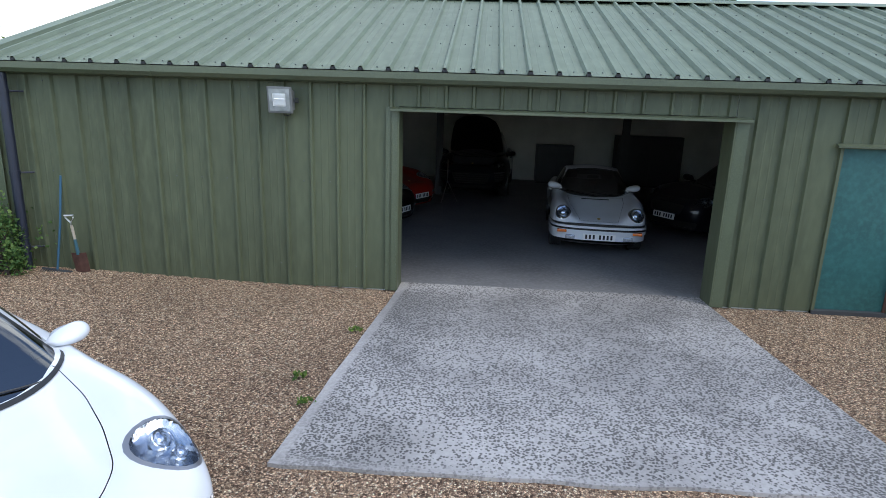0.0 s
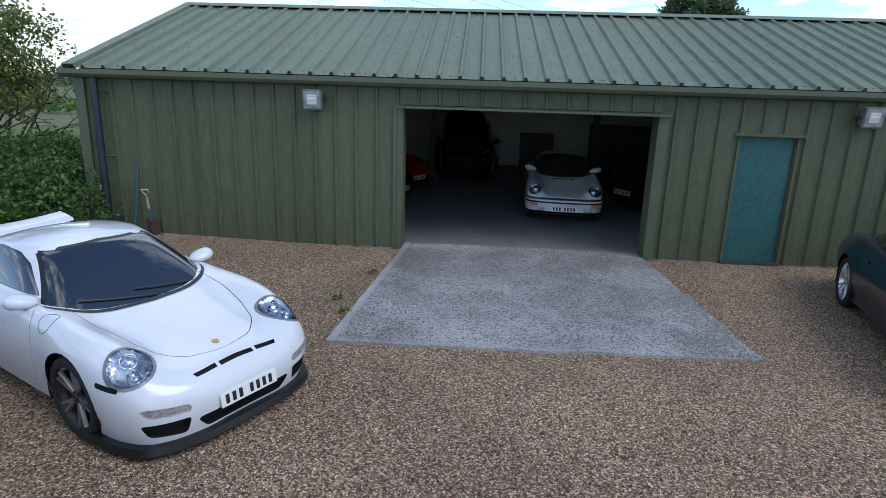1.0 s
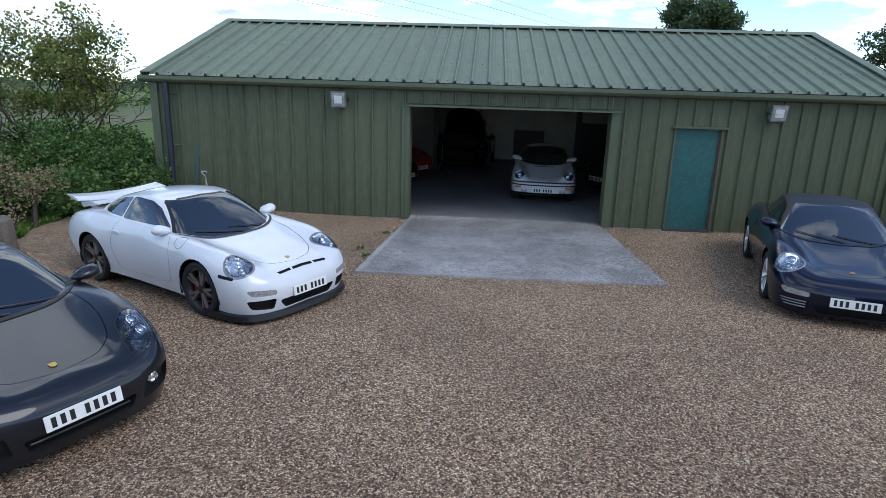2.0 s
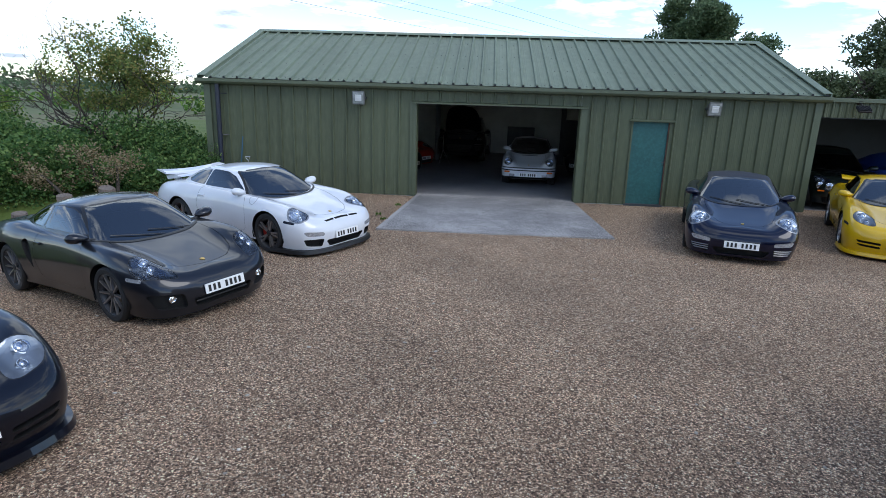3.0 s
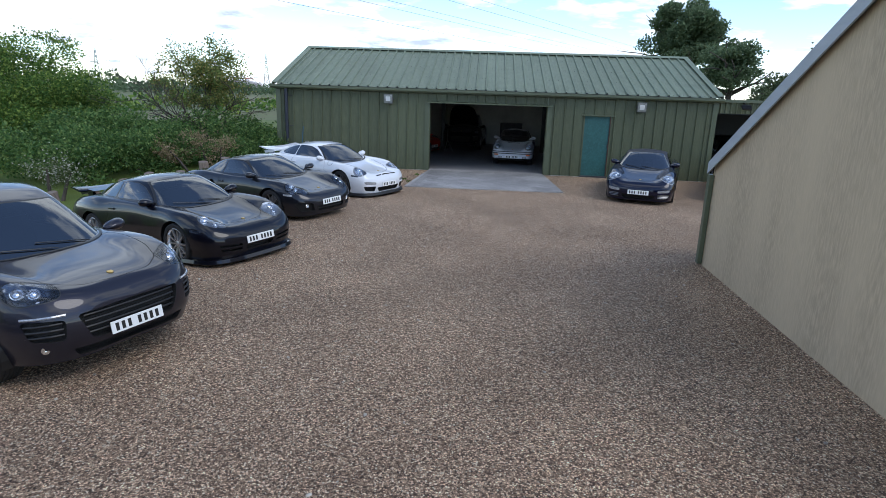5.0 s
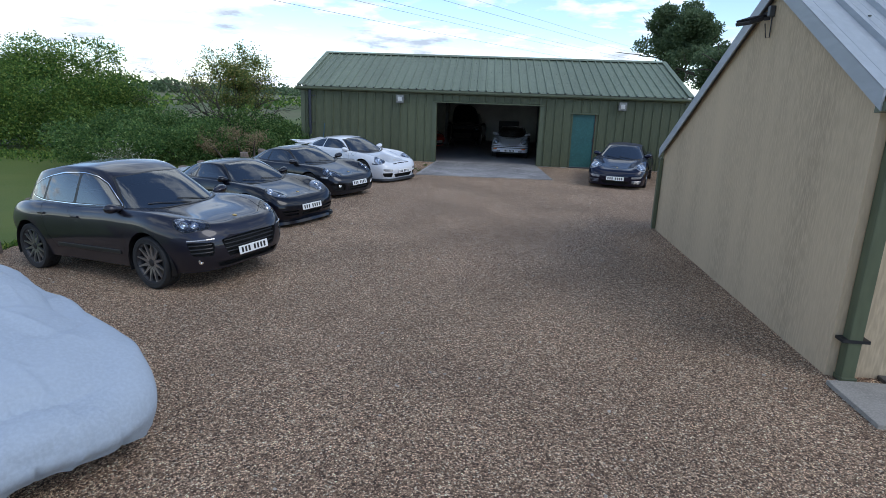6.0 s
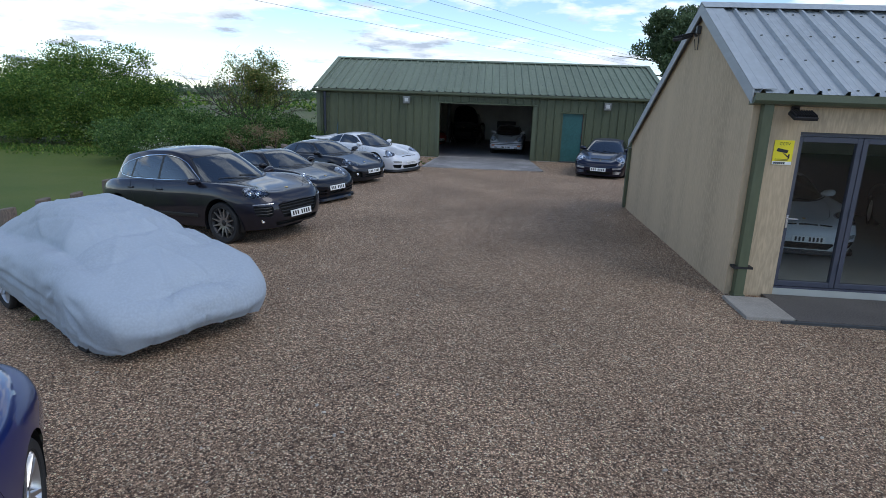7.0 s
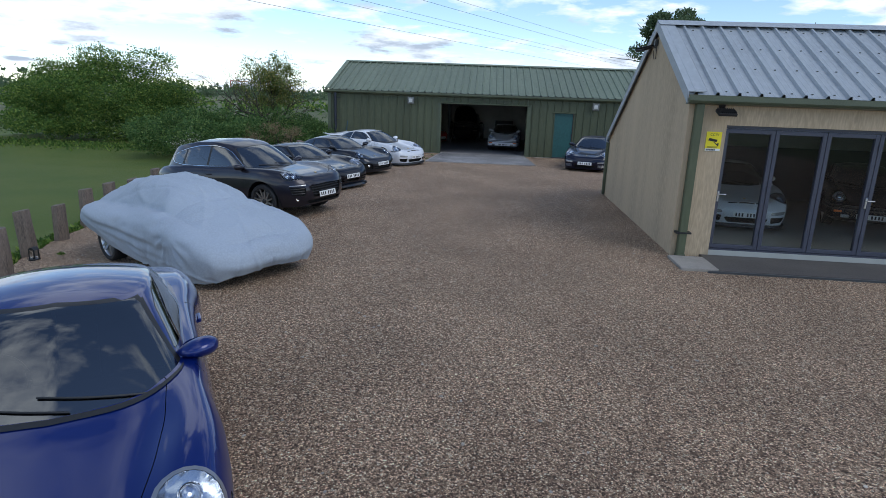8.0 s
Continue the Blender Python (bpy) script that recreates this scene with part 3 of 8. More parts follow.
def build_showroom():
    w = thing("wall_showroom_gable", "stained cream rendered gable wall", "wall", kind="structure")
    part("render", prism([(GYB, -0.1), (GYB, GEB), (GRY, GRZ - 0.08), (GYF, GEF - 0.06), (GYF, -0.1)], "x", GX0, GX0 + 0.25), M_RENDER, w)
    w = thing("wall_showroom_front", "cream rendered front wall above folding doors", "wall", kind="structure")
    part("render", box(GX0 + .25, FX, GYF, GYF + 0.25, -0.1, DTOP), M_RENDER, w)
    part("render", box(GX0 + .25, GX1, GYF, GYF + 0.25, DTOP, GEF - 0.03), M_RENDER, w)
    part("render", box(FX + NLEAF * LEAF, GX1, GYF, GYF + 0.25, -0.1, DTOP), M_RENDER, w)
    # the dark steel colour on this wall stands in for the room's dim depth
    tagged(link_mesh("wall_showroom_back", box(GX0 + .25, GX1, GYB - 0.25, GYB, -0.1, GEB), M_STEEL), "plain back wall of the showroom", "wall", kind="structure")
    tagged(link_mesh("wall_showroom_east", prism([(GYB, -0.1), (GYB, GEB), (GRY, GRZ - 0.08), (GYF, GEF - 0.06), (GYF, -0.1)], "x", GX1, GX1 + 0.25), M_RENDER), "cream rendered far gable wall", "wall", kind="structure")
    tagged(link_mesh("showroom_floor", box(GX0 + .25, GX1, GYF + .02, GYB - .25, -0.1, 0.12), material("grey_tiled_floor", (0.42, 0.43, 0.40), 0.3, var=0.15, var_scale=2)), "smooth grey showroom floor", "floor", kind="structure")
    roof = thing("showroom_roof", "light grey ribbed metal pitched roof", "roof", kind="structure")
    for ya, za in ((GYF - 0.12, GEF), (GYB + 0.05, GEB)):
        run = Vector((0, GRY - ya, GRZ - za))
        up = run.normalized()
        nrm = Vector((1, 0, 0)).cross(up)
        nrm = nrm if nrm.z > 0 else -nrm
        x = GX0 - 0.06
        while x < GX1:
            part("roof_sheet", sheet(rib_profile(0.9975, 0.3325, 0.034, 0.050, 0.1005), (x, ya, za), (1, 0, 0), up, nrm, run.length - 0.02), M_GREYROOF, roof)
            x += 0.9975
        bm = bmesh.new()
        add_prism(bm, [(ya, za - 0.13), (GRY, GRZ - 0.13), (GRY, GRZ + 0.05), (ya, za + 0.05)], "x", GX0 - 0.085, GX0 - 0.065)
        add_prism(bm, [(ya, za + 0.042), (GRY, GRZ + 0.042), (GRY, GRZ + 0.054), (ya, za + 0.054)], "x", GX0 - 0.085, GX0 + 0.20)
        part("verge_flashing", bm, M_GREYROOF, roof)
        bm = bmesh.new()
        rnd = random.Random(3)
        for row in (0.12, 0.95, 1.75, 2.55):
            x = GX0 + 0.2
            while x < GX1 and ya < -15:
                c = Vector((x + rnd.uniform(-.02, .02), ya, za)) + up * row + nrm * 0.005
                add_box(bm, c.x - .012, c.x + .012, c.y - .012, c.y + .012, c.z - .006, c.z + .010)
                x += 0.3325
        if len(bm.verts):
            part("roof_screws", bm, M_SCREW, roof)
        else:
            bm.free()
    part("ridge_cap", prism([(GRY - 0.2, GRZ - 0.03), (GRY, GRZ + 0.075), (GRY + 0.2, GRZ - 0.03), (GRY, GRZ + 0.055)], "x", GX0 - 0.09, GX1), M_GREYROOF, roof)
    tagged(link_mesh("ceiling_showroom", prism([(GYF + .2, GEF - .10), (GRY, GRZ - 0.14), (GYB - .2, GEB - .10), (GYB - .2, GEB - .05), (GRY, GRZ - .09), (GYF + .2, GEF - .05)], "x", GX0 + .25, GX1), M_INNER), "pale sloping showroom ceiling", "ceiling", kind="structure")
    gut = thing("gutter", "olive green boxed metal gutter over folding doors", "gutter", kind="structure")
    part("gutter_trough", prism([(GYF - .02, 2.51), (GYF - .17, 2.53), (GYF - .20, 2.57), (GYF - .20, 2.655), (GYF - .185, 2.655), (GYF - .18, 2.61), (GYF - .02, 2.60)], "x", GX0 - 0.07, GX1), M_TRIM, gut)
    dp = thing("downpipe", "square olive green metal downpipe with wall strap", "downpipe", kind="structure")
    part("pipe", box(GX0 + 0.08, GX0 + 0.205, GYF - 0.13, GYF - 0.012, 0.02, 2.53, 0.012), M_GREEN, dp)
    part("shoe", box(GX0 + 0.07, GX0 + 0.215, GYF - 0.16, GYF - 0.008, 0.0, 0.05, 0.01), M_GREEN, dp)
    part("strap", box(GX0 + 0.02, GX0 + 0.27, GYF - 0.14, GYF - 0.006, 0.40, 0.43), M_BLACK, dp)
    dp = thing("downpipe", "dark olive metal downpipe at the rear corner", "downpipe", kind="structure")
    part("pipe", box(GX0 - 0.075, GX0 - 0.004, GYB - 0.07, GYB + 0.05, 0.02, GEB - 0.13, 0.012), M_TRIM, dp)
    # paving before the doors
    pv = thing("pavement", "dark damp concrete paving before the folding doors", "paving", kind="structure")
    x = GX0 - 0.02
    k = 0
    pav = material("damp_concrete", (0.092, 0.082, 0.074), 0.75, var=0.4, var_scale=1.5, fine=0.35, fine_scale=50, bump=0.3, bump_scale=150, rand=0.15)
    pal = material("pale_concrete_slab", (0.30, 0.275, 0.24), 0.85, var=0.3, var_scale=3, fine=0.2, bump=0.3, bump_scale=150)
    part("slab", box(GX0 - 0.09, GX0 + 0.48, -18.02, GYF - 0.20, -0.05, 0.045, 0.008), pal, pv)
    part("slab", box(GX0 + 0.485, GX1, -18.04, GYF - 0.004, -0.05, 0.04, 0.008), pav, pv)
    part("edging", box(GX0 + 0.3, GX1, -18.085, -18.045, -0.05, 0.03), M_STEEL, pv)
    # folding doors
    gl = glass("window_glass", (0.90, 0.93, 0.93), 0.8, 1.4)
    fd = thing("door_2", "grey-blue aluminium folding glass doors", "door", pose(FX, GYF, 0), kind="structure")
    part("head", box(0, NLEAF * LEAF, 0.05, 0.13, DTOP - 0.05, DTOP), M_ALU, fd)
    part("sill", box(0, NLEAF * LEAF, 0.03, 0.15, 0.04, 0.145), M_ALU, fd)
    for k in range(NLEAF):
        x0, x1 = k * LEAF + 0.004, (k + 1) * LEAF - 0.004
        leaf = part("leaf_frame", add_box(add_box(add_box(box(x0, x0 + 0.065, 0.055, 0.125, 0.15, DTOP - 0.055, 0.006), x1 - 0.065, x1, 0.055, 0.125, 0.15, DTOP - 0.055, 0.006), x0 + .065, x1 - .065, 0.057, 0.123, 0.15, 0.22, 0.006), x0 + .065, x1 - .065, 0.057, 0.123, DTOP - 0.125, DTOP - 0.055, 0.006), M_ALU, fd)
        p = part("pane", box(x0 + 0.055, x1 - 0.055, 0.088, 0.094, 0.21, DTOP - 0.115), gl, leaf)
        p.visible_shadow = False
        if k in (0, 2):
            bm = bmesh.new()
            hx = x0 + 0.035 if k == 0 else x1 - 0.02
            add_box(bm, hx - .014, hx + .014, 0.035, 0.055, 0.95, 1.12, 0.004)
            add_tube(bm, [(hx, 0.035, 1.08), (hx, 0.0, 1.08), (hx + 0.11, -0.005, 1.08)], 0.009)
            part("handle", bm, M_SILVER, leaf, "silver lever handle")
        else:
            bm = bmesh.new()
            for z in (0.4, 1.15, 1.9):
                add_tube(bm, [(x0, 0.045, z), (x0, 0.045, z + 0.1)], 0.012)
            part("hinge", bm, M_ALU, leaf)


earlier = set(bpy.data.objects)
build_showroom()
# the showroom stands a degree off the garage's line
OFF_LINE = Matrix.Translation((GX0, GYB, 0)) @ Matrix.Rotation(radians(-0.9), 4, "Z") @ Matrix.Translation((-GX0, -GYB, 0))
for o in [o for o in bpy.data.objects if o not in earlier and o.parent is None]:
    o.matrix_world = OFF_LINE @ o.matrix_basis

# ---------------------------------------------------------------- cars: surfaces
from mathutils.bvhtree import BVHTree
from mathutils.interpolate import poly_3d_calc


def curve(pts):
    """A smooth line without overshoot through (x, value) pairs."""
    pts = sorted(pts)
    xs, vs = [p[0] for p in pts], [p[1] for p in pts]
    n = len(xs)
    h = [xs[i + 1] - xs[i] for i in range(n - 1)]
    dl = [(vs[i + 1] - vs[i]) / h[i] for i in range(n - 1)]
    m = [dl[0]] + [0.0] * (n - 2) + [dl[-1]]
    for i in range(1, n - 1):
        if dl[i - 1] * dl[i] > 0:
            w1, w2 = 2 * h[i] + h[i - 1], h[i] + 2 * h[i - 1]
            m[i] = (w1 + w2) / (w1 / dl[i - 1] + w2 / dl[i])

    def f(x):
        x = min(max(x, xs[0]), xs[-1])
        i = 0
        while i < n - 2 and x > xs[i + 1]:
            i += 1
        t = (x - xs[i]) / h[i]
        a, b = t * t * (3 - 2 * t), t * (1 - t)
        return vs[i] * (1 - a) + vs[i + 1] * a + h[i] * (m[i] * b * (1 - t) - m[i + 1] * b * t)
    return f


def outline(pts):
    """A smooth plan line through points, by its own length from 0 to 1."""
    t = [0.0]
    for a, b in zip(pts, pts[1:]):
        t.append(t[-1] + math.dist(a, b))
    t = [v / t[-1] for v in t]
    fs = [curve(list(zip(t, [p[k] for p in pts]))) for k in range(len(pts[0]))]
    return lambda s: tuple(f(s) for f in fs)


def grid_mesh(columns):
    bm = bmesh.new()
    bm.faces.layers.int.new("part")
    vs = [[bm.verts.new((p[0], max(0.0, p[1]), p[2])) for p in c] for c in columns]
    for u, v in zip(vs, vs[1:]):
        for k in range(len(u) - 1):
            try:
                bm.faces.new((u[k], u[k + 1], v[k + 1], v[k]))
            except ValueError:
                pass
    bmesh.ops.remove_doubles(bm, verts=bm.verts, dist=0.0004)
    bmesh.ops.recalc_face_normals(bm, faces=bm.faces)
    bm.normal_update()
    up = sum(f.normal.z * f.calc_area() for f in bm.faces)
    if up < 0:
        bmesh.ops.reverse_faces(bm, faces=bm.faces)
        bm.normal_update()
    return bm


VIEWS = {"side": ((1, 0, 0), (0, 0, 1), (0, 1, 0)), "front": ((0, 1, 0), (0, 0, 1), (1, 0, 0)), "top": ((1, 0, 0), (0, 1, 0), (0, 0, 1))}


def knife(bm, poly, view, keep, pid):
    """Cuts a convex outline, seen along a view, into the faces that keep() takes, and marks what lies within it as part pid."""
    lay = bm.faces.layers.int["part"]
    if isinstance(view, str):
        a, b, d = (Vector(v) for v in VIEWS[view])
        o = Vector((0, 0, 0))
    else:
        o, d = Vector(view[0]), Vector(view[1]).normalized()
        a = Vector((0, 0, 1)).cross(d).normalized()
        b = d.cross(a)
    area = sum(p[0] * q[1] - q[0] * p[1] for p, q in zip(poly, poly[1:] + poly[:1]))
    if area < 0:
        poly = list(reversed(poly))
    faces = [f for f in bm.faces if keep(f.calc_center_median(), f.normal)]
    for p, q in zip(poly, poly[1:] + poly[:1]):
        e2 = (q[0] - p[0], q[1] - p[1])
        ln = math.hypot(*e2)
        if ln < 1e-6:
            continue
        n = (a * e2[1] - b * e2[0]) / ln
        co = o + a * p[0] + b * p[1]
        if not faces:
            break
        geom = set(faces)
        for f in faces:
            geom.update(f.edges)
            geom.update(f.verts)
        bmesh.ops.bisect_plane(bm, geom=list(geom), dist=1e-5, plane_co=co, plane_no=n)
        pool = set()
        for g in geom:
            if g.is_valid and isinstance(g, bmesh.types.BMFace):
                pool.add(g)
        verts = {v for f in pool for v in f.verts}
        near = {f for v in verts for f in v.link_faces}
        old = {f for f in near}
        faces = []
        for f in old:
            c = f.calc_center_median()
            if (c - co).dot(n) < -1e-6 and (f in pool or keep(c, f.normal)):
                faces.append(f)
    inside = []
    for f in faces:
        c = f.calc_center_median() - o
        pa, pb = c.dot(a), c.dot(b)
        if all((q[0] - p[0]) * (pb - p[1]) - (q[1] - p[1]) * (pa - p[0]) >= -1e-6 for p, q in zip(poly, poly[1:] + poly[:1])):
            f[lay] = pid
            inside.append(f)
    return inside


def grow(poly, k):
    """An outline moved outwards by k."""
    cx, cy = sum(p[0] for p in poly) / len(poly), sum(p[1] for p in poly) / len(poly)
    out = []
    for x, y in poly:
        r = math.hypot(x - cx, y - cy)
        out.append((x + (x - cx) / r * k, y + (y - cy) / r * k))
    return out


def oval(cx, cy, rx, ry, turn=0.0, n=22, power=2.0):
    out = []
    for k in range(n):
        a = k * math.tau / n
        u = rx * abs(math.cos(a)) ** (2 / power) * (1 if math.cos(a) > 0 else -1)
        v = ry * abs(math.sin(a)) ** (2 / power) * (1 if math.sin(a) > 0 else -1)
        out.append((cx + u * math.cos(turn) - v * math.sin(turn), cy + u * math.sin(turn) + v * math.cos(turn)))
    return out


def soft_poly(pts, r=0.03, n=3):
    """An outline with its corners rounded."""
    out = []
    m = len(pts)
    for i in range(m):
        p0, p, p1 = Vector(pts[i - 1]), Vector(pts[i]), Vector(pts[(i + 1) % m])
        a, b = (p0 - p), (p1 - p)
        ra, rb = min(r, a.length * 0.45), min(r, b.length * 0.45)
        a, b = p + a.normalized() * ra, p + b.normalized() * rb
        for k in range(n + 1):
            t = k / n
            out.append(tuple(a * (1 - t) ** 2 + p * 2 * t * (1 - t) + b * t * t))
    return out


def take(bm, pid):
    """A copy of the faces of one part."""
    nb = bm.copy()
    lay = nb.faces.layers.int["part"]
    bmesh.ops.delete(nb, geom=[f for f in nb.faces if f[lay] != pid], context="FACES")
    return nb


def flip_y(bm):
    nb = bm.copy()
    for v in nb.verts:
        v.co.y = -v.co.y
    bmesh.ops.reverse_faces(nb, faces=nb.faces)
    return nb


def both(bm):
    """The half and its mirror image as one mesh."""
    tmp = bpy.data.meshes.new("tmp")
    nb = flip_y(bm)
    nb.to_mesh(tmp)
    nb.free()
    bm.from_mesh(tmp)
    bpy.data.meshes.remove(tmp)
    bmesh.ops.remove_doubles(bm, verts=[v for v in bm.verts if abs(v.co.y) < 0.002], dist=0.003)
    return bm


def sink(bm, depth, direction=None):
    """Pushes a patch inwards and gives it walls."""
    if not bm.faces:
        return bm
    n = Vector(direction) if direction else -sum((f.normal * f.calc_area() for f in bm.faces), Vector()).normalized()
    old = list(bm.faces)
    r = bmesh.ops.extrude_face_region(bm, geom=old)
    for v in (g for g in r["geom"] if isinstance(g, bmesh.types.BMVert)):
        v.co += n * depth
    bmesh.ops.delete(bm, geom=[f for f in old if f.is_valid], context="FACES_ONLY")
    return bm


def shell(bm):
    """The uncut half of a body, from which its pieces take their normals, so that highlights run over all cuts."""
    bm.normal_update()
    bm.verts.index_update()
    return (BVHTree.FromBMesh(bm), [[v.index for v in f.verts] for f in bm.faces], [v.co.copy() for v in bm.verts], [v.normal.copy() for v in bm.verts])


def borrow(ob, src):
    tree_, faces, cos, nors = src
    out = []
    for v in ob.data.vertices:
        c = v.co
        loc, _, k, _ = tree_.find_nearest(Vector((c.x, abs(c.y), c.z)))
        idx = faces[k]
        n = Vector((0, 0, 0))
        for i, wt in zip(idx, poly_3d_calc([cos[i] for i in idx], loc)):
            n += nors[i] * wt
        n.y = 0.0 if abs(c.y) < 0.002 else (n.y if c.y > 0 else -n.y)
        out.append(n.normalized())
    ob.data.normals_split_custom_set_from_vertices(out)
    return ob


def dish(bm, direction, depth):
    """Hollows a patch into a bowl that keeps its rim."""
    rim = [v.co.copy() for v in bm.verts if any(e.is_boundary for e in v.link_edges)]
    bmesh.ops.subdivide_edges(bm, edges=bm.edges[:], cuts=2, use_grid_fill=True)
    for v in bm.verts:
        d = min((v.co - r).length for r in rim)
        v.co += Vector(direction) * (0.004 + depth * (1 - (1 - min(1.0, d / 0.11)) ** 2))
    bm.normal_update()
    return bm


def thicken(bm, t):
    """Gives a patch a thickness inwards."""
    bm.normal_update()
    bmesh.ops.solidify(bm, geom=bm.faces[:], thickness=t)
    return bm


# ---------------------------------------------------------------- cars: materials
def paint(name, color, metal=0.0, rough=0.3, coat=1.0, ior=1.52):
    """Lacquer: a coloured coat, with flakes where metal is above nought, under a clear glossy one."""
    m = material(name, color, rough, metal, var=0.10, var_scale=2.0, coat=coat, spec=0.12)
    b = m.node_tree.nodes["Principled BSDF"]
    b.inputs["Coat IOR"].default_value, b.inputs["Coat Roughness"].default_value = ior, 0.012
    return m


P_WHITE = paint("white_paint", (0.73, 0.75, 0.78))
P_GREY = paint("graphite_metallic_paint", (0.018, 0.020, 0.027), 0.5, 0.33, 0.8, 1.5)
P_BLACK = paint("black_paint", (0.003, 0.0035, 0.008), coat=0.8, ior=1.48)
P_NIGHT = paint("midnight_blue_paint", (0.002, 0.004, 0.020), 0.2, 0.28, 0.85, 1.5)
P_BLUE = paint("cobalt_blue_paint", (0.002, 0.014, 0.125), 0.3, 0.3, 1.0, 1.5)
P_YELLOW = paint("yellow_paint", (0.68, 0.42, 0.008))
P_RED = paint("red_paint", (0.40, 0.02, 0.012))
P_DARKGREEN = paint("dark_green_paint", (0.010, 0.016, 0.013))
P_TAUPE = paint("dark_grey_metallic_paint", (0.022, 0.021, 0.031), 0.45, 0.34, 0.8, 1.5)
M_WINDOW = glass("car_window_glass", (0.15, 0.18, 0.215), 1.0, 2.3)
M_LENS = glass("lamp_lens", (0.92, 0.95, 0.97), 0.9, 1.42)
M_CHROME = material("chrome", (0.82, 0.83, 0.84), 0.08, 1.0)
M_REFLECT = material("lamp_reflector", (0.50, 0.54, 0.61), 0.27, 1.0)
M_BULB = material("lamp_bulb_glass", (0.50, 0.54, 0.62), 0.06, 0.85)
M_LAMPGREY = material("grey_lamp_bowl", (0.42, 0.45, 0.50), 0.32, 0.9)
M_BEZEL = material("satin_lamp_bezel", (0.26, 0.27, 0.29), 0.3, 0.5)
M_LAMPDARK = material("lamp_housing", (0.10, 0.12, 0.16), 0.2, 0.8, var=0.5, var_scale=16)
M_TYRE = material("tyre_rubber", (0.018, 0.018, 0.019), 0.75, var=0.3, var_scale=20, bump=0.2, bump_scale=120)
M_RIM = material("grey_alloy", (0.33, 0.33, 0.345), 0.3, 0.9)
M_BARREL = material("dark_wheel_barrel", (0.045, 0.045, 0.048), 0.4, 0.6)
M_RIM_LIGHT = material("silver_alloy", (0.55, 0.56, 0.58), 0.28, 0.9)
M_DISC = material("brake_disc", (0.28, 0.27, 0.26), 0.35, 0.9)
M_CALIPER = material("red_caliper", (0.45, 0.02, 0.015), 0.4)
M_TRIMBLACK = material("black_car_trim", (0.010, 0.010, 0.011), 0.42, var=0.2)
M_MESH = material("intake_mesh", (0.006, 0.006, 0.006), 0.7, bump=0.8, bump_scale=160)
M_CABIN = material("dark_cabin_trim", (0.022, 0.022, 0.026), 0.75, var=0.25, var_scale=8)
M_SEAT = material("charcoal_seat_leather", (0.018, 0.019, 0.026), 0.55, var=0.25, var_scale=9, bump=0.1)
M_PLATE = material("white_plate", (0.82, 0.82, 0.80), 0.35, var=0.05)
M_PLATE_INK = material("plate_ink", (0.012, 0.012, 0.012), 0.5)
M_GOLD = material("gold_badge", (0.55, 0.36, 0.10), 0.3, 0.8)
M_AMBER = material("amber_lens", (0.75, 0.16, 0.01), 0.2, coat=0.6)
M_CLEARLAMP = material("clear_indicator", (0.55, 0.56, 0.58), 0.14, 0.5, var=0.5, var_scale=40)
M_REDLAMP = material("red_lens", (0.30, 0.008, 0.006), 0.15, coat=0.6)

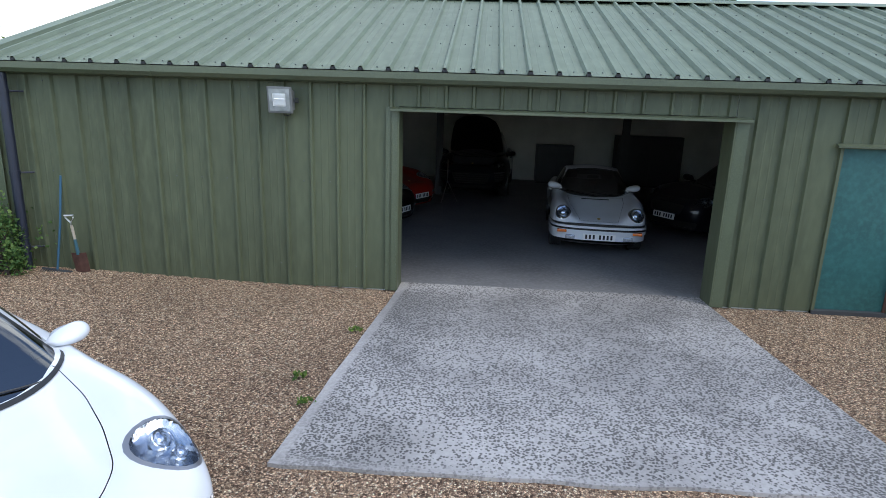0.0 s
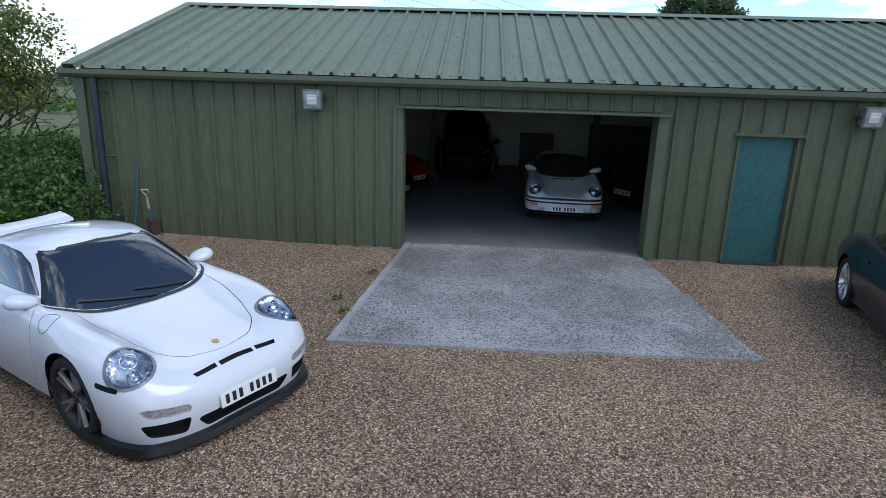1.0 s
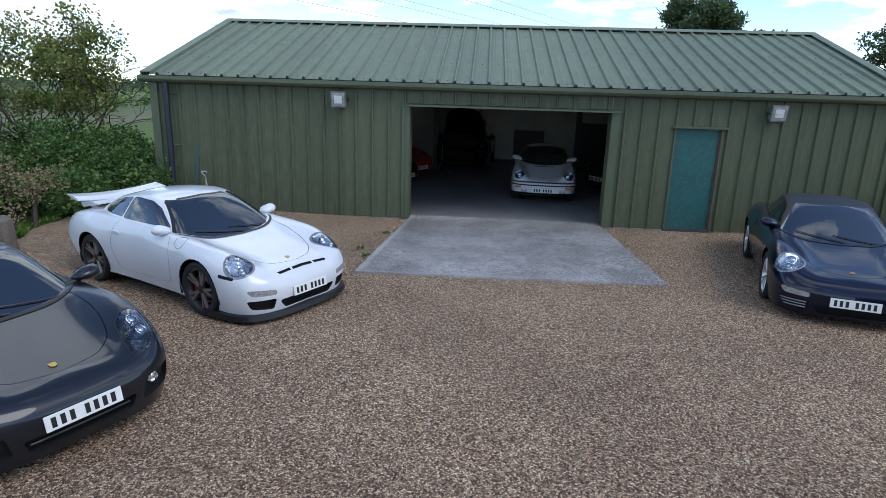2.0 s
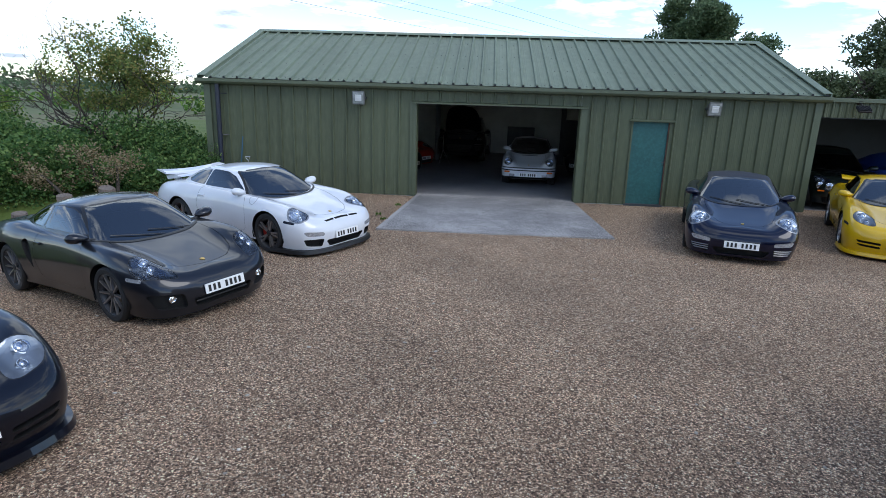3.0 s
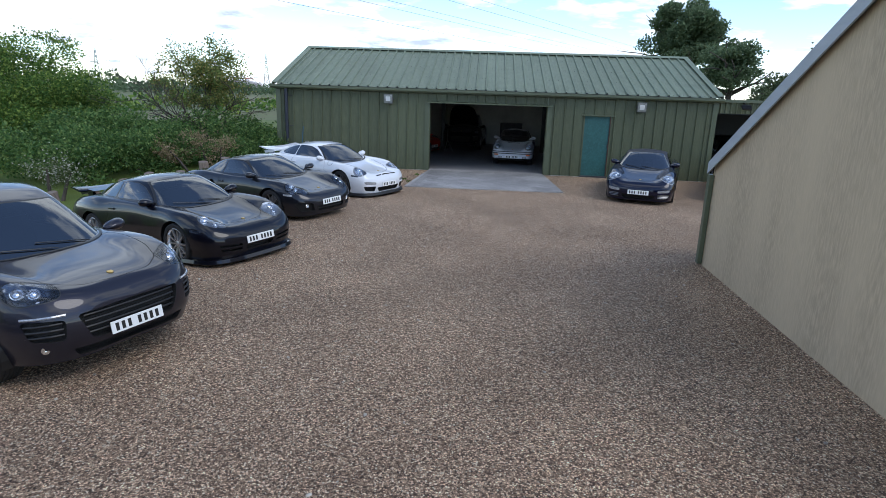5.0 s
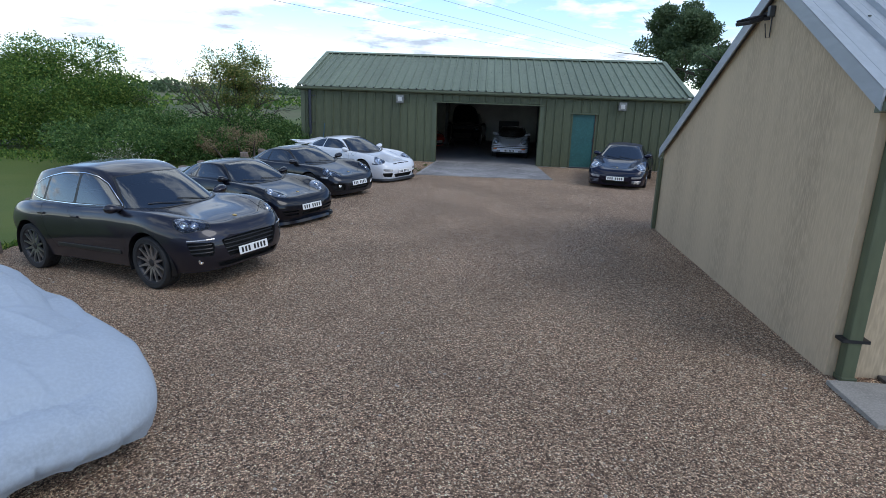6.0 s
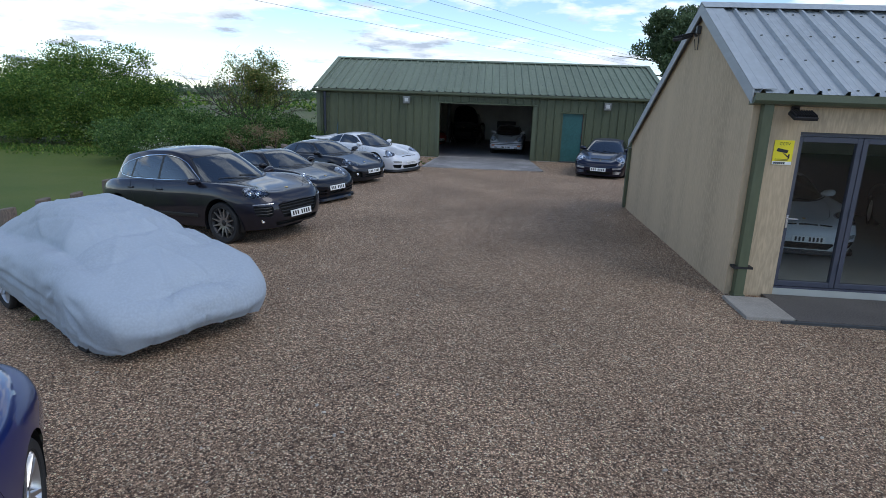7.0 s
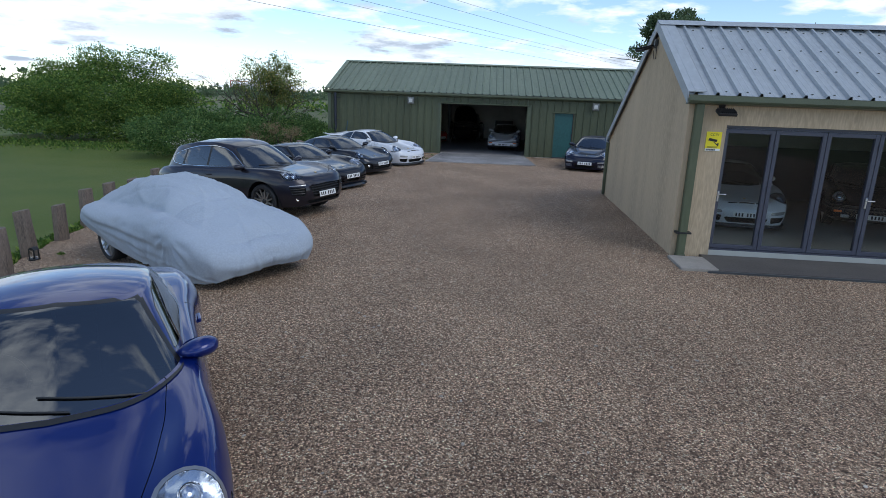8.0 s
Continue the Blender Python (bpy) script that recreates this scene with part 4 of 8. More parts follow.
# ---------------------------------------------------------------- cars: forms
SPORT = dict(
    L=4.43, fo=0.93, wb=2.35, track=0.83, tyre=0.325, tw=0.24, arch=0.365,
    plan=[(2.215, 0.0), (2.208, 0.31), (2.155, 0.575), (2.025, 0.775), (1.74, 0.868), (1.285, 0.898), (0.80, 0.872), (0.0, 0.872), (-0.55, 0.885), (-1.065, 0.92), (-1.60, 0.885), (-1.95, 0.77), (-2.13, 0.55), (-2.20, 0.28), (-2.215, 0.0)],
    zc=[(2.215, 0.52), (2.05, 0.57), (1.85, 0.612), (1.6, 0.655), (1.2, 0.735), (0.98, 0.79), (0.6, 0.87), (0.0, 0.90), (-1.0, 0.93), (-1.6, 0.90), (-2.0, 0.82), (-2.215, 0.70)],
    zf=[(2.215, 0.50), (2.05, 0.585), (1.9, 0.67), (1.7, 0.75), (1.45, 0.812), (1.1, 0.845), (0.7, 0.87), (0.0, 0.90), (-0.6, 0.92), (-1.1, 0.935), (-1.6, 0.89), (-2.0, 0.79), (-2.215, 0.66)],
    yf=[(2.215, 0.62), (1.7, 0.68), (1.2, 0.725), (0.0, 0.74), (-1.1, 0.74), (-2.2, 0.6)], yw=0.19,
    d=[(2.215, 0.27), (2.0, 0.21), (1.6, 0.17), (1.2, 0.15), (0.3, 0.11), (-0.6, 0.15), (-1.2, 0.20), (-1.8, 0.22), (-2.215, 0.25)],
    z0=[(2.215, 0.105), (1.9, 0.11), (1.2, 0.17), (-1.2, 0.18), (-1.9, 0.2), (-2.215, 0.24)],
    z1=[(2.215, 0.36), (1.8, 0.44), (1.2, 0.56), (0.3, 0.56), (-0.6, 0.58), (-1.2, 0.60), (-2.215, 0.52)],
    tuck=[(2.215, 0.08), (1.8, 0.06), (1.0, 0.05), (-1.0, 0.05), (-2.215, 0.14)],
    base=[(0.90, 0.0), (0.875, 0.30), (0.79, 0.55), (0.60, 0.695), (0.28, 0.742), (-0.30, 0.745), (-0.80, 0.715), (-1.20, 0.63), (-1.55, 0.47), (-1.75, 0.24), (-1.80, 0.0)],
    roof=[(0.17, 0.0), (0.16, 0.22), (0.12, 0.38), (0.02, 0.475), (-0.14, 0.515), (-0.42, 0.53), (-0.72, 0.495), (-0.95, 0.42), (-1.09, 0.30), (-1.17, 0.16), (-1.19, 0.0)],
    zr=[(0.19, 1.215), (0.0, 1.258), (-0.25, 1.278), (-0.55, 1.262), (-0.90, 1.195), (-1.22, 1.09)], crown=0.055,
    roofmid=(-0.38, 0.55),
    screen=[(0.0, 0.60), (0.665, 0.60), (0.67, 0.875), (0.475, 1.175), (0.44, 1.198), (0.0, 1.222)],
    windows=[[(0.50, 0.925), (0.17, 1.125), (-0.02, 1.18), (-0.28, 1.203), (-0.42, 1.200), (-0.48, 0.935)], [(-0.53, 0.94), (-0.47, 1.196), (-0.70, 1.16), (-0.92, 1.085), (-1.08, 1.012), (-1.10, 0.982), (-1.0, 0.955)]],
    rear=[(0.0, 0.95), (0.42, 0.97), (0.30, 1.08), (0.0, 1.12)],
    bonnet=[(0.78, 0.60), (1.20, 0.575), (1.5, 0.515), (1.76, 0.43), (1.90, 0.28), (1.95, 0.05)],
    door=[(0.66, 0.30), (0.69, 0.60), (0.65, 0.88), (-0.50, 0.915), (-0.58, 0.60), (-0.50, 0.36), (-0.42, 0.28)],
    light=((1.82, 0.675, 0.655), (0.66, 0.22, 0.70), oval(0, 0, 0.148, 0.170, 0.25)),
    mirror=(0.55, 0.685, 0.90), spokes=5, double=True, style="997")


def lowered(pts, k=0.95):
    """Brings what lies above the waistline down a little."""
    return [(x, z if z < 0.95 else 0.95 + (z - 0.95) * k) for x, z in pts]


def forward(pts, k=0.10):
    """Carries the front of the cabin forward and leaves its tail where it is."""
    return [(x + k * min(1.0, max(0.0, (x + 1.2) / 1.5)), v) for x, v in pts]


OLD_CABIN = {key: list(SPORT[key]) for key in ("base", "roof", "zr", "windows")}
for key in ("base", "roof", "zr", "door"):
    SPORT[key] = forward(SPORT[key], 0.10 if key != "door" else 0.06)
SPORT["windows"] = [forward(w, 0.03) for w in SPORT["windows"]]
for key in ("zr", "screen", "rear"):
    SPORT[key] = lowered(SPORT[key])
SPORT["windows"] = [lowered(w) for w in SPORT["windows"]]


def variant(**kw):
    s = dict(SPORT)
    s.update(kw)
    return s


def shifted(pts, k=1.0, off=0.0, k2=1.0, off2=0.0):
    return [(p[0] * k + off, p[1] * k2 + off2) for p in pts]


EGG = variant(style="996", light=((1.80, 0.63, 0.64), (0.70, 0.22, 0.66), soft_poly([(-0.135, 0.13), (0.04, 0.205), (0.125, 0.12), (0.125, -0.02), (0.0, -0.15), (-0.20, -0.185), (-0.255, -0.14)], 0.07, 3)), spokes=10, double=False)
MID = variant(
    style="981", wb=2.475, fo=0.92,
    plan=[(2.19, 0.0), (2.18, 0.30), (2.12, 0.56), (1.98, 0.755), (1.70, 0.85), (1.27, 0.89), (0.80, 0.875), (0.0, 0.865), (-0.6, 0.885), (-1.2, 0.915), (-1.65, 0.885), (-1.95, 0.77), (-2.11, 0.55), (-2.18, 0.28), (-2.19, 0.0)], L=4.38,
    zc=[(2.19, 0.50), (2.0, 0.565), (1.8, 0.61), (1.5, 0.675), (1.2, 0.745), (1.08, 0.775), (0.8, 0.845), (0.0, 0.89), (-1.0, 0.93), (-1.6, 0.925), (-2.0, 0.86), (-2.19, 0.75)],
    zf=[(2.19, 0.48), (2.05, 0.58), (1.9, 0.665), (1.7, 0.75), (1.4, 0.82), (1.1, 0.845), (0.7, 0.865), (0.0, 0.88), (-0.6, 0.92), (-1.1, 0.955), (-1.6, 0.92), (-2.0, 0.82), (-2.19, 0.69)],
    base=shifted(OLD_CABIN["base"], 1.0, 0.11), roof=shifted(OLD_CABIN["roof"], 1.0, 0.11), zr=shifted(lowered(OLD_CABIN["zr"]), 1.0, 0.11),
    roofmid=(-0.27, 0.55),
    windows=[lowered([(0.61, 0.915), (0.28, 1.125), (0.09, 1.185), (-0.16, 1.205), (-0.31, 1.20), (-0.38, 0.93)]), lowered([(-0.43, 0.935), (-0.36, 1.195), (-0.56, 1.155), (-0.76, 1.08), (-0.88, 1.02), (-0.88, 0.99), (-0.76, 0.95)])],
    bonnet=[(0.90, 0.59), (1.25, 0.575), (1.5, 0.53), (1.74, 0.45), (1.88, 0.29), (1.93, 0.05)],
    door=[(0.74, 0.30), (0.77, 0.60), (0.73, 0.87), (-0.36, 0.90), (-0.46, 0.60), (-0.38, 0.36), (-0.30, 0.28)],
    light=((1.80, 0.66, 0.64), (0.66, 0.22, 0.70), soft_poly([(0.05, 0.23), (0.15, 0.17), (0.175, 0.02), (0.10, -0.13), (-0.11, -0.205), (-0.27, -0.215), (-0.235, -0.10), (-0.075, 0.15)], 0.05, 3)), mirror=(0.70, 0.715, 0.90), spokes=10, double=False)
SUV = variant(
    style="suv", L=4.69, fo=1.01, wb=2.81, track=0.83, tyre=0.365, tw=0.25, arch=0.43,
    plan=[(2.345, 0.0), (2.33, 0.35), (2.25, 0.62), (2.08, 0.80), (1.80, 0.90), (1.415, 0.945), (0.9, 0.925), (0.0, 0.92), (-0.8, 0.93), (-1.395, 0.95), (-1.85, 0.90), (-2.15, 0.78), (-2.29, 0.55), (-2.335, 0.28), (-2.345, 0.0)],
    zc=[(2.345, 0.79), (2.2, 0.86), (2.0, 0.91), (1.7, 0.955), (1.4, 0.985), (1.1, 1.015), (0.85, 1.03), (0.0, 1.02), (-1.0, 1.05), (-2.0, 1.02), (-2.345, 0.88)],
    zf=[(2.345, 0.73), (2.2, 0.84), (2.0, 0.935), (1.7, 1.01), (1.4, 1.045), (1.1, 1.055), (0.7, 1.06), (0.0, 1.05), (-1.0, 1.08), (-1.6, 1.07), (-2.1, 1.0), (-2.345, 0.88)],
    yf=[(2.345, 0.66), (1.7, 0.72), (1.2, 0.76), (0.0, 0.79), (-1.1, 0.79), (-2.3, 0.66)],
    d=[(2.345, 0.24), (2.1, 0.20), (1.6, 0.16), (1.2, 0.14), (0.3, 0.11), (-0.6, 0.12), (-1.2, 0.15), (-1.8, 0.17), (-2.345, 0.2)],
    z0=[(2.345, 0.27), (1.9, 0.25), (1.2, 0.26), (-1.2, 0.27), (-1.9, 0.3), (-2.345, 0.36)],
    z1=[(2.345, 0.56), (1.8, 0.62), (1.2, 0.72), (0.3, 0.72), (-0.6, 0.74), (-1.2, 0.76), (-2.345, 0.70)],
    tuck=[(2.345, 0.12), (1.8, 0.08), (1.0, 0.06), (-1.0, 0.06), (-2.345, 0.16)],
    base=[(1.12, 0.0), (1.09, 0.32), (0.98, 0.58), (0.75, 0.735), (0.40, 0.79), (-0.35, 0.80), (-1.0, 0.785), (-1.5, 0.74), (-1.9, 0.64), (-2.12, 0.40), (-2.18, 0.0)],
    roof=[(0.26, 0.0), (0.25, 0.26), (0.20, 0.42), (0.09, 0.52), (-0.08, 0.56), (-0.5, 0.585), (-0.95, 0.575), (-1.35, 0.55), (-1.64, 0.48), (-1.78, 0.30), (-1.81, 0.0)],
    zr=[(0.28, 1.51), (0.05, 1.585), (-0.35, 1.635), (-0.75, 1.635), (-1.2, 1.59), (-1.6, 1.52), (-1.85, 1.43)], crown=0.05,
    roofmid=(-0.7, 0.7),
    screen=[(0.0, 0.85), (0.735, 0.85), (0.74, 1.03), (0.545, 1.42), (0.51, 1.445), (0.0, 1.47)],
    windows=[[(0.64, 1.09), (0.28, 1.36), (0.06, 1.45), (-0.18, 1.492), (-0.28, 1.498), (-0.34, 1.09)], [(-0.40, 1.09), (-0.34, 1.50), (-0.75, 1.484), (-1.08, 1.44), (-1.17, 1.105)], [(-1.23, 1.11), (-1.15, 1.425), (-1.42, 1.362), (-1.63, 1.27), (-1.66, 1.222), (-1.56, 1.15)]],
    rear=[(0.0, 1.09), (0.52, 1.11), (0.42, 1.31), (0.0, 1.34)],
    bonnet=[(0.98, 0.72), (1.3, 0.69), (1.7, 0.62), (1.98, 0.52), (2.13, 0.33), (2.17, 0.05)],
    door=[(0.82, 0.42), (0.88, 0.75), (0.84, 1.03), (-0.33, 1.05), (-0.36, 0.70), (-0.30, 0.42)],
    door2=[(-0.36, 0.42), (-0.39, 0.75), (-0.38, 1.05), (-1.15, 1.07), (-1.18, 0.85), (-0.95, 0.60), (-0.90, 0.42)],
    hull=[(0.68, 1.082), (0.28, 1.375), (0.06, 1.465), (-0.18, 1.505), (-0.34, 1.514), (-0.75, 1.497), (-1.08, 1.452), (-1.42, 1.375), (-1.65, 1.275), (-1.69, 1.22), (-1.57, 1.138), (-1.2, 1.096), (-0.34, 1.08)],
    light=((1.97, 0.70, 0.85), (0.70, 0.26, 0.62), soft_poly([(-0.17, 0.10), (0.07, 0.185), (0.165, 0.17), (0.17, 0.03), (0.07, -0.09), (-0.12, -0.12), (-0.22, -0.10), (-0.23, 0.0)], 0.06, 3)),
    mirror=(0.74, 0.80, 1.06), spokes=12, double=False)
CLASSIC = variant(
    style="classic", L=4.29, fo=0.84, wb=2.27, track=0.70, tyre=0.315, tw=0.205, arch=0.345,
    plan=[(2.10, 0.0), (2.085, 0.32), (2.02, 0.60), (1.90, 0.735), (1.65, 0.785), (1.285, 0.805), (0.80, 0.79), (0.0, 0.785), (-0.55, 0.80), (-1.0, 0.83), (-1.55, 0.80), (-1.9, 0.70), (-2.06, 0.5), (-2.13, 0.26), (-2.145, 0.0)],
    zc=[(2.10, 0.52), (1.95, 0.57), (1.8, 0.605), (1.5, 0.66), (1.2, 0.72), (0.92, 0.79), (0.6, 0.86), (0.0, 0.90), (-1.0, 0.93), (-1.6, 0.88), (-2.0, 0.78), (-2.145, 0.68)],
    zf=[(2.10, 0.55), (1.97, 0.66), (1.85, 0.78), (1.7, 0.83), (1.4, 0.855), (1.1, 0.865), (0.7, 0.875), (0.0, 0.89), (-0.6, 0.91), (-1.1, 0.93), (-1.6, 0.87), (-2.0, 0.76), (-2.145, 0.66)],
    z0=[(2.1, 0.29), (1.9, 0.26), (1.2, 0.19), (-1.2, 0.19), (-2.145, 0.28)],
    yf=[(2.1, 0.56), (1.7, 0.60), (1.2, 0.635), (0.0, 0.68), (-1.1, 0.68), (-2.2, 0.55)], yw=0.15,
    d=[(2.10, 0.16), (1.9, 0.14), (1.6, 0.13), (1.2, 0.12), (0.3, 0.09), (-0.6, 0.12), (-1.2, 0.17), (-1.8, 0.2), (-2.145, 0.22)],
    base=shifted(OLD_CABIN["base"], 1.0, -0.08, 0.93), roof=shifted(OLD_CABIN["roof"], 1.0, -0.12, 0.95), zr=shifted(lowered(OLD_CABIN["zr"]), 1.0, -0.12, 1.0, 0.02),
    roofmid=(-0.5, 0.55),
    screen=[(0.0, 0.60), (0.65, 0.60), (0.655, 0.87), (0.47, 1.19), (0.44, 1.215), (0.0, 1.243)],
    windows=[[(0.36, 0.935), (0.04, 1.12), (-0.15, 1.19), (-0.35, 1.213), (-0.50, 1.212), (-0.52, 0.95)], [(-0.57, 0.955), (-0.55, 1.208), (-0.78, 1.175), (-1.0, 1.10), (-1.12, 1.03), (-1.12, 0.995), (-1.02, 0.968)]],
    bonnet=[(0.86, 0.53), (1.10, 0.48), (1.5, 0.445), (1.85, 0.425), (1.93, 0.38), (1.95, 0.05)],
    light=((1.90, 0.595, 0.70), (0.88, 0.12, 0.45), oval(0, 0, 0.105, 0.112)), mirror=(0.46, 0.60, 0.93), spokes=5, double=False)
SALOON = variant(
    style="saloon", L=4.7, fo=0.85, wb=2.8, track=0.78, tyre=0.33, tw=0.22, arch=0.37,
    plan=shifted(SUV["plan"], 1.0, 0.0, 0.96), base=shifted(SUV["base"], 1.0, 0.05, 0.96),
    zc=shifted(SUV["zc"], 1.0, 0.0, 0.9, -0.03), zf=shifted(SUV["zf"], 1.0, 0.0, 0.9, -0.03), yf=SUV["yf"],
    d=SUV["d"], z0=[(2.3, 0.18), (-2.3, 0.22)], z1=[(2.3, 0.5), (0.0, 0.6), (-2.3, 0.6)], tuck=SUV["tuck"],
    roof=SUV["roof"], zr=shifted(SUV["zr"], 1.0, 0.0, 0.9, 0.0), crown=0.05, roofmid=(-0.7, 0.7),
    screen=shifted(SUV["screen"], 0.96, 0.0, 0.9, -0.02), windows=[shifted(w, 1.0, 0.0, 0.9, -0.01) for w in SUV["windows"]], rear=shifted(SUV["rear"], 1, 0, 0.9),
    bonnet=SUV["bonnet"], door=shifted(SUV["door"], 1, 0, 0.9), light=((2.0, 0.68, 0.73), (0.78, 0.3, 0.5), SUV["light"][2]), mirror=(0.75, 0.77, 0.97), spokes=5, double=True)


SPOKES = {}


def spoke_mesh(rr, h, n, double, off, mat):
    """One bevelled spoke along +x, shared by all alike."""
    key = (round(rr, 3), round(h, 3), n, double, off, mat.name)
    if key in SPOKES:
        return SPOKES[key]
    bm = bmesh.new()
    ab = off * 0.3 if double else 0.0
    wd0, wd1 = (0.020, 0.015) if n <= 5 else (0.015, 0.011)
    if n == 5 and not double:
        wd0, wd1 = 0.075, 0.06
    c0 = Vector((math.cos(ab), 0, math.sin(ab))) * rr * 0.2
    c1 = Vector((math.cos(off), 0, math.sin(off))) * rr * 0.97
    d = (c1 - c0).normalized()
    t = Vector((-d.z, 0, d.x))
    rows = []
    for c, wd, yy in ((c0, wd0, h * 0.56), (c0.lerp(c1, 0.55), (wd0 + wd1) / 2, h * 0.67), (c1, wd1, h * 0.74)):
        rows.append([bm.verts.new(c + t * wd * sgn + Vector((0, yy + (0.016 if top else -0.012), 0))) for sgn, top in ((-1, 0), (-0.7, 1), (0.7, 1), (1, 0))])
    for u, v in zip(rows, rows[1:]):
        for i in range(3):
            bm.faces.new((u[i], u[i + 1], v[i + 1], v[i]))
    bmesh.ops.recalc_face_normals(bm, faces=bm.faces)
    me = bpy.data.meshes.new("spoke")
    bm.to_mesh(me)
    bm.free()
    me.materials.append(mat)
    SPOKES[key] = me
    return me


def wheel(car, x, y, side, sp, rim_mat, caliper):
    """Rim with spokes; tyre, disc and caliper hang from it. side: 1 faces +y."""
    R, w = sp["tyre"], sp["tw"]
    rr = R * 0.745
    S = Matrix.Translation((x, y, R)) @ Matrix.Diagonal((1, side, 1, 1))
    h = w / 2
    bm = bmesh.new()
    add_lathe(bm, [(rr * 0.94, -h * 0.9), (rr * 0.9, 0.0), (rr * 0.93, h * 0.70), (rr * 1.0, h * 0.86), (rr * 1.025, h * 0.84)], 32, S)
    add_lathe(bm, [(rr * 0.27, h * 0.45), (rr * 0.26, h * 0.62), (rr * 0.13, h * 0.68), (rr * 0.11, h * 0.74), (0.001, h * 0.76)], 20, S)
    bmesh.ops.recalc_face_normals(bm, faces=bm.faces)
    wh = part("wheel", bm, rim_mat if rim_mat in (M_RIM_LIGHT, M_STEEL) else M_BARREL, car, smooth=40)
    n, double, cross = sp["spokes"], sp["double"], sp["style"] == "suv"
    for off in (-0.15, 0.15) if double else ((-0.27, 0.27) if cross else (0.0,)):
        me = spoke_mesh(rr, h, n, double, off, rim_mat)
        for k in range(n):
            o = new("spoke", me)
            o.parent = wh
            o.matrix_local = S @ Matrix.Rotation(-k * math.tau / n, 4, "Y")
    bm = bmesh.new()
    prof = [(rr * 1.0, -h * 0.8), (rr * 1.06, -h * 0.93), (R * 0.93, -h), (R * 0.985, -h * 0.86), (R, -h * 0.7)]
    for g in (-0.45, -0.15, 0.15, 0.45):
        prof += [(R, h * (g - 0.06)), (R - 0.008, h * (g - 0.04)), (R - 0.008, h * (g + 0.04)), (R, h * (g + 0.06))]
    prof += [(R, h * 0.7), (R * 0.985, h * 0.86), (R * 0.93, h), (rr * 1.06, h * 0.95), (rr * 1.01, h * 0.82)]
    add_lathe(bm, prof, 40, S)
    bmesh.ops.recalc_face_normals(bm, faces=bm.faces)
    part("tyre", bm, M_TYRE, wh, smooth=35)
    bm = bmesh.new()
    add_lathe(bm, [(rr * 0.25, h * 0.15), (rr * 0.74, h * 0.15), (rr * 0.74, h * 0.02), (rr * 0.25, h * 0.02)], 28, S)
    bmesh.ops.recalc_face_normals(bm, faces=bm.faces)
    part("brake_disc", bm, M_DISC, wh, smooth=30)
    bm = bmesh.new()
    add_box(bm, -rr * 0.80, -rr * 0.48, -0.02, h * 0.32, -0.09, 0.09, 0.015)
    bm.transform(S)
    bmesh.ops.recalc_face_normals(bm, faces=bm.faces)
    part("brake_caliper", bm, M_CALIPER if caliper else M_STEEL, wh)
    return wh


def plate_part(car, co, tilt, label="white number plate with dark characters"):
    """A plate standing across x at co, with bars in place of its characters."""
    m = Matrix.Translation(co) @ Matrix.Rotation(tilt, 4, "Y")
    bm = box(-0.006, 0.006, -0.26, 0.26, -0.056, 0.056, 0.004)
    bm.transform(m)
    p = part("number_plate", bm, M_PLATE, car, label)
    for yy in (0.195, 0.135, 0.075, 0.015, -0.085, -0.145, -0.205):
        bm = box(0.0065, 0.0085, yy - 0.016, yy + 0.016, -0.036, 0.036)
        bm.transform(m)
        part("character_bar", bm, M_PLATE_INK, p)


def seat(car, x, y, z):
    bm = bmesh.new()
    add_box(bm, x - 0.25, x + 0.25, y - 0.23, y + 0.23, z, z + 0.16, 0.05)
    back = bmesh.new()
    add_box(back, -0.07, 0.07, -0.23, 0.23, 0.0, 0.58, 0.06)
    add_box(back, -0.05, 0.05, -0.12, 0.12, 0.60, 0.76, 0.04)
    back.transform(Matrix.Translation((x - 0.24, y, z + 0.1)) @ Matrix.Rotation(radians(-16), 4, "Y"))
    tmp = bpy.data.meshes.new("tmp")
    back.to_mesh(tmp)
    back.free()
    bm.from_mesh(tmp)
    bpy.data.meshes.remove(tmp)
    part("seat", bm, M_SEAT, car, smooth=40)


def front_hit(tree, y, z):
    r = tree.ray_cast(Vector((4, y, z)), Vector((-1, 0, 0)))
    return r[0], r[1]


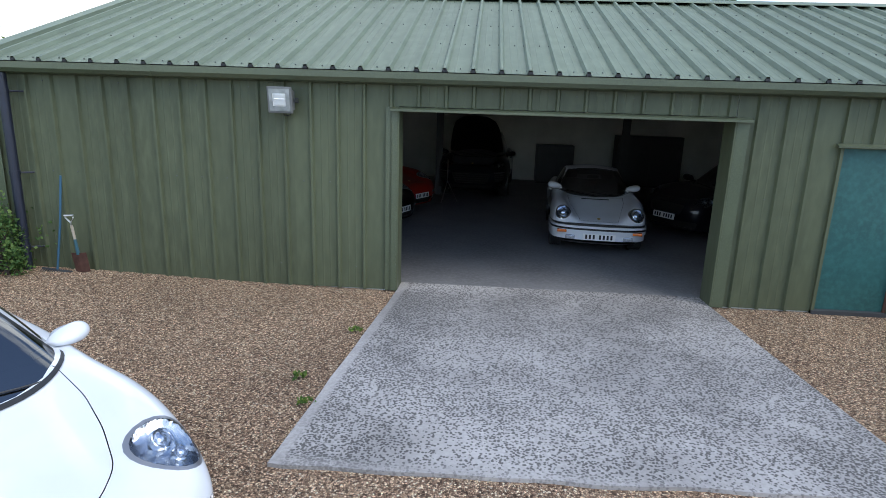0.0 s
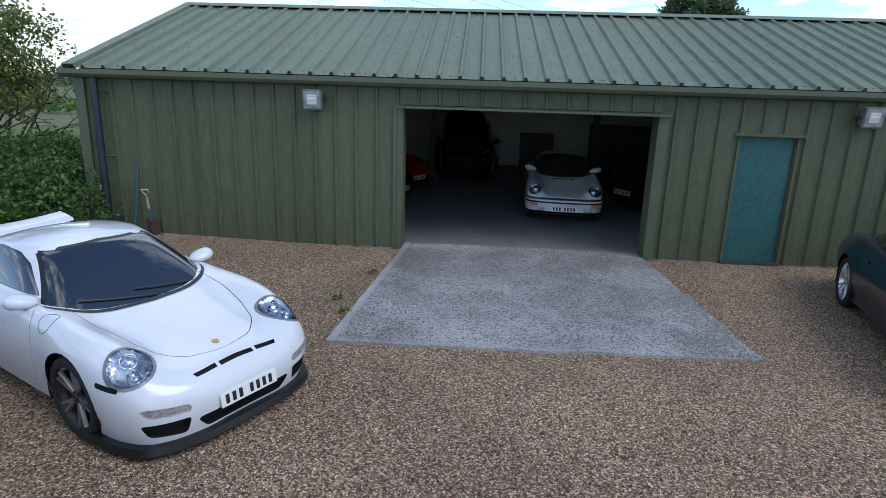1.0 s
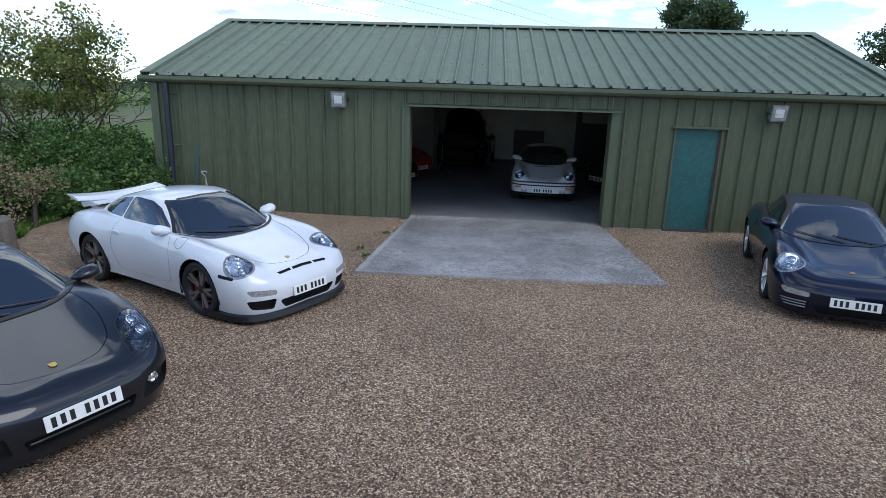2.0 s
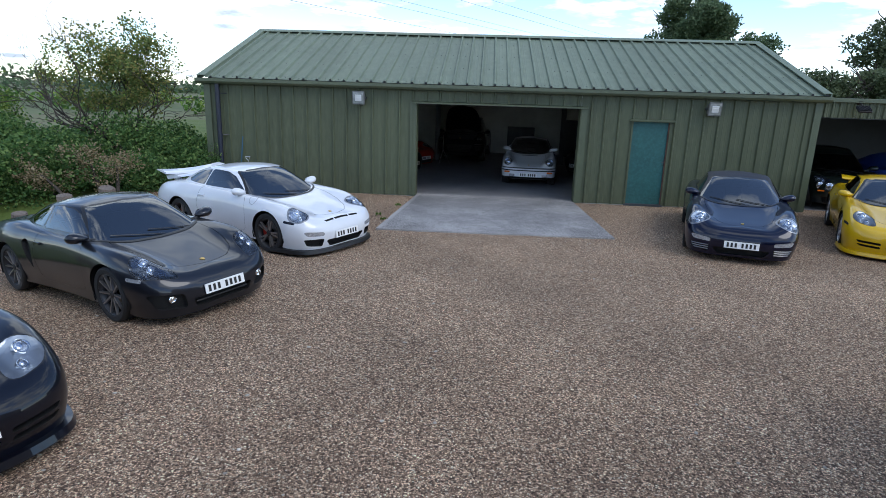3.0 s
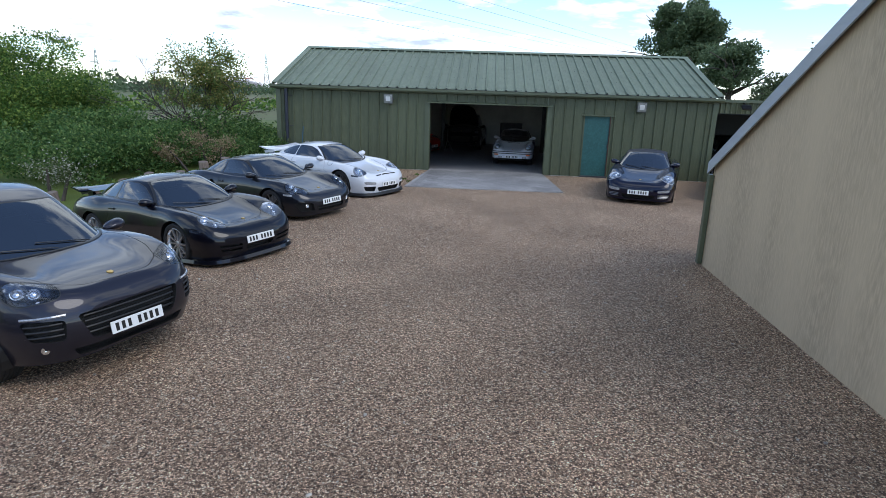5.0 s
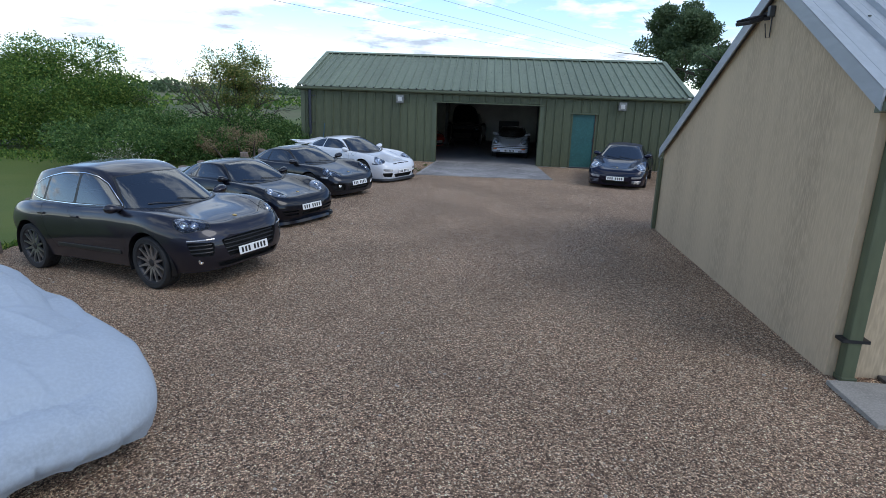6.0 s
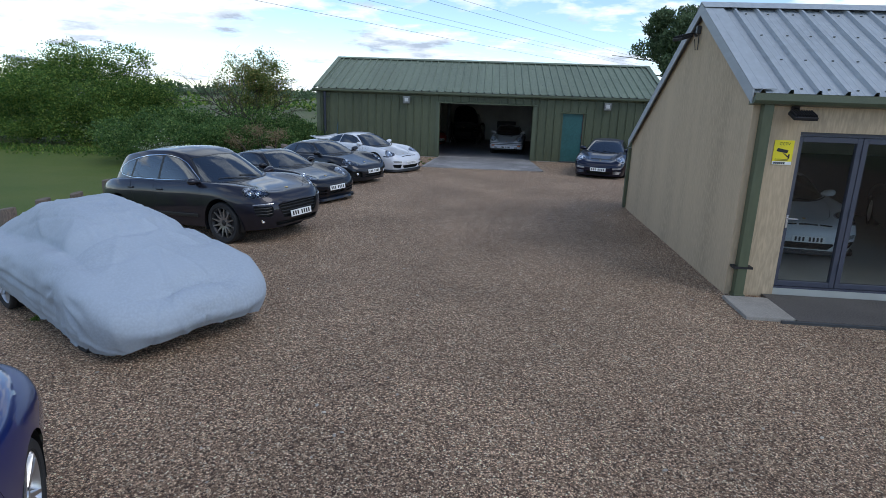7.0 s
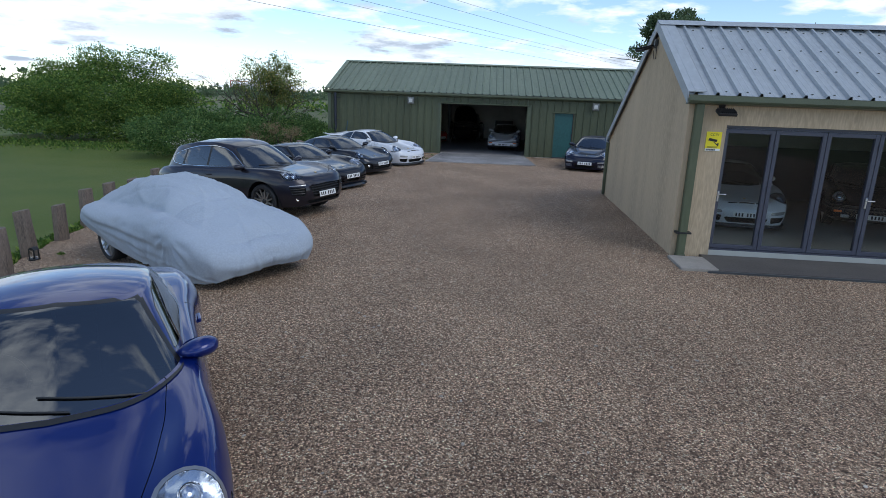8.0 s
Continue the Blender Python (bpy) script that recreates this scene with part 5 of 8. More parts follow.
def build_car(label, sp, body_mat, m, rim=None, calipers=False, lip=None, wing=None, plates=True, category="car", detail=True, group="", soft_top=False):
    car = thing("car", label, category, m, group)
    st = sp["style"]
    half = sp["L"] / 2
    xf = half - sp["fo"]
    xr = xf - sp["wb"]
    zc, zf, yf, dd, z0, z1, tuck = (curve(sp[k]) for k in ("zc", "zf", "yf", "d", "z0", "z1", "tuck"))
    plan = outline(sp["plan"])

    def H(x, y):
        g = (abs(y) - yf(x)) / sp["yw"]
        w = math.exp(-g * g) if abs(y) < yf(x) else math.exp(-g * g * 0.35)
        return zc(x) + (zf(x) - zc(x)) * w
    cols = []
    ns = 96
    for i in range(ns + 1):
        u = i / ns
        s = u + 0.055 * math.sin(2 * math.pi * u) * -1.0
        px, py = plan(s)
        P, T = Vector((px, py)), Vector((px * 0.80, 0))
        dv = T - P
        dn = dv.normalized()
        d = min(dd(px), dv.length * 0.7)
        C = P + dn * d
        zC = H(C.x, C.y)
        col = []
        for k in range(6):
            f = k / 6
            q = P + dn * tuck(px) * (1 - math.sin(f * math.pi / 2))
            col.append((q.x, q.y, z0(px) + (z1(px) - z0(px)) * f))
        for k in range(10):
            f = k / 10 * math.pi / 2
            q = P + dn * d * (1 - math.cos(f))
            col.append((q.x, q.y, z1(px) + (zC - z1(px)) * math.sin(f)))
        for k in range(15):
            f = k / 14
            q = C + (T - C) * f
            col.append((q.x, q.y, H(q.x, q.y)))
        cols.append(col)
    bm = grid_mesh(cols)
    lay = bm.faces.layers.int["part"]
    tree = BVHTree.FromBMesh(bm)
    skin = shell(bm)
    GAP, BONNET, DOOR, DOOR2, RING, LIGHT, HOLE, LAMP, SIDELAMP, SLOT, SCOOP = range(1, 12)
    out = lambda c, n: c.y > 0.35 and n.y > 0.1
    # wheel openings
    for xa in (xf, xr):
        knife(bm, oval(xa, sp["tyre"] + 0.005, sp["arch"], sp["arch"], n=28), "side", lambda c, n: c.y > 0.3 and abs(c.x - xa) < 0.7 and c.z < 0.95 and n.z < 0.75, GAP)
    # cabin opening
    bs = outline(sp["base"])
    hole = [bs(k / 20) for k in range(21)]
    hole = [(x * 0.97 - 0.0, y * 0.95) for x, y in hole] + [(hole[-1][0], -0.2), (hole[0][0] * 0.97, -0.2)]
    knife(bm, hole, "top", lambda c, n: n.z > 0.5 and c.z > 0.6, GAP)
    bmesh.ops.delete(bm, geom=[f for f in bm.faces if f[lay] == GAP], context="FACES")
    # shut lines
    up = lambda c, n: n.z > 0.35 and c.x > 0.3
    bp = sp["bonnet"]
    bon = soft_poly([(bp[0][0], -0.3), *bp, (bp[-1][0], -0.3)], 0.06, 3)
    w = 0.0045
    outer = [(x + (w if x > bp[0][0] + 0.3 else -w), y + (w if y > 0.05 else 0)) for x, y in bon]
    knife(bm, outer, "top", up, GAP)
    knife(bm, bon, "top", up, BONNET)
    for key, pid in (("door", DOOR), ("door2", DOOR2)):
        if key in sp:
            dp = soft_poly(sp[key], 0.08, 3)
            knife(bm, grow(dp, 0.005), "side", lambda c, n: out(c, n) and n.y > 0.2 and c.z < 1.12, GAP)
            knife(bm, dp, "side", lambda c, n: out(c, n) and n.y > 0.2 and c.z < 1.12, pid)
    # lamps
    lo, ldir, lp = sp["light"]
    nearl = lambda c, n: (c - Vector(lo)).length < 0.40 and n.dot(Vector(ldir)) > 0.15
    ring = 0.022 if st in ("997", "classic") else 0.010
    knife(bm, grow(lp, ring), (lo, ldir), nearl, RING)
    lens_faces = knife(bm, lp, (lo, ldir), nearl, LIGHT)
    # openings in the nose
    holes, lamps = [], []
    if st == "997":
        holes = [soft_poly([(-0.1, 0.145), (0.34, 0.145), (0.42, 0.235), (0.40, 0.26), (-0.1, 0.262)], 0.03), soft_poly([(0.49, 0.16), (0.72, 0.19), (0.77, 0.30), (0.47, 0.29)], 0.03)]
        lamps = [soft_poly([(0.47, 0.335), (0.73, 0.35), (0.77, 0.405), (0.75, 0.425), (0.47, 0.395)], 0.03)]
    elif st == "996":
        holes = [soft_poly([(-0.1, 0.20), (0.24, 0.20), (0.27, 0.265), (-0.1, 0.27)], 0.03), soft_poly([(0.33, 0.215), (0.62, 0.23), (0.68, 0.27), (0.34, 0.255)], 0.02), soft_poly([(0.33, 0.28), (0.66, 0.295), (0.69, 0.335), (0.34, 0.32)], 0.02)]
    elif st == "981":
        holes = [soft_poly([(-0.1, 0.185), (0.35, 0.185), (0.39, 0.29), (-0.1, 0.295)], 0.03), soft_poly([(0.44, 0.195), (0.72, 0.225), (0.80, 0.40), (0.48, 0.37)], 0.04)]
    elif st == "suv":
        holes = [soft_poly([(-0.1, 0.43), (0.40, 0.43), (0.50, 0.68), (-0.1, 0.70)], 0.05), soft_poly([(0.60, 0.47), (0.80, 0.50), (0.83, 0.68), (0.58, 0.66)], 0.04), soft_poly([(-0.1, 0.30), (0.5, 0.30), (0.55, 0.375), (-0.1, 0.375)], 0.02)]
    elif st == "saloon":
        holes = [soft_poly([(-0.1, 0.48), (0.36, 0.48), (0.42, 0.66), (-0.1, 0.68)], 0.05), soft_poly([(-0.1, 0.22), (0.6, 0.22), (0.66, 0.36), (-0.1, 0.36)], 0.03)]
    for h in holes:
        knife(bm, h, "front", lambda c, n: c.x > half - 0.85 and n.x > 0.1, HOLE)
    for h in lamps:
        knife(bm, h, "front", lambda c, n: c.x > half - 0.85 and n.x > 0.1, LAMP)
    if lip is not None and st == "997":      # slots ahead of the bonnet
        for pts in ([(-0.05, 0.548), (0.15, 0.543), (0.15, 0.564), (-0.05, 0.569)], [(0.18, 0.545), (0.36, 0.536), (0.375, 0.556), (0.18, 0.565)]):
            knife(bm, pts, "front", lambda c, n: c.x > half - 0.5 and n.x > 0.05, SLOT)
    if st in ("997", "996", "981"):
        knife(bm, soft_poly([(xf + 0.40, 0.545), (xf + 0.40, 0.585), (xf + 0.60, 0.565), (xf + 0.60, 0.53)], 0.02), "side", lambda c, n: out(c, n) and c.x > 1.0, SIDELAMP)
    if st == "981":
        knife(bm, soft_poly([(-0.52, 0.40), (-0.50, 0.70), (-0.62, 0.80), (-0.74, 0.76), (-0.66, 0.58)], 0.05), "side", lambda c, n: out(c, n), SCOOP)
    # ----- body parts
    bm.normal_update()
    b = take(bm, 0)
    borrow(part("body", both(b), body_mat, car, smooth=180), skin)
    borrow(part("bonnet", both(take(bm, BONNET)), body_mat, car, smooth=180), skin)
    for pid, nm in ((DOOR, "door"), (DOOR2, "rear_door")):
        t_ = take(bm, pid)
        if len(t_.faces):
            for g, sd in ((t_, 1), (flip_y(t_), -1)):
                dob = borrow(part(nm, g, body_mat, car, smooth=180), skin)
                xs = min(p[0] for p in sp["door" if pid == DOOR else "door2"]) + 0.14
                zz = max(p[1] for p in sp["door" if pid == DOOR else "door2"]) - 0.14
                r = tree.ray_cast(Vector((xs, 3, zz)), Vector((0, -1, 0)))
                if r[0] is not None and detail:
                    hb = box(xs - 0.075, xs + 0.075, r[0].y - 0.004, r[0].y + 0.022, zz - 0.016, zz + 0.016, 0.008)
                    part("door_handle", hb if sd == 1 else flip_y(hb), body_mat, dob)
        else:
            t_.free()
    # ----- headlights
    ln = Vector(ldir).normalized()
    bowl, rg = take(bm, LIGHT), take(bm, RING)
    for sd in (1, -1):
        fl = (lambda g: g) if sd == 1 else flip_y
        hb = dish(bowl.copy(), -ln, 0.055)
        hl = part("headlight", fl(hb), M_LAMPDARK if st in ("981", "suv", "saloon") else (M_LAMPGREY if st == "996" else M_REFLECT), car, "clear headlamp with bright reflector", smooth=60)
        borrow(part("lens", fl(bowl.copy()), M_LENS, hl, smooth=180), skin)
        rb = rg.copy()
        part("bezel", fl(rb), {"classic": M_CHROME, "997": M_BEZEL, "981": M_TRIMBLACK, "996": M_TRIMBLACK, "suv": M_TRIMBLACK}.get(st, body_mat), hl, smooth=60)
        pr = bmesh.new()
        a = Vector((0, 0, 1)).cross(ln).normalized()
        bb = ln.cross(a)
        spots = {"997": ((0.0, 0.045, 0.058), (0.0, -0.075, 0.040)), "classic": ((0, 0, 0.07),), "996": ((0.02, 0.06, 0.062), (-0.09, -0.08, 0.04)), "981": ((0.02, 0.09, 0.052), (-0.02, -0.03, 0.046)), "suv": ((0.06, 0.045, 0.052), (-0.05, 0.0, 0.05)), "saloon": ((0.06, 0.045, 0.05), (-0.05, 0.0, 0.045))}[st]
        bl = bmesh.new()
        for u, v, r in spots:
            o = Vector(lo) + a * u + bb * v
            hit = tree.ray_cast(o + ln * 0.5, -ln)
            q = (hit[0] if hit[0] is not None else o) - ln * 0.034
            rot = Matrix.Translation(q) @ ln.to_track_quat("Y", "Z").to_matrix().to_4x4()
            add_lathe(pr, [(r, -0.03), (r * 1.03, 0.010), (r * 0.93, 0.014), (r * 0.86, 0.002)], 24, rot)
            add_lathe(bl, [(r * 0.87, -0.004), (r * 0.78, 0.010), (r * 0.5, 0.020), (r * 0.2, 0.0245), (0.001, 0.025)], 24, rot)
        bmesh.ops.recalc_face_normals(pr, faces=pr.faces)
        bmesh.ops.recalc_face_normals(bl, faces=bl.faces)
        part("bulb", fl(bl), M_BULB, hl, smooth=60)
        part("projector", fl(pr), M_CHROME, hl, smooth=50)
    bowl.free()
    rg.free()
    # ----- openings
    hb = take(bm, HOLE)
    if len(hb.faces):
        hb = both(hb)
        sink(hb, 0.07, (-1, 0, 0))
        gr = part("intake", hb, M_MESH, car, "black mesh air intakes")
        if st in ("suv", "996", "981"):
            sl = bmesh.new()
            rows = {"suv": (0.49, 0.545, 0.60, 0.65), "996": (), "981": (0.235,)}[st]
            for zz in rows:
                h0 = front_hit(tree, 0.0, zz)[0]
                if h0:
                    ymax = {"suv": 0.44, "981": 0.34}[st]
                    pts = []
                    for k in range(-5, 6):
                        yy = ymax * k / 5
                        hh = front_hit(tree, abs(yy), zz)[0]
                        if hh:
                            pts.append((hh.x - 0.03, yy, zz))
                    add_tube(sl, pts, 0.010, 6)
            if st == "suv":
                for zz in (0.53, 0.58, 0.63):
                    for sd in (1, -1):
                        pts = []
                        for yy in (0.60, 0.68, 0.76, 0.81):
                            hh = front_hit(tree, yy, zz)[0]
                            if hh:
                                pts.append((hh.x - 0.02, yy * sd, zz))
                        if len(pts) > 1:
                            add_tube(sl, pts, 0.011, 6)
            if len(sl.verts):
                part("slats", sl, M_TRIMBLACK, gr)
            else:
                sl.free()
    for pid, nm, mt, dp in ((LAMP, "indicator", M_CLEARLAMP, 0.008), (SIDELAMP, "side_marker", M_CLEARLAMP if st == "981" else M_LAMPDARK, 0.004), (SCOOP, "side_intake", M_MESH, 0.06)):
        g = take(bm, pid)
        if len(g.faces):
            for sd in (1, -1):
                q = g.copy() if sd == 1 else flip_y(g)
                q.normal_update()
                sink(q, dp)
                part(nm, q, mt, car)
        g.free()
    g = take(bm, SLOT)
    if len(g.faces):
        part("bonnet_vent", sink(both(g), 0.03, (-0.6, 0, -0.6)), M_MESH, car)
    else:
        g.free()
    bm.free()
    # ----- cabin
    rf = outline(sp["roof"])
    zr = curve(sp["zr"])
    wmax = max(p[1] for p in sp["roof"])
    Hr = lambda x, y: zr(x) - sp["crown"] * (abs(y) / wmax) ** 2
    mid, mk = sp["roofmid"]
    cols = []
    nb_ = 80
    for i in range(nb_ + 1):
        s = i / nb_
        bx, by = bs(s)
        rx, ry = rf(s)
        zb = H(bx, by) - 0.035
        zt = Hr(rx, ry)
        col = []
        for k in range(13):
            t = k / 13
            q = t ** 1.0
            col.append((bx + (rx - bx) * q, by + (ry - by) * q, zb + (zt - zb) * (1 - (1 - t) ** 1.22)))
        tx = mid + (rx - mid) * mk
        for k in range(9):
            t = k / 8
            xx, yy = rx + (tx - rx) * t, ry * (1 - t)
            col.append((xx, yy, Hr(xx, yy)))
        cols.append(col)
    cb = grid_mesh(cols)
    top_skin = shell(cb)
    SCREEN, SEAL, WSEAL, REAR = 1, 2, 4, 5
    fr = lambda c, n: n.x > 0.22 and c.x > sp["roof"][0][0] - 0.35
    scr = sp["screen"]
    full = [(-0.05, scr[0][1])] + [p for p in scr if p[0] > 0] + [(-0.05, scr[-1][1])]
    big = [(-0.05, scr[0][1])] + [(p[0] + 0.018, p[1] + (0.012 if p[1] > 1 else 0)) for p in scr if p[0] > 0] + [(-0.05, scr[-1][1] + 0.012)]
    knife(cb, big, "front", fr, SEAL)
    knife(cb, full, "front", fr, SCREEN)
    sw = lambda c, n: n.y > 0.3 and c.y > 0.25
    if st == "suv":        # one bright frame round all the side glass, black pillars within it
        hull = soft_poly(sp["hull"], 0.05, 3)
        knife(cb, grow(hull, 0.016), "side", sw, WSEAL)
        knife(cb, hull, "side", sw, 6)
    else:
        for k, poly in enumerate(sp["windows"]):
            knife(cb, grow(soft_poly(poly, 0.035, 3), 0.012), "side", sw, WSEAL)
    for k, poly in enumerate(sp["windows"]):
        pl = soft_poly(poly, 0.035, 3)
        knife(cb, pl, "side", sw, 10 + k)
    knife(cb, [(-0.05, sp["rear"][0][1])] + [p for p in sp["rear"] if p[0] > 0] + [(-0.05, sp["rear"][-1][1])], "front", lambda c, n: n.x < -0.2, REAR)
    roof_mat = body_mat if not soft_top else M_SEAT
    ct = BVHTree.FromBMesh(cb)
    borrow(part("roof", both(take(cb, 0)), roof_mat, car, smooth=180), top_skin)
    ws = borrow(part("windscreen", both(take(cb, SCREEN)), M_WINDOW, car, "tinted curved windscreen", smooth=180), top_skin)
    part("windscreen_seal", both(take(cb, SEAL)), M_TRIMBLACK, ws, smooth=60)
    for k in range(len(sp["windows"])):
        g = take(cb, 10 + k)
        for sd in (1, -1):
            borrow(part("side_window", g.copy() if sd == 1 else flip_y(g), M_WINDOW, car, smooth=180), top_skin)
        g.free()
    if st == "suv":
        g = take(cb, 6)
        for sd in (1, -1):
            part("pillar_trim", g.copy() if sd == 1 else flip_y(g), M_TRIMBLACK, car, smooth=60)
        g.free()
    g = take(cb, WSEAL)
    for sd in (1, -1):
        part("window_trim", g.copy() if sd == 1 else flip_y(g), M_CHROME if st == "suv" else M_TRIMBLACK, car, smooth=60)
    g.free()
    part("rear_window", both(take(cb, REAR)), M_WINDOW, car, smooth=60)
    cb.free()
    # ----- underside, wheel wells, cabin tub
    ub = bmesh.new()
    pl = [plan(k / 24) for k in range(25)]
    ring = [(x * 0.95, y * 0.9) for x, y in pl]
    ring = ring + [(x, -y) for x, y in reversed(ring[1:-1])]
    add_prism(ub, ring, "z", z0(0) + 0.015, z0(0) + 0.03)
    part("underbody", ub, M_TRIMBLACK, car)
    for xa in (xf, xr):
        for sd in (1, -1):
            q = bmesh.new()
            R = sp["arch"] + 0.012
            ye = [plan(k / 60) for k in range(61)]
            yo = max(y for x, y in ye if abs(x - xa) < 0.25) - 0.035
            n = 18
            rows = []
            for k in range(n + 1):
                a = radians(-18 + 216 * k / n)
                rows.append([q.verts.new((xa + R * math.cos(a), yy * sd, sp["tyre"] + R * math.sin(a))) for yy in (0.45, yo)])
            cen = q.verts.new((xa, 0.45 * sd, sp["tyre"]))
            for u, v in zip(rows, rows[1:]):
                q.faces.new((u[0], u[1], v[1], v[0]))
                q.faces.new((u[0], v[0], cen))
            part("wheel_well", q, M_TRIMBLACK, car)
    tub = bmesh.new()
    base_in = [(x * 0.93, y * 0.93) for x, y in [bs(k / 16) for k in range(17)]]
    ring = base_in + [(x, -y) for x, y in reversed(base_in[1:-1])]
    lo_z = z0(0) + 0.08
    a_ = [tub.verts.new((x, y, lo_z)) for x, y in ring]
    b_ = [tub.verts.new((x, y, H(x, abs(y)) - 0.02)) for x, y in ring]
    for k in range(len(ring)):
        k2 = (k + 1) % len(ring)
        tub.faces.new((a_[k], a_[k2], b_[k2], b_[k]))
    tub.faces.new(a_)
    wb0 = sp["base"][0][0]
    db = bmesh.new()
    zd = zc(wb0)
    add_prism(db, [(wb0 - 0.05, zd - 0.30), (wb0 - 0.05, zd - 0.03), (wb0 - 0.30, zd + 0.015), (wb0 - 0.50, zd + 0.0), (wb0 - 0.56, zd - 0.10), (wb0 - 0.50, zd - 0.32)], "y", -0.62, 0.62)
    part("cabin_tub", tub, M_CABIN, car)
    part("dashboard", db, M_CABIN, car)
    part("parcel_shelf", box(sp["base"][-1][0] * 0.9, sp["base"][-1][0] * 0.5, -0.42, 0.42, zd - 0.08, zd - 0.02, 0.02), M_CABIN, car)
    seats = ((wb0 - 1.15, 0.36), (wb0 - 1.15, -0.36)) + (((wb0 - 2.0, 0.36), (wb0 - 2.0, -0.36)) if st in ("suv", "saloon") else ())
    for sx, sy in seats:
        seat(car, sx, sy, z0(0) + (0.10 if st not in ("suv",) else 0.28))
    sw_ = bmesh.new()
    for k in range(20):
        a0, a1 = k * math.tau / 20, (k + 1) * math.tau / 20
        add_tube(sw_, [(0, 0.18 * math.cos(a0), 0.18 * math.sin(a0)), (0, 0.18 * math.cos(a1), 0.18 * math.sin(a1))], 0.014, 6)
    for a0 in (0, math.pi, -math.pi / 2):
        add_tube(sw_, [(0, 0, 0), (0, 0.18 * math.cos(a0), 0.18 * math.sin(a0))], 0.014, 6)
    sw_.transform(Matrix.Translation((wb0 - 0.66, -0.36, zd - 0.02)) @ Matrix.Rotation(radians(-22), 4, "Y"))
    part("steering_wheel", sw_, M_TRIMBLACK, car)
    # rear-view mirror inside the windscreen
    hr = ct.ray_cast(Vector((sp["roof"][0][0] + 0.12, 0, 3)), Vector((0, 0, -1)))
    if hr[0] is not None and detail:
        part("interior_mirror", box(hr[0].x - 0.03, hr[0].x - 0.01, -0.11, 0.11, hr[0].z - 0.11, hr[0].z - 0.05, 0.008), M_TRIMBLACK, car)
    # ----- wheels
    for xa in (xf, xr):
        yo = max(y for x, y in [plan(k / 60) for k in range(61)] if abs(x - xa) < 0.25) - 0.028 - sp["tw"] / 2
        for sd in (1, -1):
            wheel(car, xa, yo * sd, sd, sp, rim or M_RIM, calipers)
    # ----- door mirrors
    mx, my, mz = sp["mirror"]
    for sd in (1, -1):
        q = bmesh.new()
        bmesh.ops.create_uvsphere(q, u_segments=20, v_segments=12, radius=1.0)
        for v in q.verts:
            x_, y_, z_ = v.co
            s_ = 0.75 + 0.25 * max(-1, min(1, y_))
            v.co = Vector((x_ * 0.105 if x_ > 0 else x_ * 0.04, y_ * 0.132, z_ * 0.082 * s_))
        q.transform(Matrix.Translation((mx, my + 0.115, mz + 0.02)) @ Matrix.Rotation(radians(8), 4, "X"))
        mo = part("door_mirror", q if sd == 1 else flip_y(q), body_mat, car, smooth=60)
        q = tube([(mx + 0.01, my - 0.10, mz - 0.05), (mx + 0.01, my, mz - 0.03), (mx, my + 0.06, mz - 0.01)], 0.022, 8, 0.03)
        part("mirror_stalk", q if sd == 1 else flip_y(q), body_mat if st not in ("suv", "981") else M_TRIMBLACK, mo, smooth=60)
        q = bmesh.new()
        bmesh.ops.create_circle(q, cap_ends=True, segments=20, radius=1.0)
        q.transform(Matrix.Translation((mx - 0.034, my + 0.12, mz + 0.02)) @ Matrix.Rotation(radians(-90), 4, "Y") @ Matrix.Diagonal((0.055, 0.10, 1, 1)))
        part("mirror_glass", q if sd == 1 else flip_y(q), M_CHROME, mo)
    if detail:
        # wipers lie on the windscreen
        for y0, y1 in ((0.10, -0.50), (0.52, -0.06)):
            pts = []
            for k in range(9):
                yy = y0 + (y1 - y0) * k / 8
                xx = wb0 - 0.05 - 0.10 * (k / 8) - abs(yy) ** 2 * 0.22
                hr = ct.ray_cast(Vector((xx, abs(yy), 3)), Vector((0, 0, -1)))
                if hr[0] is not None:
                    pts.append((xx, yy, hr[0].z + 0.016))
            if len(pts) > 2:
                part("wiper", tube(pts, 0.006, 6), M_TRIMBLACK, car)
        # black scuttle at the foot of the windscreen
        q = bmesh.new()
        rows = []
        for k in range(-14, 15):
            bx, by = bs(abs(k) / 14 * 0.23)
            rows.append([q.verts.new((bx + o, by * (1 if k >= 0 else -1), H(bx + o, by) + 0.006)) for o in (0.028, -0.02)])
        for u, v in zip(rows, rows[1:]):
            q.faces.new((u[0], u[1], v[1], v[0]))
        part("scuttle", q, M_TRIMBLACK, car)
        if st in ("997", "996", "981", "suv", "classic"):
            bx = sp["bonnet"][-1][0] - (0.10 if st != "suv" else 0.12)
            q = bmesh.new()
            shield = [(0.028, 0.020), (0.024, 0.026), (-0.012, 0.025), (-0.032, 0.0), (-0.012, -0.025), (0.024, -0.026), (0.028, -0.020)]
            add_prism(q, [(-x, y) for x, y in shield], "z", 0.0, 0.006)
            sl = math.atan2(zc(bx + 0.05) - zc(bx - 0.05), 0.1)
            q.transform(Matrix.Translation((bx, 0, zc(bx) + 0.001)) @ Matrix.Rotation(-sl, 4, "Y"))
            part("bonnet_badge", q, M_GOLD, car, "small gold shield badge")
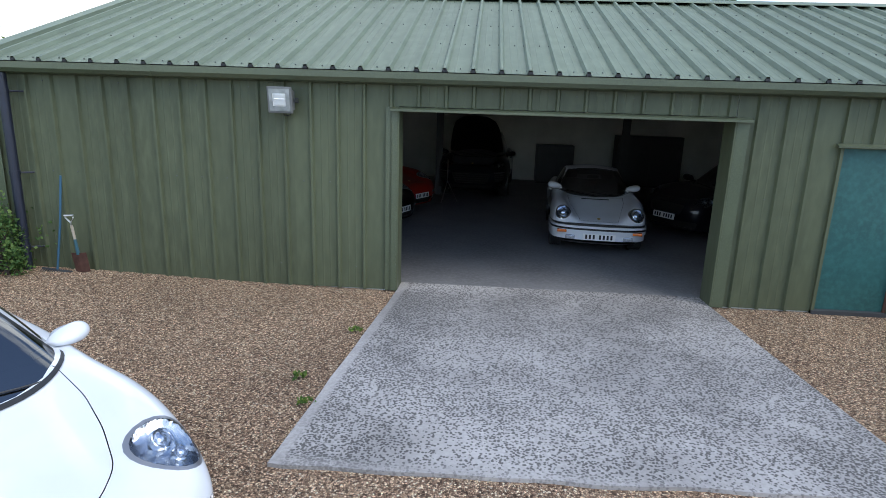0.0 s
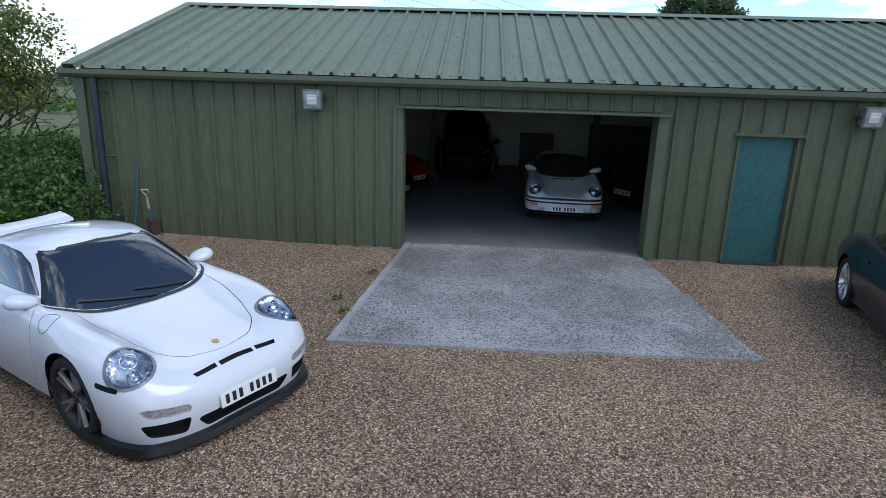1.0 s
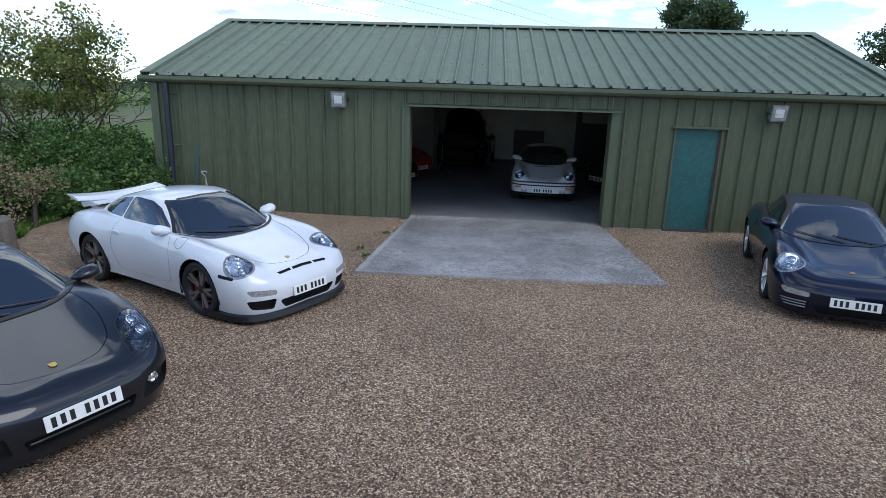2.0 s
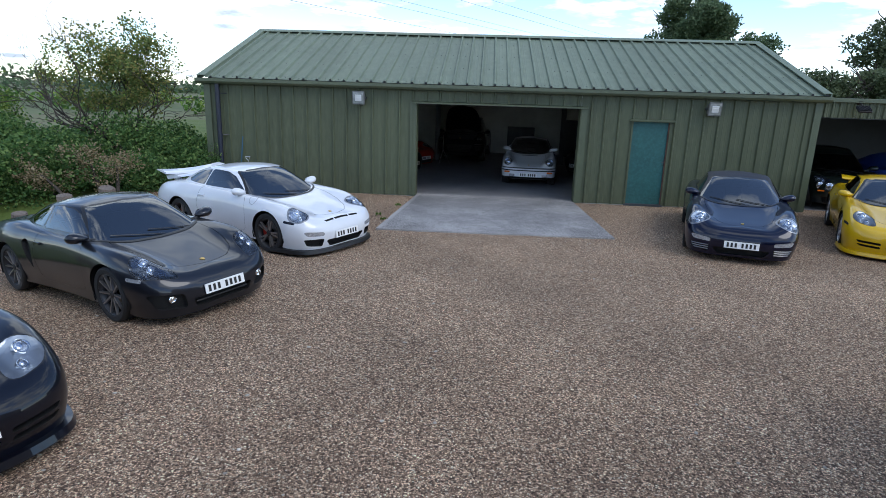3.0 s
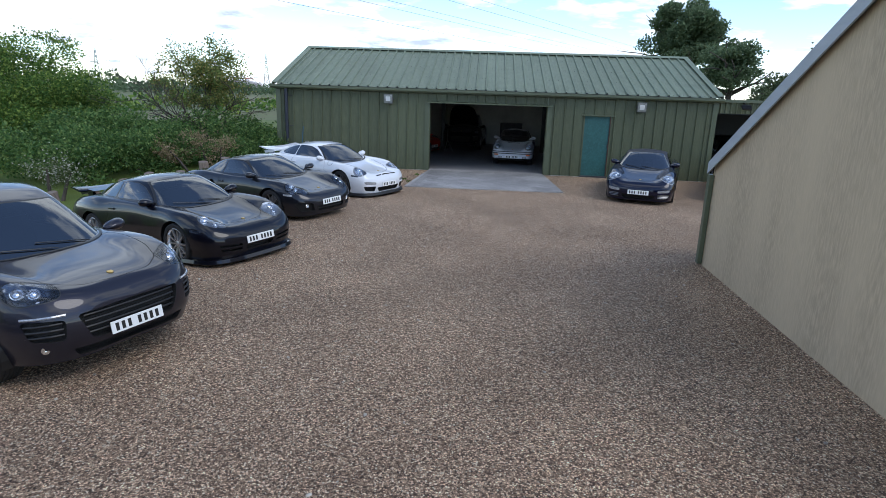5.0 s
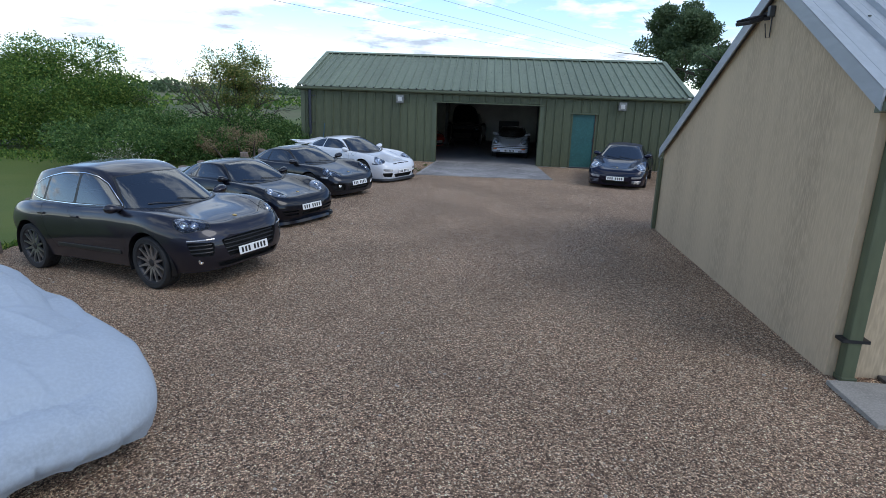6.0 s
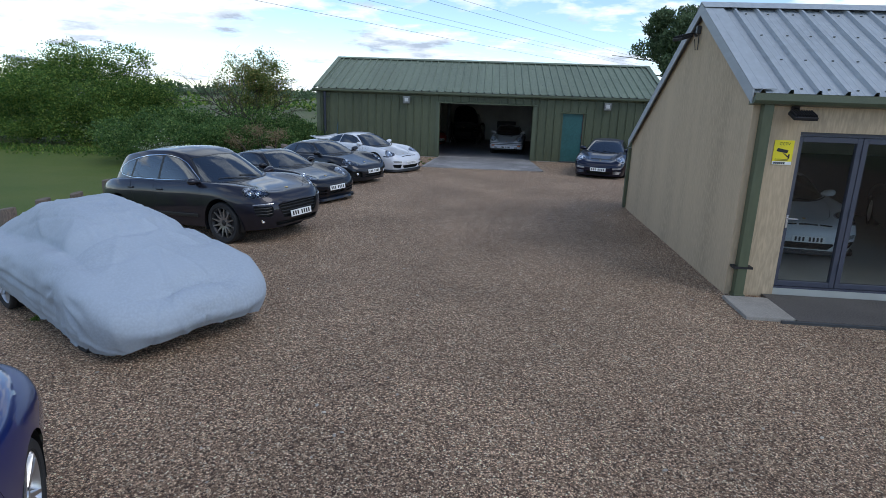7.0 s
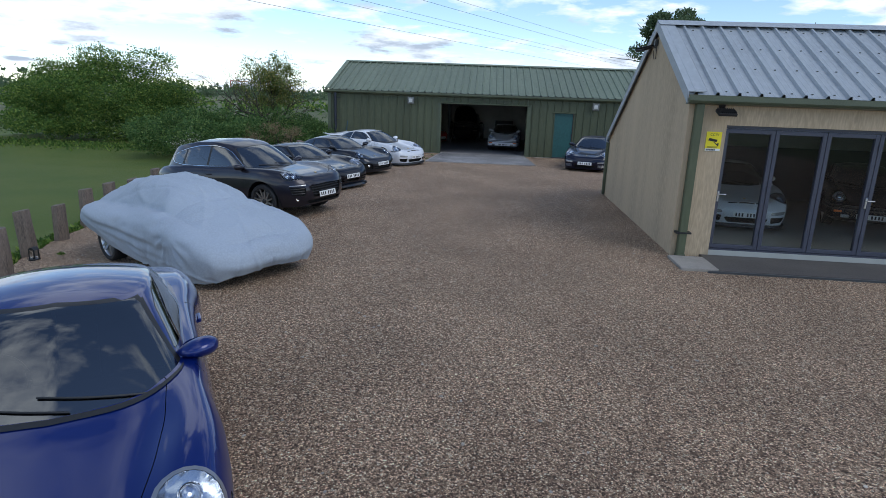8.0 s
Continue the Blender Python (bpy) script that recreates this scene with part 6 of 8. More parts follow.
    # ----- front plate
    if plates:
        zp = {"997": 0.322, "996": 0.355, "981": 0.36, "suv": 0.475, "classic": 0.345, "saloon": 0.42}[st]
        hh, nn = front_hit(tree, 0.0, zp)
        if hh:
            off = 0.012 if st != "classic" else 0.05
            hh2 = front_hit(tree, 0.25, zp)[0]
            plate_part(car, (hh.x + off, 0, zp), 0.0 if st in ("classic",) else -radians(6))
    # ----- particular pieces
    if st == "997" and detail:
        nrm, cen = Vector((0.05, 0.75, 0.66)).normalized(), Vector((0.92, 0.80, 0.83))
        ua = Vector((1, 0, 0)).cross(nrm).normalized()
        ub_ = nrm.cross(ua)
        pts = []
        for k in range(29):
            a0 = k * math.tau / 28
            hr = tree.ray_cast(cen + (ua * math.cos(a0) + ub_ * math.sin(a0)) * 0.085 + nrm * 0.4, -nrm)
            if hr[0] is not None:
                pts.append(hr[0] + hr[1] * 0.0004)
        part("fuel_flap", flip_y(tube(pts, 0.0028, 4)), M_STEEL, car, "shut line round the fuel flap")
    if st == "997" and lip is None:
        for zz in (0.195, 0.232, 0.268):
            for sd in (1, -1):
                pts = [(hh.x - 0.012, yy * sd, zz) for yy in (0.49, 0.56, 0.63, 0.70, 0.75) for hh in [front_hit(tree, yy, zz)[0]] if hh]
                if len(pts) > 1:
                    part("intake_slat", tube(pts, 0.008, 6), M_RIM, car)
    if st == "981":
        for sd in (1, -1):
            h0 = front_hit(tree, 0.60, 0.315)[0]
            if h0:
                q = bmesh.new()
                add_lathe(q, [(0.042, -0.03), (0.044, 0.0), (0.036, 0.006), (0.03, -0.01), (0.001, -0.004)], 18, Matrix.Translation((h0.x - 0.035, 0.575 * sd, 0.315)) @ Matrix.Rotation(radians(-90), 4, "Z"))
                bmesh.ops.recalc_face_normals(q, faces=q.faces)
                part("fog_lamp", q, M_CHROME, car, smooth=40)
    if st == "suv":
        for sd in (1, -1):
            pts = []
            for yy in (0.57, 0.66, 0.75, 0.82):
                hh = front_hit(tree, yy, 0.70)[0]
                if hh:
                    pts.append((hh.x + 0.004, yy * sd, 0.70))
            part("daylight_strip", tube(pts, 0.012, 6), M_CLEARLAMP, car)
            h0 = front_hit(tree, 0.72, 0.41)[0]
            if h0:
                q = bmesh.new()
                add_lathe(q, [(0.032, -0.02), (0.034, 0.004), (0.024, 0.006), (0.001, 0.0)], 16, Matrix.Translation((h0.x, 0.72 * sd, 0.41)) @ Matrix.Rotation(radians(-60 if sd == 1 else -120), 4, "Z"))
                bmesh.ops.recalc_face_normals(q, faces=q.faces)
                part("fog_lamp", q, M_CHROME, car, smooth=40)
            r = tree.ray_cast(Vector((0, 3 * sd, 0.5)), Vector((0, -sd, 0))) if sd == 1 else None
            yb = 0.905
            part("side_blade", box(0.75, -0.75, yb * sd - 0.012, yb * sd + 0.012, 0.44, 0.50, 0.008), M_TRIMBLACK, car)
    if st == "classic":
        # impact bumper with rubber bellows and lamps
        path = [plan(k / 40) for k in range(0, 12)]
        full_ = [(x + 0.05, -y * 1.0) for x, y in reversed(path[1:])] + [(x + 0.05, y) for x, y in path]
        for za, zb, ex, mt, nm in ((0.40, 0.52, 0.02, body_mat, "bumper"), (0.455, 0.485, 0.032, M_TRIMBLACK, "bumper_rubber"), (0.285, 0.40, -0.02, body_mat, "front_valance"), (0.525, 0.545, -0.012, M_TRIMBLACK, "bumper_bellows")):
            q = bmesh.new()
            rows = []
            for x, y in full_:
                k = 1 + ex / 2
                rows.append([q.verts.new(((x + ex) * 1.0, y * (1 + ex * 0.4), z)) for z in (za, za + 0.25 * (zb - za), zb - 0.25 * (zb - za), zb)] + [q.verts.new((x - 0.10, y * 0.96, z)) for z in (zb, za)])
            for u, v in zip(rows, rows[1:]):
                for j in range(6):
                    q.faces.new((u[j], u[(j + 1) % 6], v[(j + 1) % 6], v[j]))
            bmesh.ops.recalc_face_normals(q, faces=q.faces)
            part(nm, q, mt, car, smooth=40)
        for sd in (1, -1):
            part("indicator", box(1.98, 2.135, sd * 0.60 - 0.075, sd * 0.60 + 0.075, 0.40, 0.445, 0.01), M_AMBER, car)
            part("fog_lamp", box(2.06, 2.125, sd * 0.46 - 0.075, sd * 0.46 + 0.075, 0.29, 0.36, 0.012), M_CLEARLAMP, car)
        part("bonnet_grille", box(0.90, 0.96, -0.24, 0.24, zc(0.93) - 0.004, zc(0.93) + 0.007, 0.002), M_TRIMBLACK, car)
    if st == "saloon" and not plates:
        sl = bmesh.new()
        for k in range(-9, 10):
            h0 = front_hit(tree, abs(k) * 0.042, 0.58)[0]
            if h0:
                add_tube(sl, [(h0.x - 0.01, k * 0.042, 0.49), (h0.x - 0.03, k * 0.042, 0.66)], 0.006, 6)
        part("grille_bars", sl, M_CHROME, car)
        for sd in (1, -1):
            for yy in (0.54, 0.715):
                h0 = front_hit(tree, yy, 0.63)[0]
                if h0:
                    rot = Matrix.Translation((h0.x + 0.005, yy * sd, 0.63)) @ Matrix.Rotation(radians(-90 + 8 * sd), 4, "Z")
                    q = bmesh.new()
                    add_lathe(q, [(0.078, -0.05), (0.082, 0.010), (0.070, 0.016), (0.066, 0.0)], 22, rot)
                    bmesh.ops.recalc_face_normals(q, faces=q.faces)
                    lamp = part("round_headlamp", q, M_CHROME, car, "round chrome-ringed headlamp", smooth=40)
                    q = bmesh.new()
                    add_lathe(q, [(0.068, 0.0), (0.05, 0.012), (0.028, 0.018), (0.001, 0.020)], 22, rot)
                    bmesh.ops.recalc_face_normals(q, faces=q.faces)
                    part("lamp_glass", q, M_REFLECT, lamp, smooth=40)
            h0 = front_hit(tree, 0.64, 0.50)[0]
            if h0:
                part("indicator", box(h0.x - 0.03, h0.x + 0.012, 0.64 * sd - 0.13, 0.64 * sd + 0.13, 0.49, 0.525, 0.008), M_AMBER, car)
    if lip is not None:
        q = bmesh.new()
        rows = []
        path = [plan(k / 80) for k in range(0, 22)]
        full_ = [(x, -y) for x, y in reversed(path[1:])] + path
        for x, y in full_:
            n2 = Vector((x - 1.2, y)).normalized()
            rows.append([q.verts.new((x + n2.x * o, y + n2.y * o, z)) for o, z in ((-0.10, 0.06), (0.002, 0.055), (0.008, 0.066), (-0.008, 0.118), (-0.07, 0.125))])
        for u, v in zip(rows, rows[1:]):
            for j in range(5):
                q.faces.new((u[j], u[(j + 1) % 5], v[(j + 1) % 5], v[j]))
        q.faces.new(rows[0])
        q.faces.new(list(reversed(rows[-1])))
        bmesh.ops.recalc_face_normals(q, faces=q.faces)
        part("front_lip", q, lip, car, "flexible front splitter lip", smooth=40)
    if wing is not None:
        wx, wz, chord, half = wing
        q = bmesh.new()
        rows = []
        for k in range(-12, 13):
            yy = k / 12 * half
            up_ = 0.045 * abs(k / 12) ** 2
            rows.append([q.verts.new((wx + a * chord, yy, wz + up_ + b)) for a, b in ((0.5, -0.015), (0.42, 0.012), (0.0, 0.035), (-0.5, 0.05), (-0.48, 0.035), (0.0, 0.0), (0.42, -0.03))])
        for u, v in zip(rows, rows[1:]):
            for j in range(7):
                q.faces.new((u[j], u[(j + 1) % 7], v[(j + 1) % 7], v[j]))
        q.faces.new(rows[0])
        q.faces.new(list(reversed(rows[-1])))
        bmesh.ops.recalc_face_normals(q, faces=q.faces)
        sp_ = part("rear_wing", q, body_mat, car, "raised rear wing", smooth=40)
        for sd in (1, -1):
            part("wing_support", prism([(wx + 0.16, 0.86), (wx + 0.12, wz), (wx - 0.10, wz + 0.01), (wx - 0.02, 0.84)], "y", sd * 0.40 - 0.025, sd * 0.40 + 0.025), body_mat, sp_)
        part("engine_cover_lip", prism([(wx + 0.35, 0.95), (wx - 0.12, 0.86), (wx - 0.16, 0.93), (wx + 0.1, 0.98)], "y", -0.5, 0.5), body_mat, sp_)
    return car


def at(x, y, heading, z=0.0):
    return pose(x, y, z, 0, 0, heading) @ Matrix.Scale(0.96, 4)


def parked(x, y, heading, front=1.285, rear=-1.065):
    """A pose with the four wheels on the sloping yard."""
    c, s, k = math.cos(radians(heading)), math.sin(radians(heading)), 0.96

    def spot(a, b):
        px, py = x + k * (c * a - s * b), y + k * (s * a + c * b)
        return Vector((px, py, ground_z(px, py)))
    fl, fr, rl, rr = spot(front, 0.8), spot(front, -0.8), spot(rear, 0.8), spot(rear, -0.8)
    f = ((fl + fr) - (rl + rr)).normalized()
    l = (fl + rl) - (fr + rr)
    l = (l - f * l.dot(f)).normalized()
    u = f.cross(l)
    o = (fl + fr) / 2 - f * front * k
    m = Matrix((f, l, u)).transposed().to_4x4()
    m.translation = o
    return m @ Matrix.Scale(k, 4)


build_car("white sports coupe with large rear wing parked on gravel", SPORT, P_WHITE, parked(-2.30, -4.235, -30.1), rim=M_RIM, calipers=True, lip=M_TRIMBLACK, wing=(-1.87, 0.985, 0.32, 0.68))
build_car("graphite grey mid-engined sports coupe parked on gravel", MID, P_GREY, parked(-2.963, -7.179, -29.7, 1.27, -1.205), rim=M_RIM)
build_car("black sports coupe with fixed rear spoiler on gravel", EGG, P_BLACK, parked(-3.258, -10.401, -28.7), rim=M_RIM_LIGHT, lip=P_BLACK, wing=(-1.96, 0.935, 0.30, 0.66))
build_car("graphite grey sports utility vehicle parked on gravel", SUV, P_TAUPE, parked(-3.13, -14.234, -24.0, 1.335, -1.475), rim=material("machined_alloy", (0.36, 0.36, 0.37), 0.3, 0.9))
build_car("midnight blue convertible sports car with dark roof", SPORT, P_NIGHT, at(6.35, -2.98, -107.5), rim=M_RIM_LIGHT, soft_top=True)
build_car("yellow sports coupe with front splitter on gravel", EGG, P_YELLOW, at(9.33, -2.60, -114), rim=M_RIM_LIGHT, lip=P_YELLOW, wing=(-1.96, 0.945, 0.30, 0.66))
build_car("cobalt blue sports coupe parked on gravel", SPORT, P_BLUE, parked(-0.552, -23.676, -60), rim=M_RIM_LIGHT)
build_car("white classic sports coupe inside the garage", CLASSIC, P_WHITE, at(3.02, 4.15, -94.8, 0.025), rim=M_STEEL)
build_car("dark green classic limousine standing in the carport", SALOON, P_DARKGREEN, at(10.75, 2.35, -101), rim=M_RIM_LIGHT, plates=False)
build_car("black saloon car inside the garage", SALOON, P_BLACK, at(6.3, 5.2, -149, 0.025), rim=M_RIM_LIGHT)
build_car("black sports coupe standing inside the garage", SPORT, P_BLACK, at(-2.45, 4.75, -22, 0.025), rim=M_RIM)
build_car("red sports coupe standing inside the garage", SPORT, P_RED, at(-2.2, 6.75, -28, 0.025), rim=M_RIM)
off_roader = build_car("black off-road vehicle with its bonnet raised", SUV, P_BLACK, at(0.85, 9.55, -94, 0.025), rim=M_RIM_LIGHT, plates=False)
for o in off_roader.children:
    if o.name.split(".")[0] == "bonnet":
        o.matrix_local = Matrix.Translation((0.92, 0, 1.08)) @ Matrix.Rotation(radians(-62), 4, "Y") @ Matrix.Translation((-0.92, 0, -1.08))
build_car("white sports coupe with rear wing inside the showroom", SPORT, P_WHITE, at(7.62, -13.05, -98, 0.12), rim=M_RIM, calipers=True, lip=M_TRIMBLACK, wing=(-1.92, 1.01, 0.34, 0.73))
build_car("black classic sports coupe inside the showroom", CLASSIC, P_BLACK, at(10.6, -13.0, -112, 0.12), rim=M_RIM_LIGHT)


# ---------------------------------------------------------------- covered cars
# drapes on the flanks: ends along the car and up it, swell, width
DRAPES = ((-2.1, 0.86, 1.35, 0.52, 0.024, 0.05), (-1.3, 0.66, 1.1, 0.34, 0.014, 0.045), (-0.9, 1.02, 0.75, 0.86, 0.016, 0.03), (-0.4, 1.10, 0.5, 0.98, 0.012, 0.025))


def covered_car(label, mat, m, seed, wheels=True):
    car = thing("covered_car", label, "car cover", m)
    prof = curve([(2.28, 0.42), (2.1, 0.62), (1.8, 0.78), (1.4, 0.92), (0.95, 1.08), (0.55, 1.215), (0.12, 1.285), (-0.3, 1.315), (-0.8, 1.27), (-1.3, 1.12), (-1.75, 1.0), (-2.05, 0.97), (-2.2, 0.90), (-2.3, 0.72)])
    side = curve([(2.28, 0.40), (1.9, 0.63), (1.4, 0.78), (0.6, 0.88), (-0.5, 0.90), (-1.3, 0.92), (-1.9, 0.84), (-2.3, 0.68)])
    hem = curve([(2.28, 0.20), (1.9, 0.09), (1.3, 0.05), (0.5, 0.10), (-0.5, 0.20), (-0.9, 0.30), (-1.4, 0.42), (-1.9, 0.46), (-2.28, 0.46)])
    plan = outline([(x * 1.02, y * 1.08) for x, y in SPORT["plan"]])
    cols = []
    ns = 240
    for i in range(ns + 1):
        s = i / ns
        px, py = plan(s)
        P, T = Vector((px, py)), Vector((px * 0.80, 0))
        dv = T - P
        dn = dv.normalized()
        d = min(0.30, dv.length * 0.6)
        C = P + dn * d
        col = []
        fold = noise.noise(Vector((s * 26, seed, 0.3))) * 0.6 + noise.noise(Vector((s * 60, seed, 4.3))) * 0.4
        h0 = hem(px) + 0.010 * noise.noise(Vector((s * 18, seed, 9)))
        zs = side(C.x)
        for k in range(22):
            f = k / 22
            bulge = 0.02 * math.sin(f * math.pi) + 0.035 * fold * (1 - f) ** 1.3 - 0.12 * (1 - f) ** 1.2
            q = P - dn * bulge
            col.append((q.x, q.y, h0 + (zs - 0.22 - h0) * f))
        for k in range(9):
            f = k / 9 * math.pi / 2
            q = P + dn * d * (1 - math.cos(f))
            col.append((q.x, q.y, zs - 0.22 + 0.22 * math.sin(f)))
        for k in range(38):
            f = k / 37
            q = C + (T - C) * f
            yy = abs(q.y) / max(0.05, abs(C.y)) if C.y > 0.12 else 1 - f
            e = 1 - min(1.0, yy) ** (2.3 + 1.6 * min(1.0, max(0.0, (0.85 - q.x) / 0.35)))
            col.append((q.x, q.y, zs + (max(zs, prof(q.x)) - zs) * e))
        cols.append(col)
    bm = grid_mesh(cols)
    bm.normal_update()

    def crease(q, k):
        return max(0.0, 1 - abs(noise.noise(q)) * k) ** 1.5
    for v in bm.verts:
        c = v.co
        low = max(0.0, 1 - c.z / 0.78)
        up_ = min(1.0, max(0.0, (c.z - 0.62) / 0.25))
        w = 0.018 * noise.noise(Vector((c.x * 1.2 + seed, c.y * 1.4, c.z * 1.5)))
        # slack folds over cabin and bonnet, fine and mostly lengthwise
        w += 0.016 * crease(Vector((c.x * 0.7 + c.z * 0.6, c.y * 1.5 - c.x * 0.3, seed + 2.0)), 12)
        w -= 0.018 * crease(Vector((c.x * 0.6 - c.z * 0.9, c.y * 2.2 + c.x * 0.4, seed + 5.0)), 14)
        w += 0.012 * up_ * crease(Vector((c.x * 2.2 + c.y * 1.5, c.y * 2.4 - c.x * 0.8, seed + 11.0)), 10)
        # pulled tight over the foot of the windscreen, and pushed out by the door mirrors
        w -= 0.016 * math.exp(-((c.x - 1.0 + 0.25 * c.y * c.y) / 0.035) ** 2) * (1 if c.z > 0.75 and abs(c.y) < 0.7 else 0)
        w += 0.05 * math.exp(-((c.x - 0.62) / 0.16) ** 2 - ((c.z - 0.98) / 0.13) ** 2) * (1 if abs(c.y) > 0.4 else 0)
        # drawn in along the waist
        w -= 0.015 * math.exp(-((c.z - 0.90) / 0.08) ** 2) * (1 if abs(c.y) > 0.45 and c.x < 0.6 else 0)
        # a spoiler lifts the cloth at the tail
        w += 0.09 * math.exp(-((c.x + 2.1) / 0.16) ** 2 - ((abs(c.y) - 0.55) / 0.22) ** 2 - ((c.z - 0.93) / 0.14) ** 2)
        # sagging drapes on the flanks and gathers round the front corner
        w += 0.03 * low * crease(Vector((c.x * 0.75, c.z * 3.4 + c.x * 0.8, seed + 21.0)), 7)
        near = math.exp(-((c.x - 1.45) / 0.40) ** 2)
        for xa, za, xb, zb, amp, wid in DRAPES:
            t_ = min(1.0, max(0.0, (c.x - xa) / (xb - xa)))
            off = c.z - (za + (zb - za) * t_ - 0.06 * math.sin(math.pi * t_))
            fade = math.sin(math.pi * t_) ** 0.7 * min(1.0, max(0.0, (abs(c.y) - 0.35) / 0.2))
            fade *= min(1.0, max(0.0, (c.z - 0.14) / 0.2))
            w += amp * fade * (math.exp(-(off / wid) ** 2) - 0.8 * math.exp(-((off + wid * 1.7) / wid) ** 2))
        # gathers that fan out from the front corner
        gx, gz = c.x - 1.25, 0.70 - c.z
        rad = math.hypot(gx, gz)
        if abs(c.y) > 0.3 and gz > 0 and rad > 0.08:
            ang = math.atan2(gx, gz) + 0.25 * noise.noise(Vector((rad * 3, seed, 2.2)))
            w += 0.017 * math.sin(ang * 15 + 1.4 * noise.noise(Vector((ang * 3, rad, seed)))) * math.exp(-((rad - 0.36) / 0.18) ** 2) * min(1.0, max(0.0, (c.z - 0.12) / 0.25))
        w += 0.04 * near * max(0.0, 1 - c.z / 0.62) * min(1.0, c.z / 0.3) * crease(Vector((c.x * 3.4 - c.y * 2.0 + c.z * 1.2, c.z * 0.7, seed + 31.0)), 5)
        v.co += v.normal * w if abs(c.y) > 0.01 else Vector((0, 0, w))
    bm2 = both(bm)
    # the far half is shifted a little, so that the two sides of the cloth differ
    for v in bm2.verts:
        v.co.z += 0.02 * noise.noise(Vector((v.co.x * 1.5, v.co.y * 1.5, seed + 7))) * min(1, v.co.z)
    part("cover", bm2, mat, car, "loose creased fabric cover", smooth=180)
    if wheels:
        for xa in (SPORT["L"] / 2 - SPORT["fo"], SPORT["L"] / 2 - SPORT["fo"] - SPORT["wb"]):
            for sd in (1, -1):
                wheel(car, xa, sd * 0.74, sd, SPORT, M_RIM_LIGHT, False)
        part("underbody", box(-1.5, 1.7, -0.6, 0.6, 0.22, 0.3), M_TRIMBLACK, car)
    return car


M_COVER = material("pale_grey_cover_fabric", (0.36, 0.415, 0.48), 0.75, var=0.12, var_scale=1.5, fine=0.06, fine_scale=40, bump=0.05, bump_scale=5)
M_COVER_BLUE = material("blue_cover_fabric", (0.02, 0.07, 0.36), 0.7, var=0.2, var_scale=2.5, bump=0.2, bump_scale=9)
covered_car("car under a loose pale grey fabric cover on gravel", M_COVER, parked(-2.284, -18.63, -33.9) @ Matrix.Diagonal((0.955, 1.0, 1.01, 1)), 3.0)
covered_car("car under a bright blue fabric cover in the carport", M_COVER_BLUE, at(12.9, 2.6, -100), 8.0)


# ---------------------------------------------------------------- fittings on the buildings
M_LAMPGLASS = material("floodlight_glass", (0.34, 0.36, 0.34), 0.12, 0.0, var=0.4, var_scale=12, coat=0.8)
M_CAST = material("grey_cast_housing", (0.16, 0.165, 0.16), 0.5, var=0.3, var_scale=10)


def halogen_flood(x, y, z, yaw):
    f = thing("floodlight", "square grey halogen floodlight with glass front", "floodlight", pose(x, y, z, 0, 0, yaw), "garage floodlights")
    h = prism([(-0.17, -0.13), (-0.19, 0.13), (-0.06, 0.10), (-0.05, -0.10)], "x", -0.13, 0.13)
    part("housing", h, M_CAST, f)
    q = bmesh.new()
    add_box(q, -0.145, 0.145, -0.015, 0.015, -0.15, 0.15, 0.012)
    q.transform(Matrix.Translation((0, -0.185, 0)) @ Matrix.Rotation(radians(9), 4, "X"))
    part("front_frame", q, M_CAST, f)
    q = box(-0.12, 0.12, -0.004, 0.004, -0.125, 0.125)
    q.transform(Matrix.Translation((0, -0.203, 0)) @ Matrix.Rotation(radians(9), 4, "X"))
    part("glass", q, M_LAMPGLASS, f, "cloudy lamp glass")
    q = box(-0.075, 0.075, -0.006, 0.002, -0.07, 0.075, 0.012)
    q.transform(Matrix.Translation((0, -0.205, 0)) @ Matrix.Rotation(radians(9), 4, "X"))
    part("reflector", q, material("flood_reflector", (0.75, 0.76, 0.74), 0.3, 0.4), f, "bright reflector patch")
    q = tube([(-0.06, -0.213, 0.01), (0.06, -0.213, 0.01)], 0.008, 8)
    part("lamp_tube", q, M_PLATE, f)
    q = bmesh.new()
    add_box(q, -0.16, 0.16, -0.03, -0.0, -0.03, 0.03, 0.004)
    for sd in (1, -1):
        add_box(q, sd * 0.148, sd * 0.16, -0.14, 0.0, -0.02, 0.02)
    part("bracket", q, M_STEEL, f)
    part("cable", tube([(0.0, -0.11, -0.11), (0.02, -0.10, -0.18), (0.07, -0.06, -0.17), (0.07, -0.005, -0.12)], 0.006, 6), M_BLACK, f)


halogen_flood(-1.36, -0.03, 2.30, 0)
halogen_flood(6.75, -0.03, 2.30, 0)


def led_flood(m, label):
    f = thing("floodlight", label, "floodlight", m)
    q = bmesh.new()
    add_box(q, -0.14, 0.14, -0.10, 0.10, -0.025, 0.02, 0.01)
    for k in range(9):
        add_box(q, -0.12 + k * 0.03 - 0.004, -0.12 + k * 0.03 + 0.004, -0.09, 0.09, 0.02, 0.045)
    part("housing", q, M_BLACK, f)
    part("glass", box(-0.12, 0.12, -0.08, 0.08, -0.029, -0.0245), M_LAMPGLASS, f)
    part("arm", tube([(0, 0.09, 0.0), (0, 0.16, 0.02), (0, 0.24, 0.0)], 0.014, 8), M_BLACK, f)
    part("wall_plate", box(-0.05, 0.05, 0.235, 0.25, -0.05, 0.05, 0.004), M_BLACK, f)


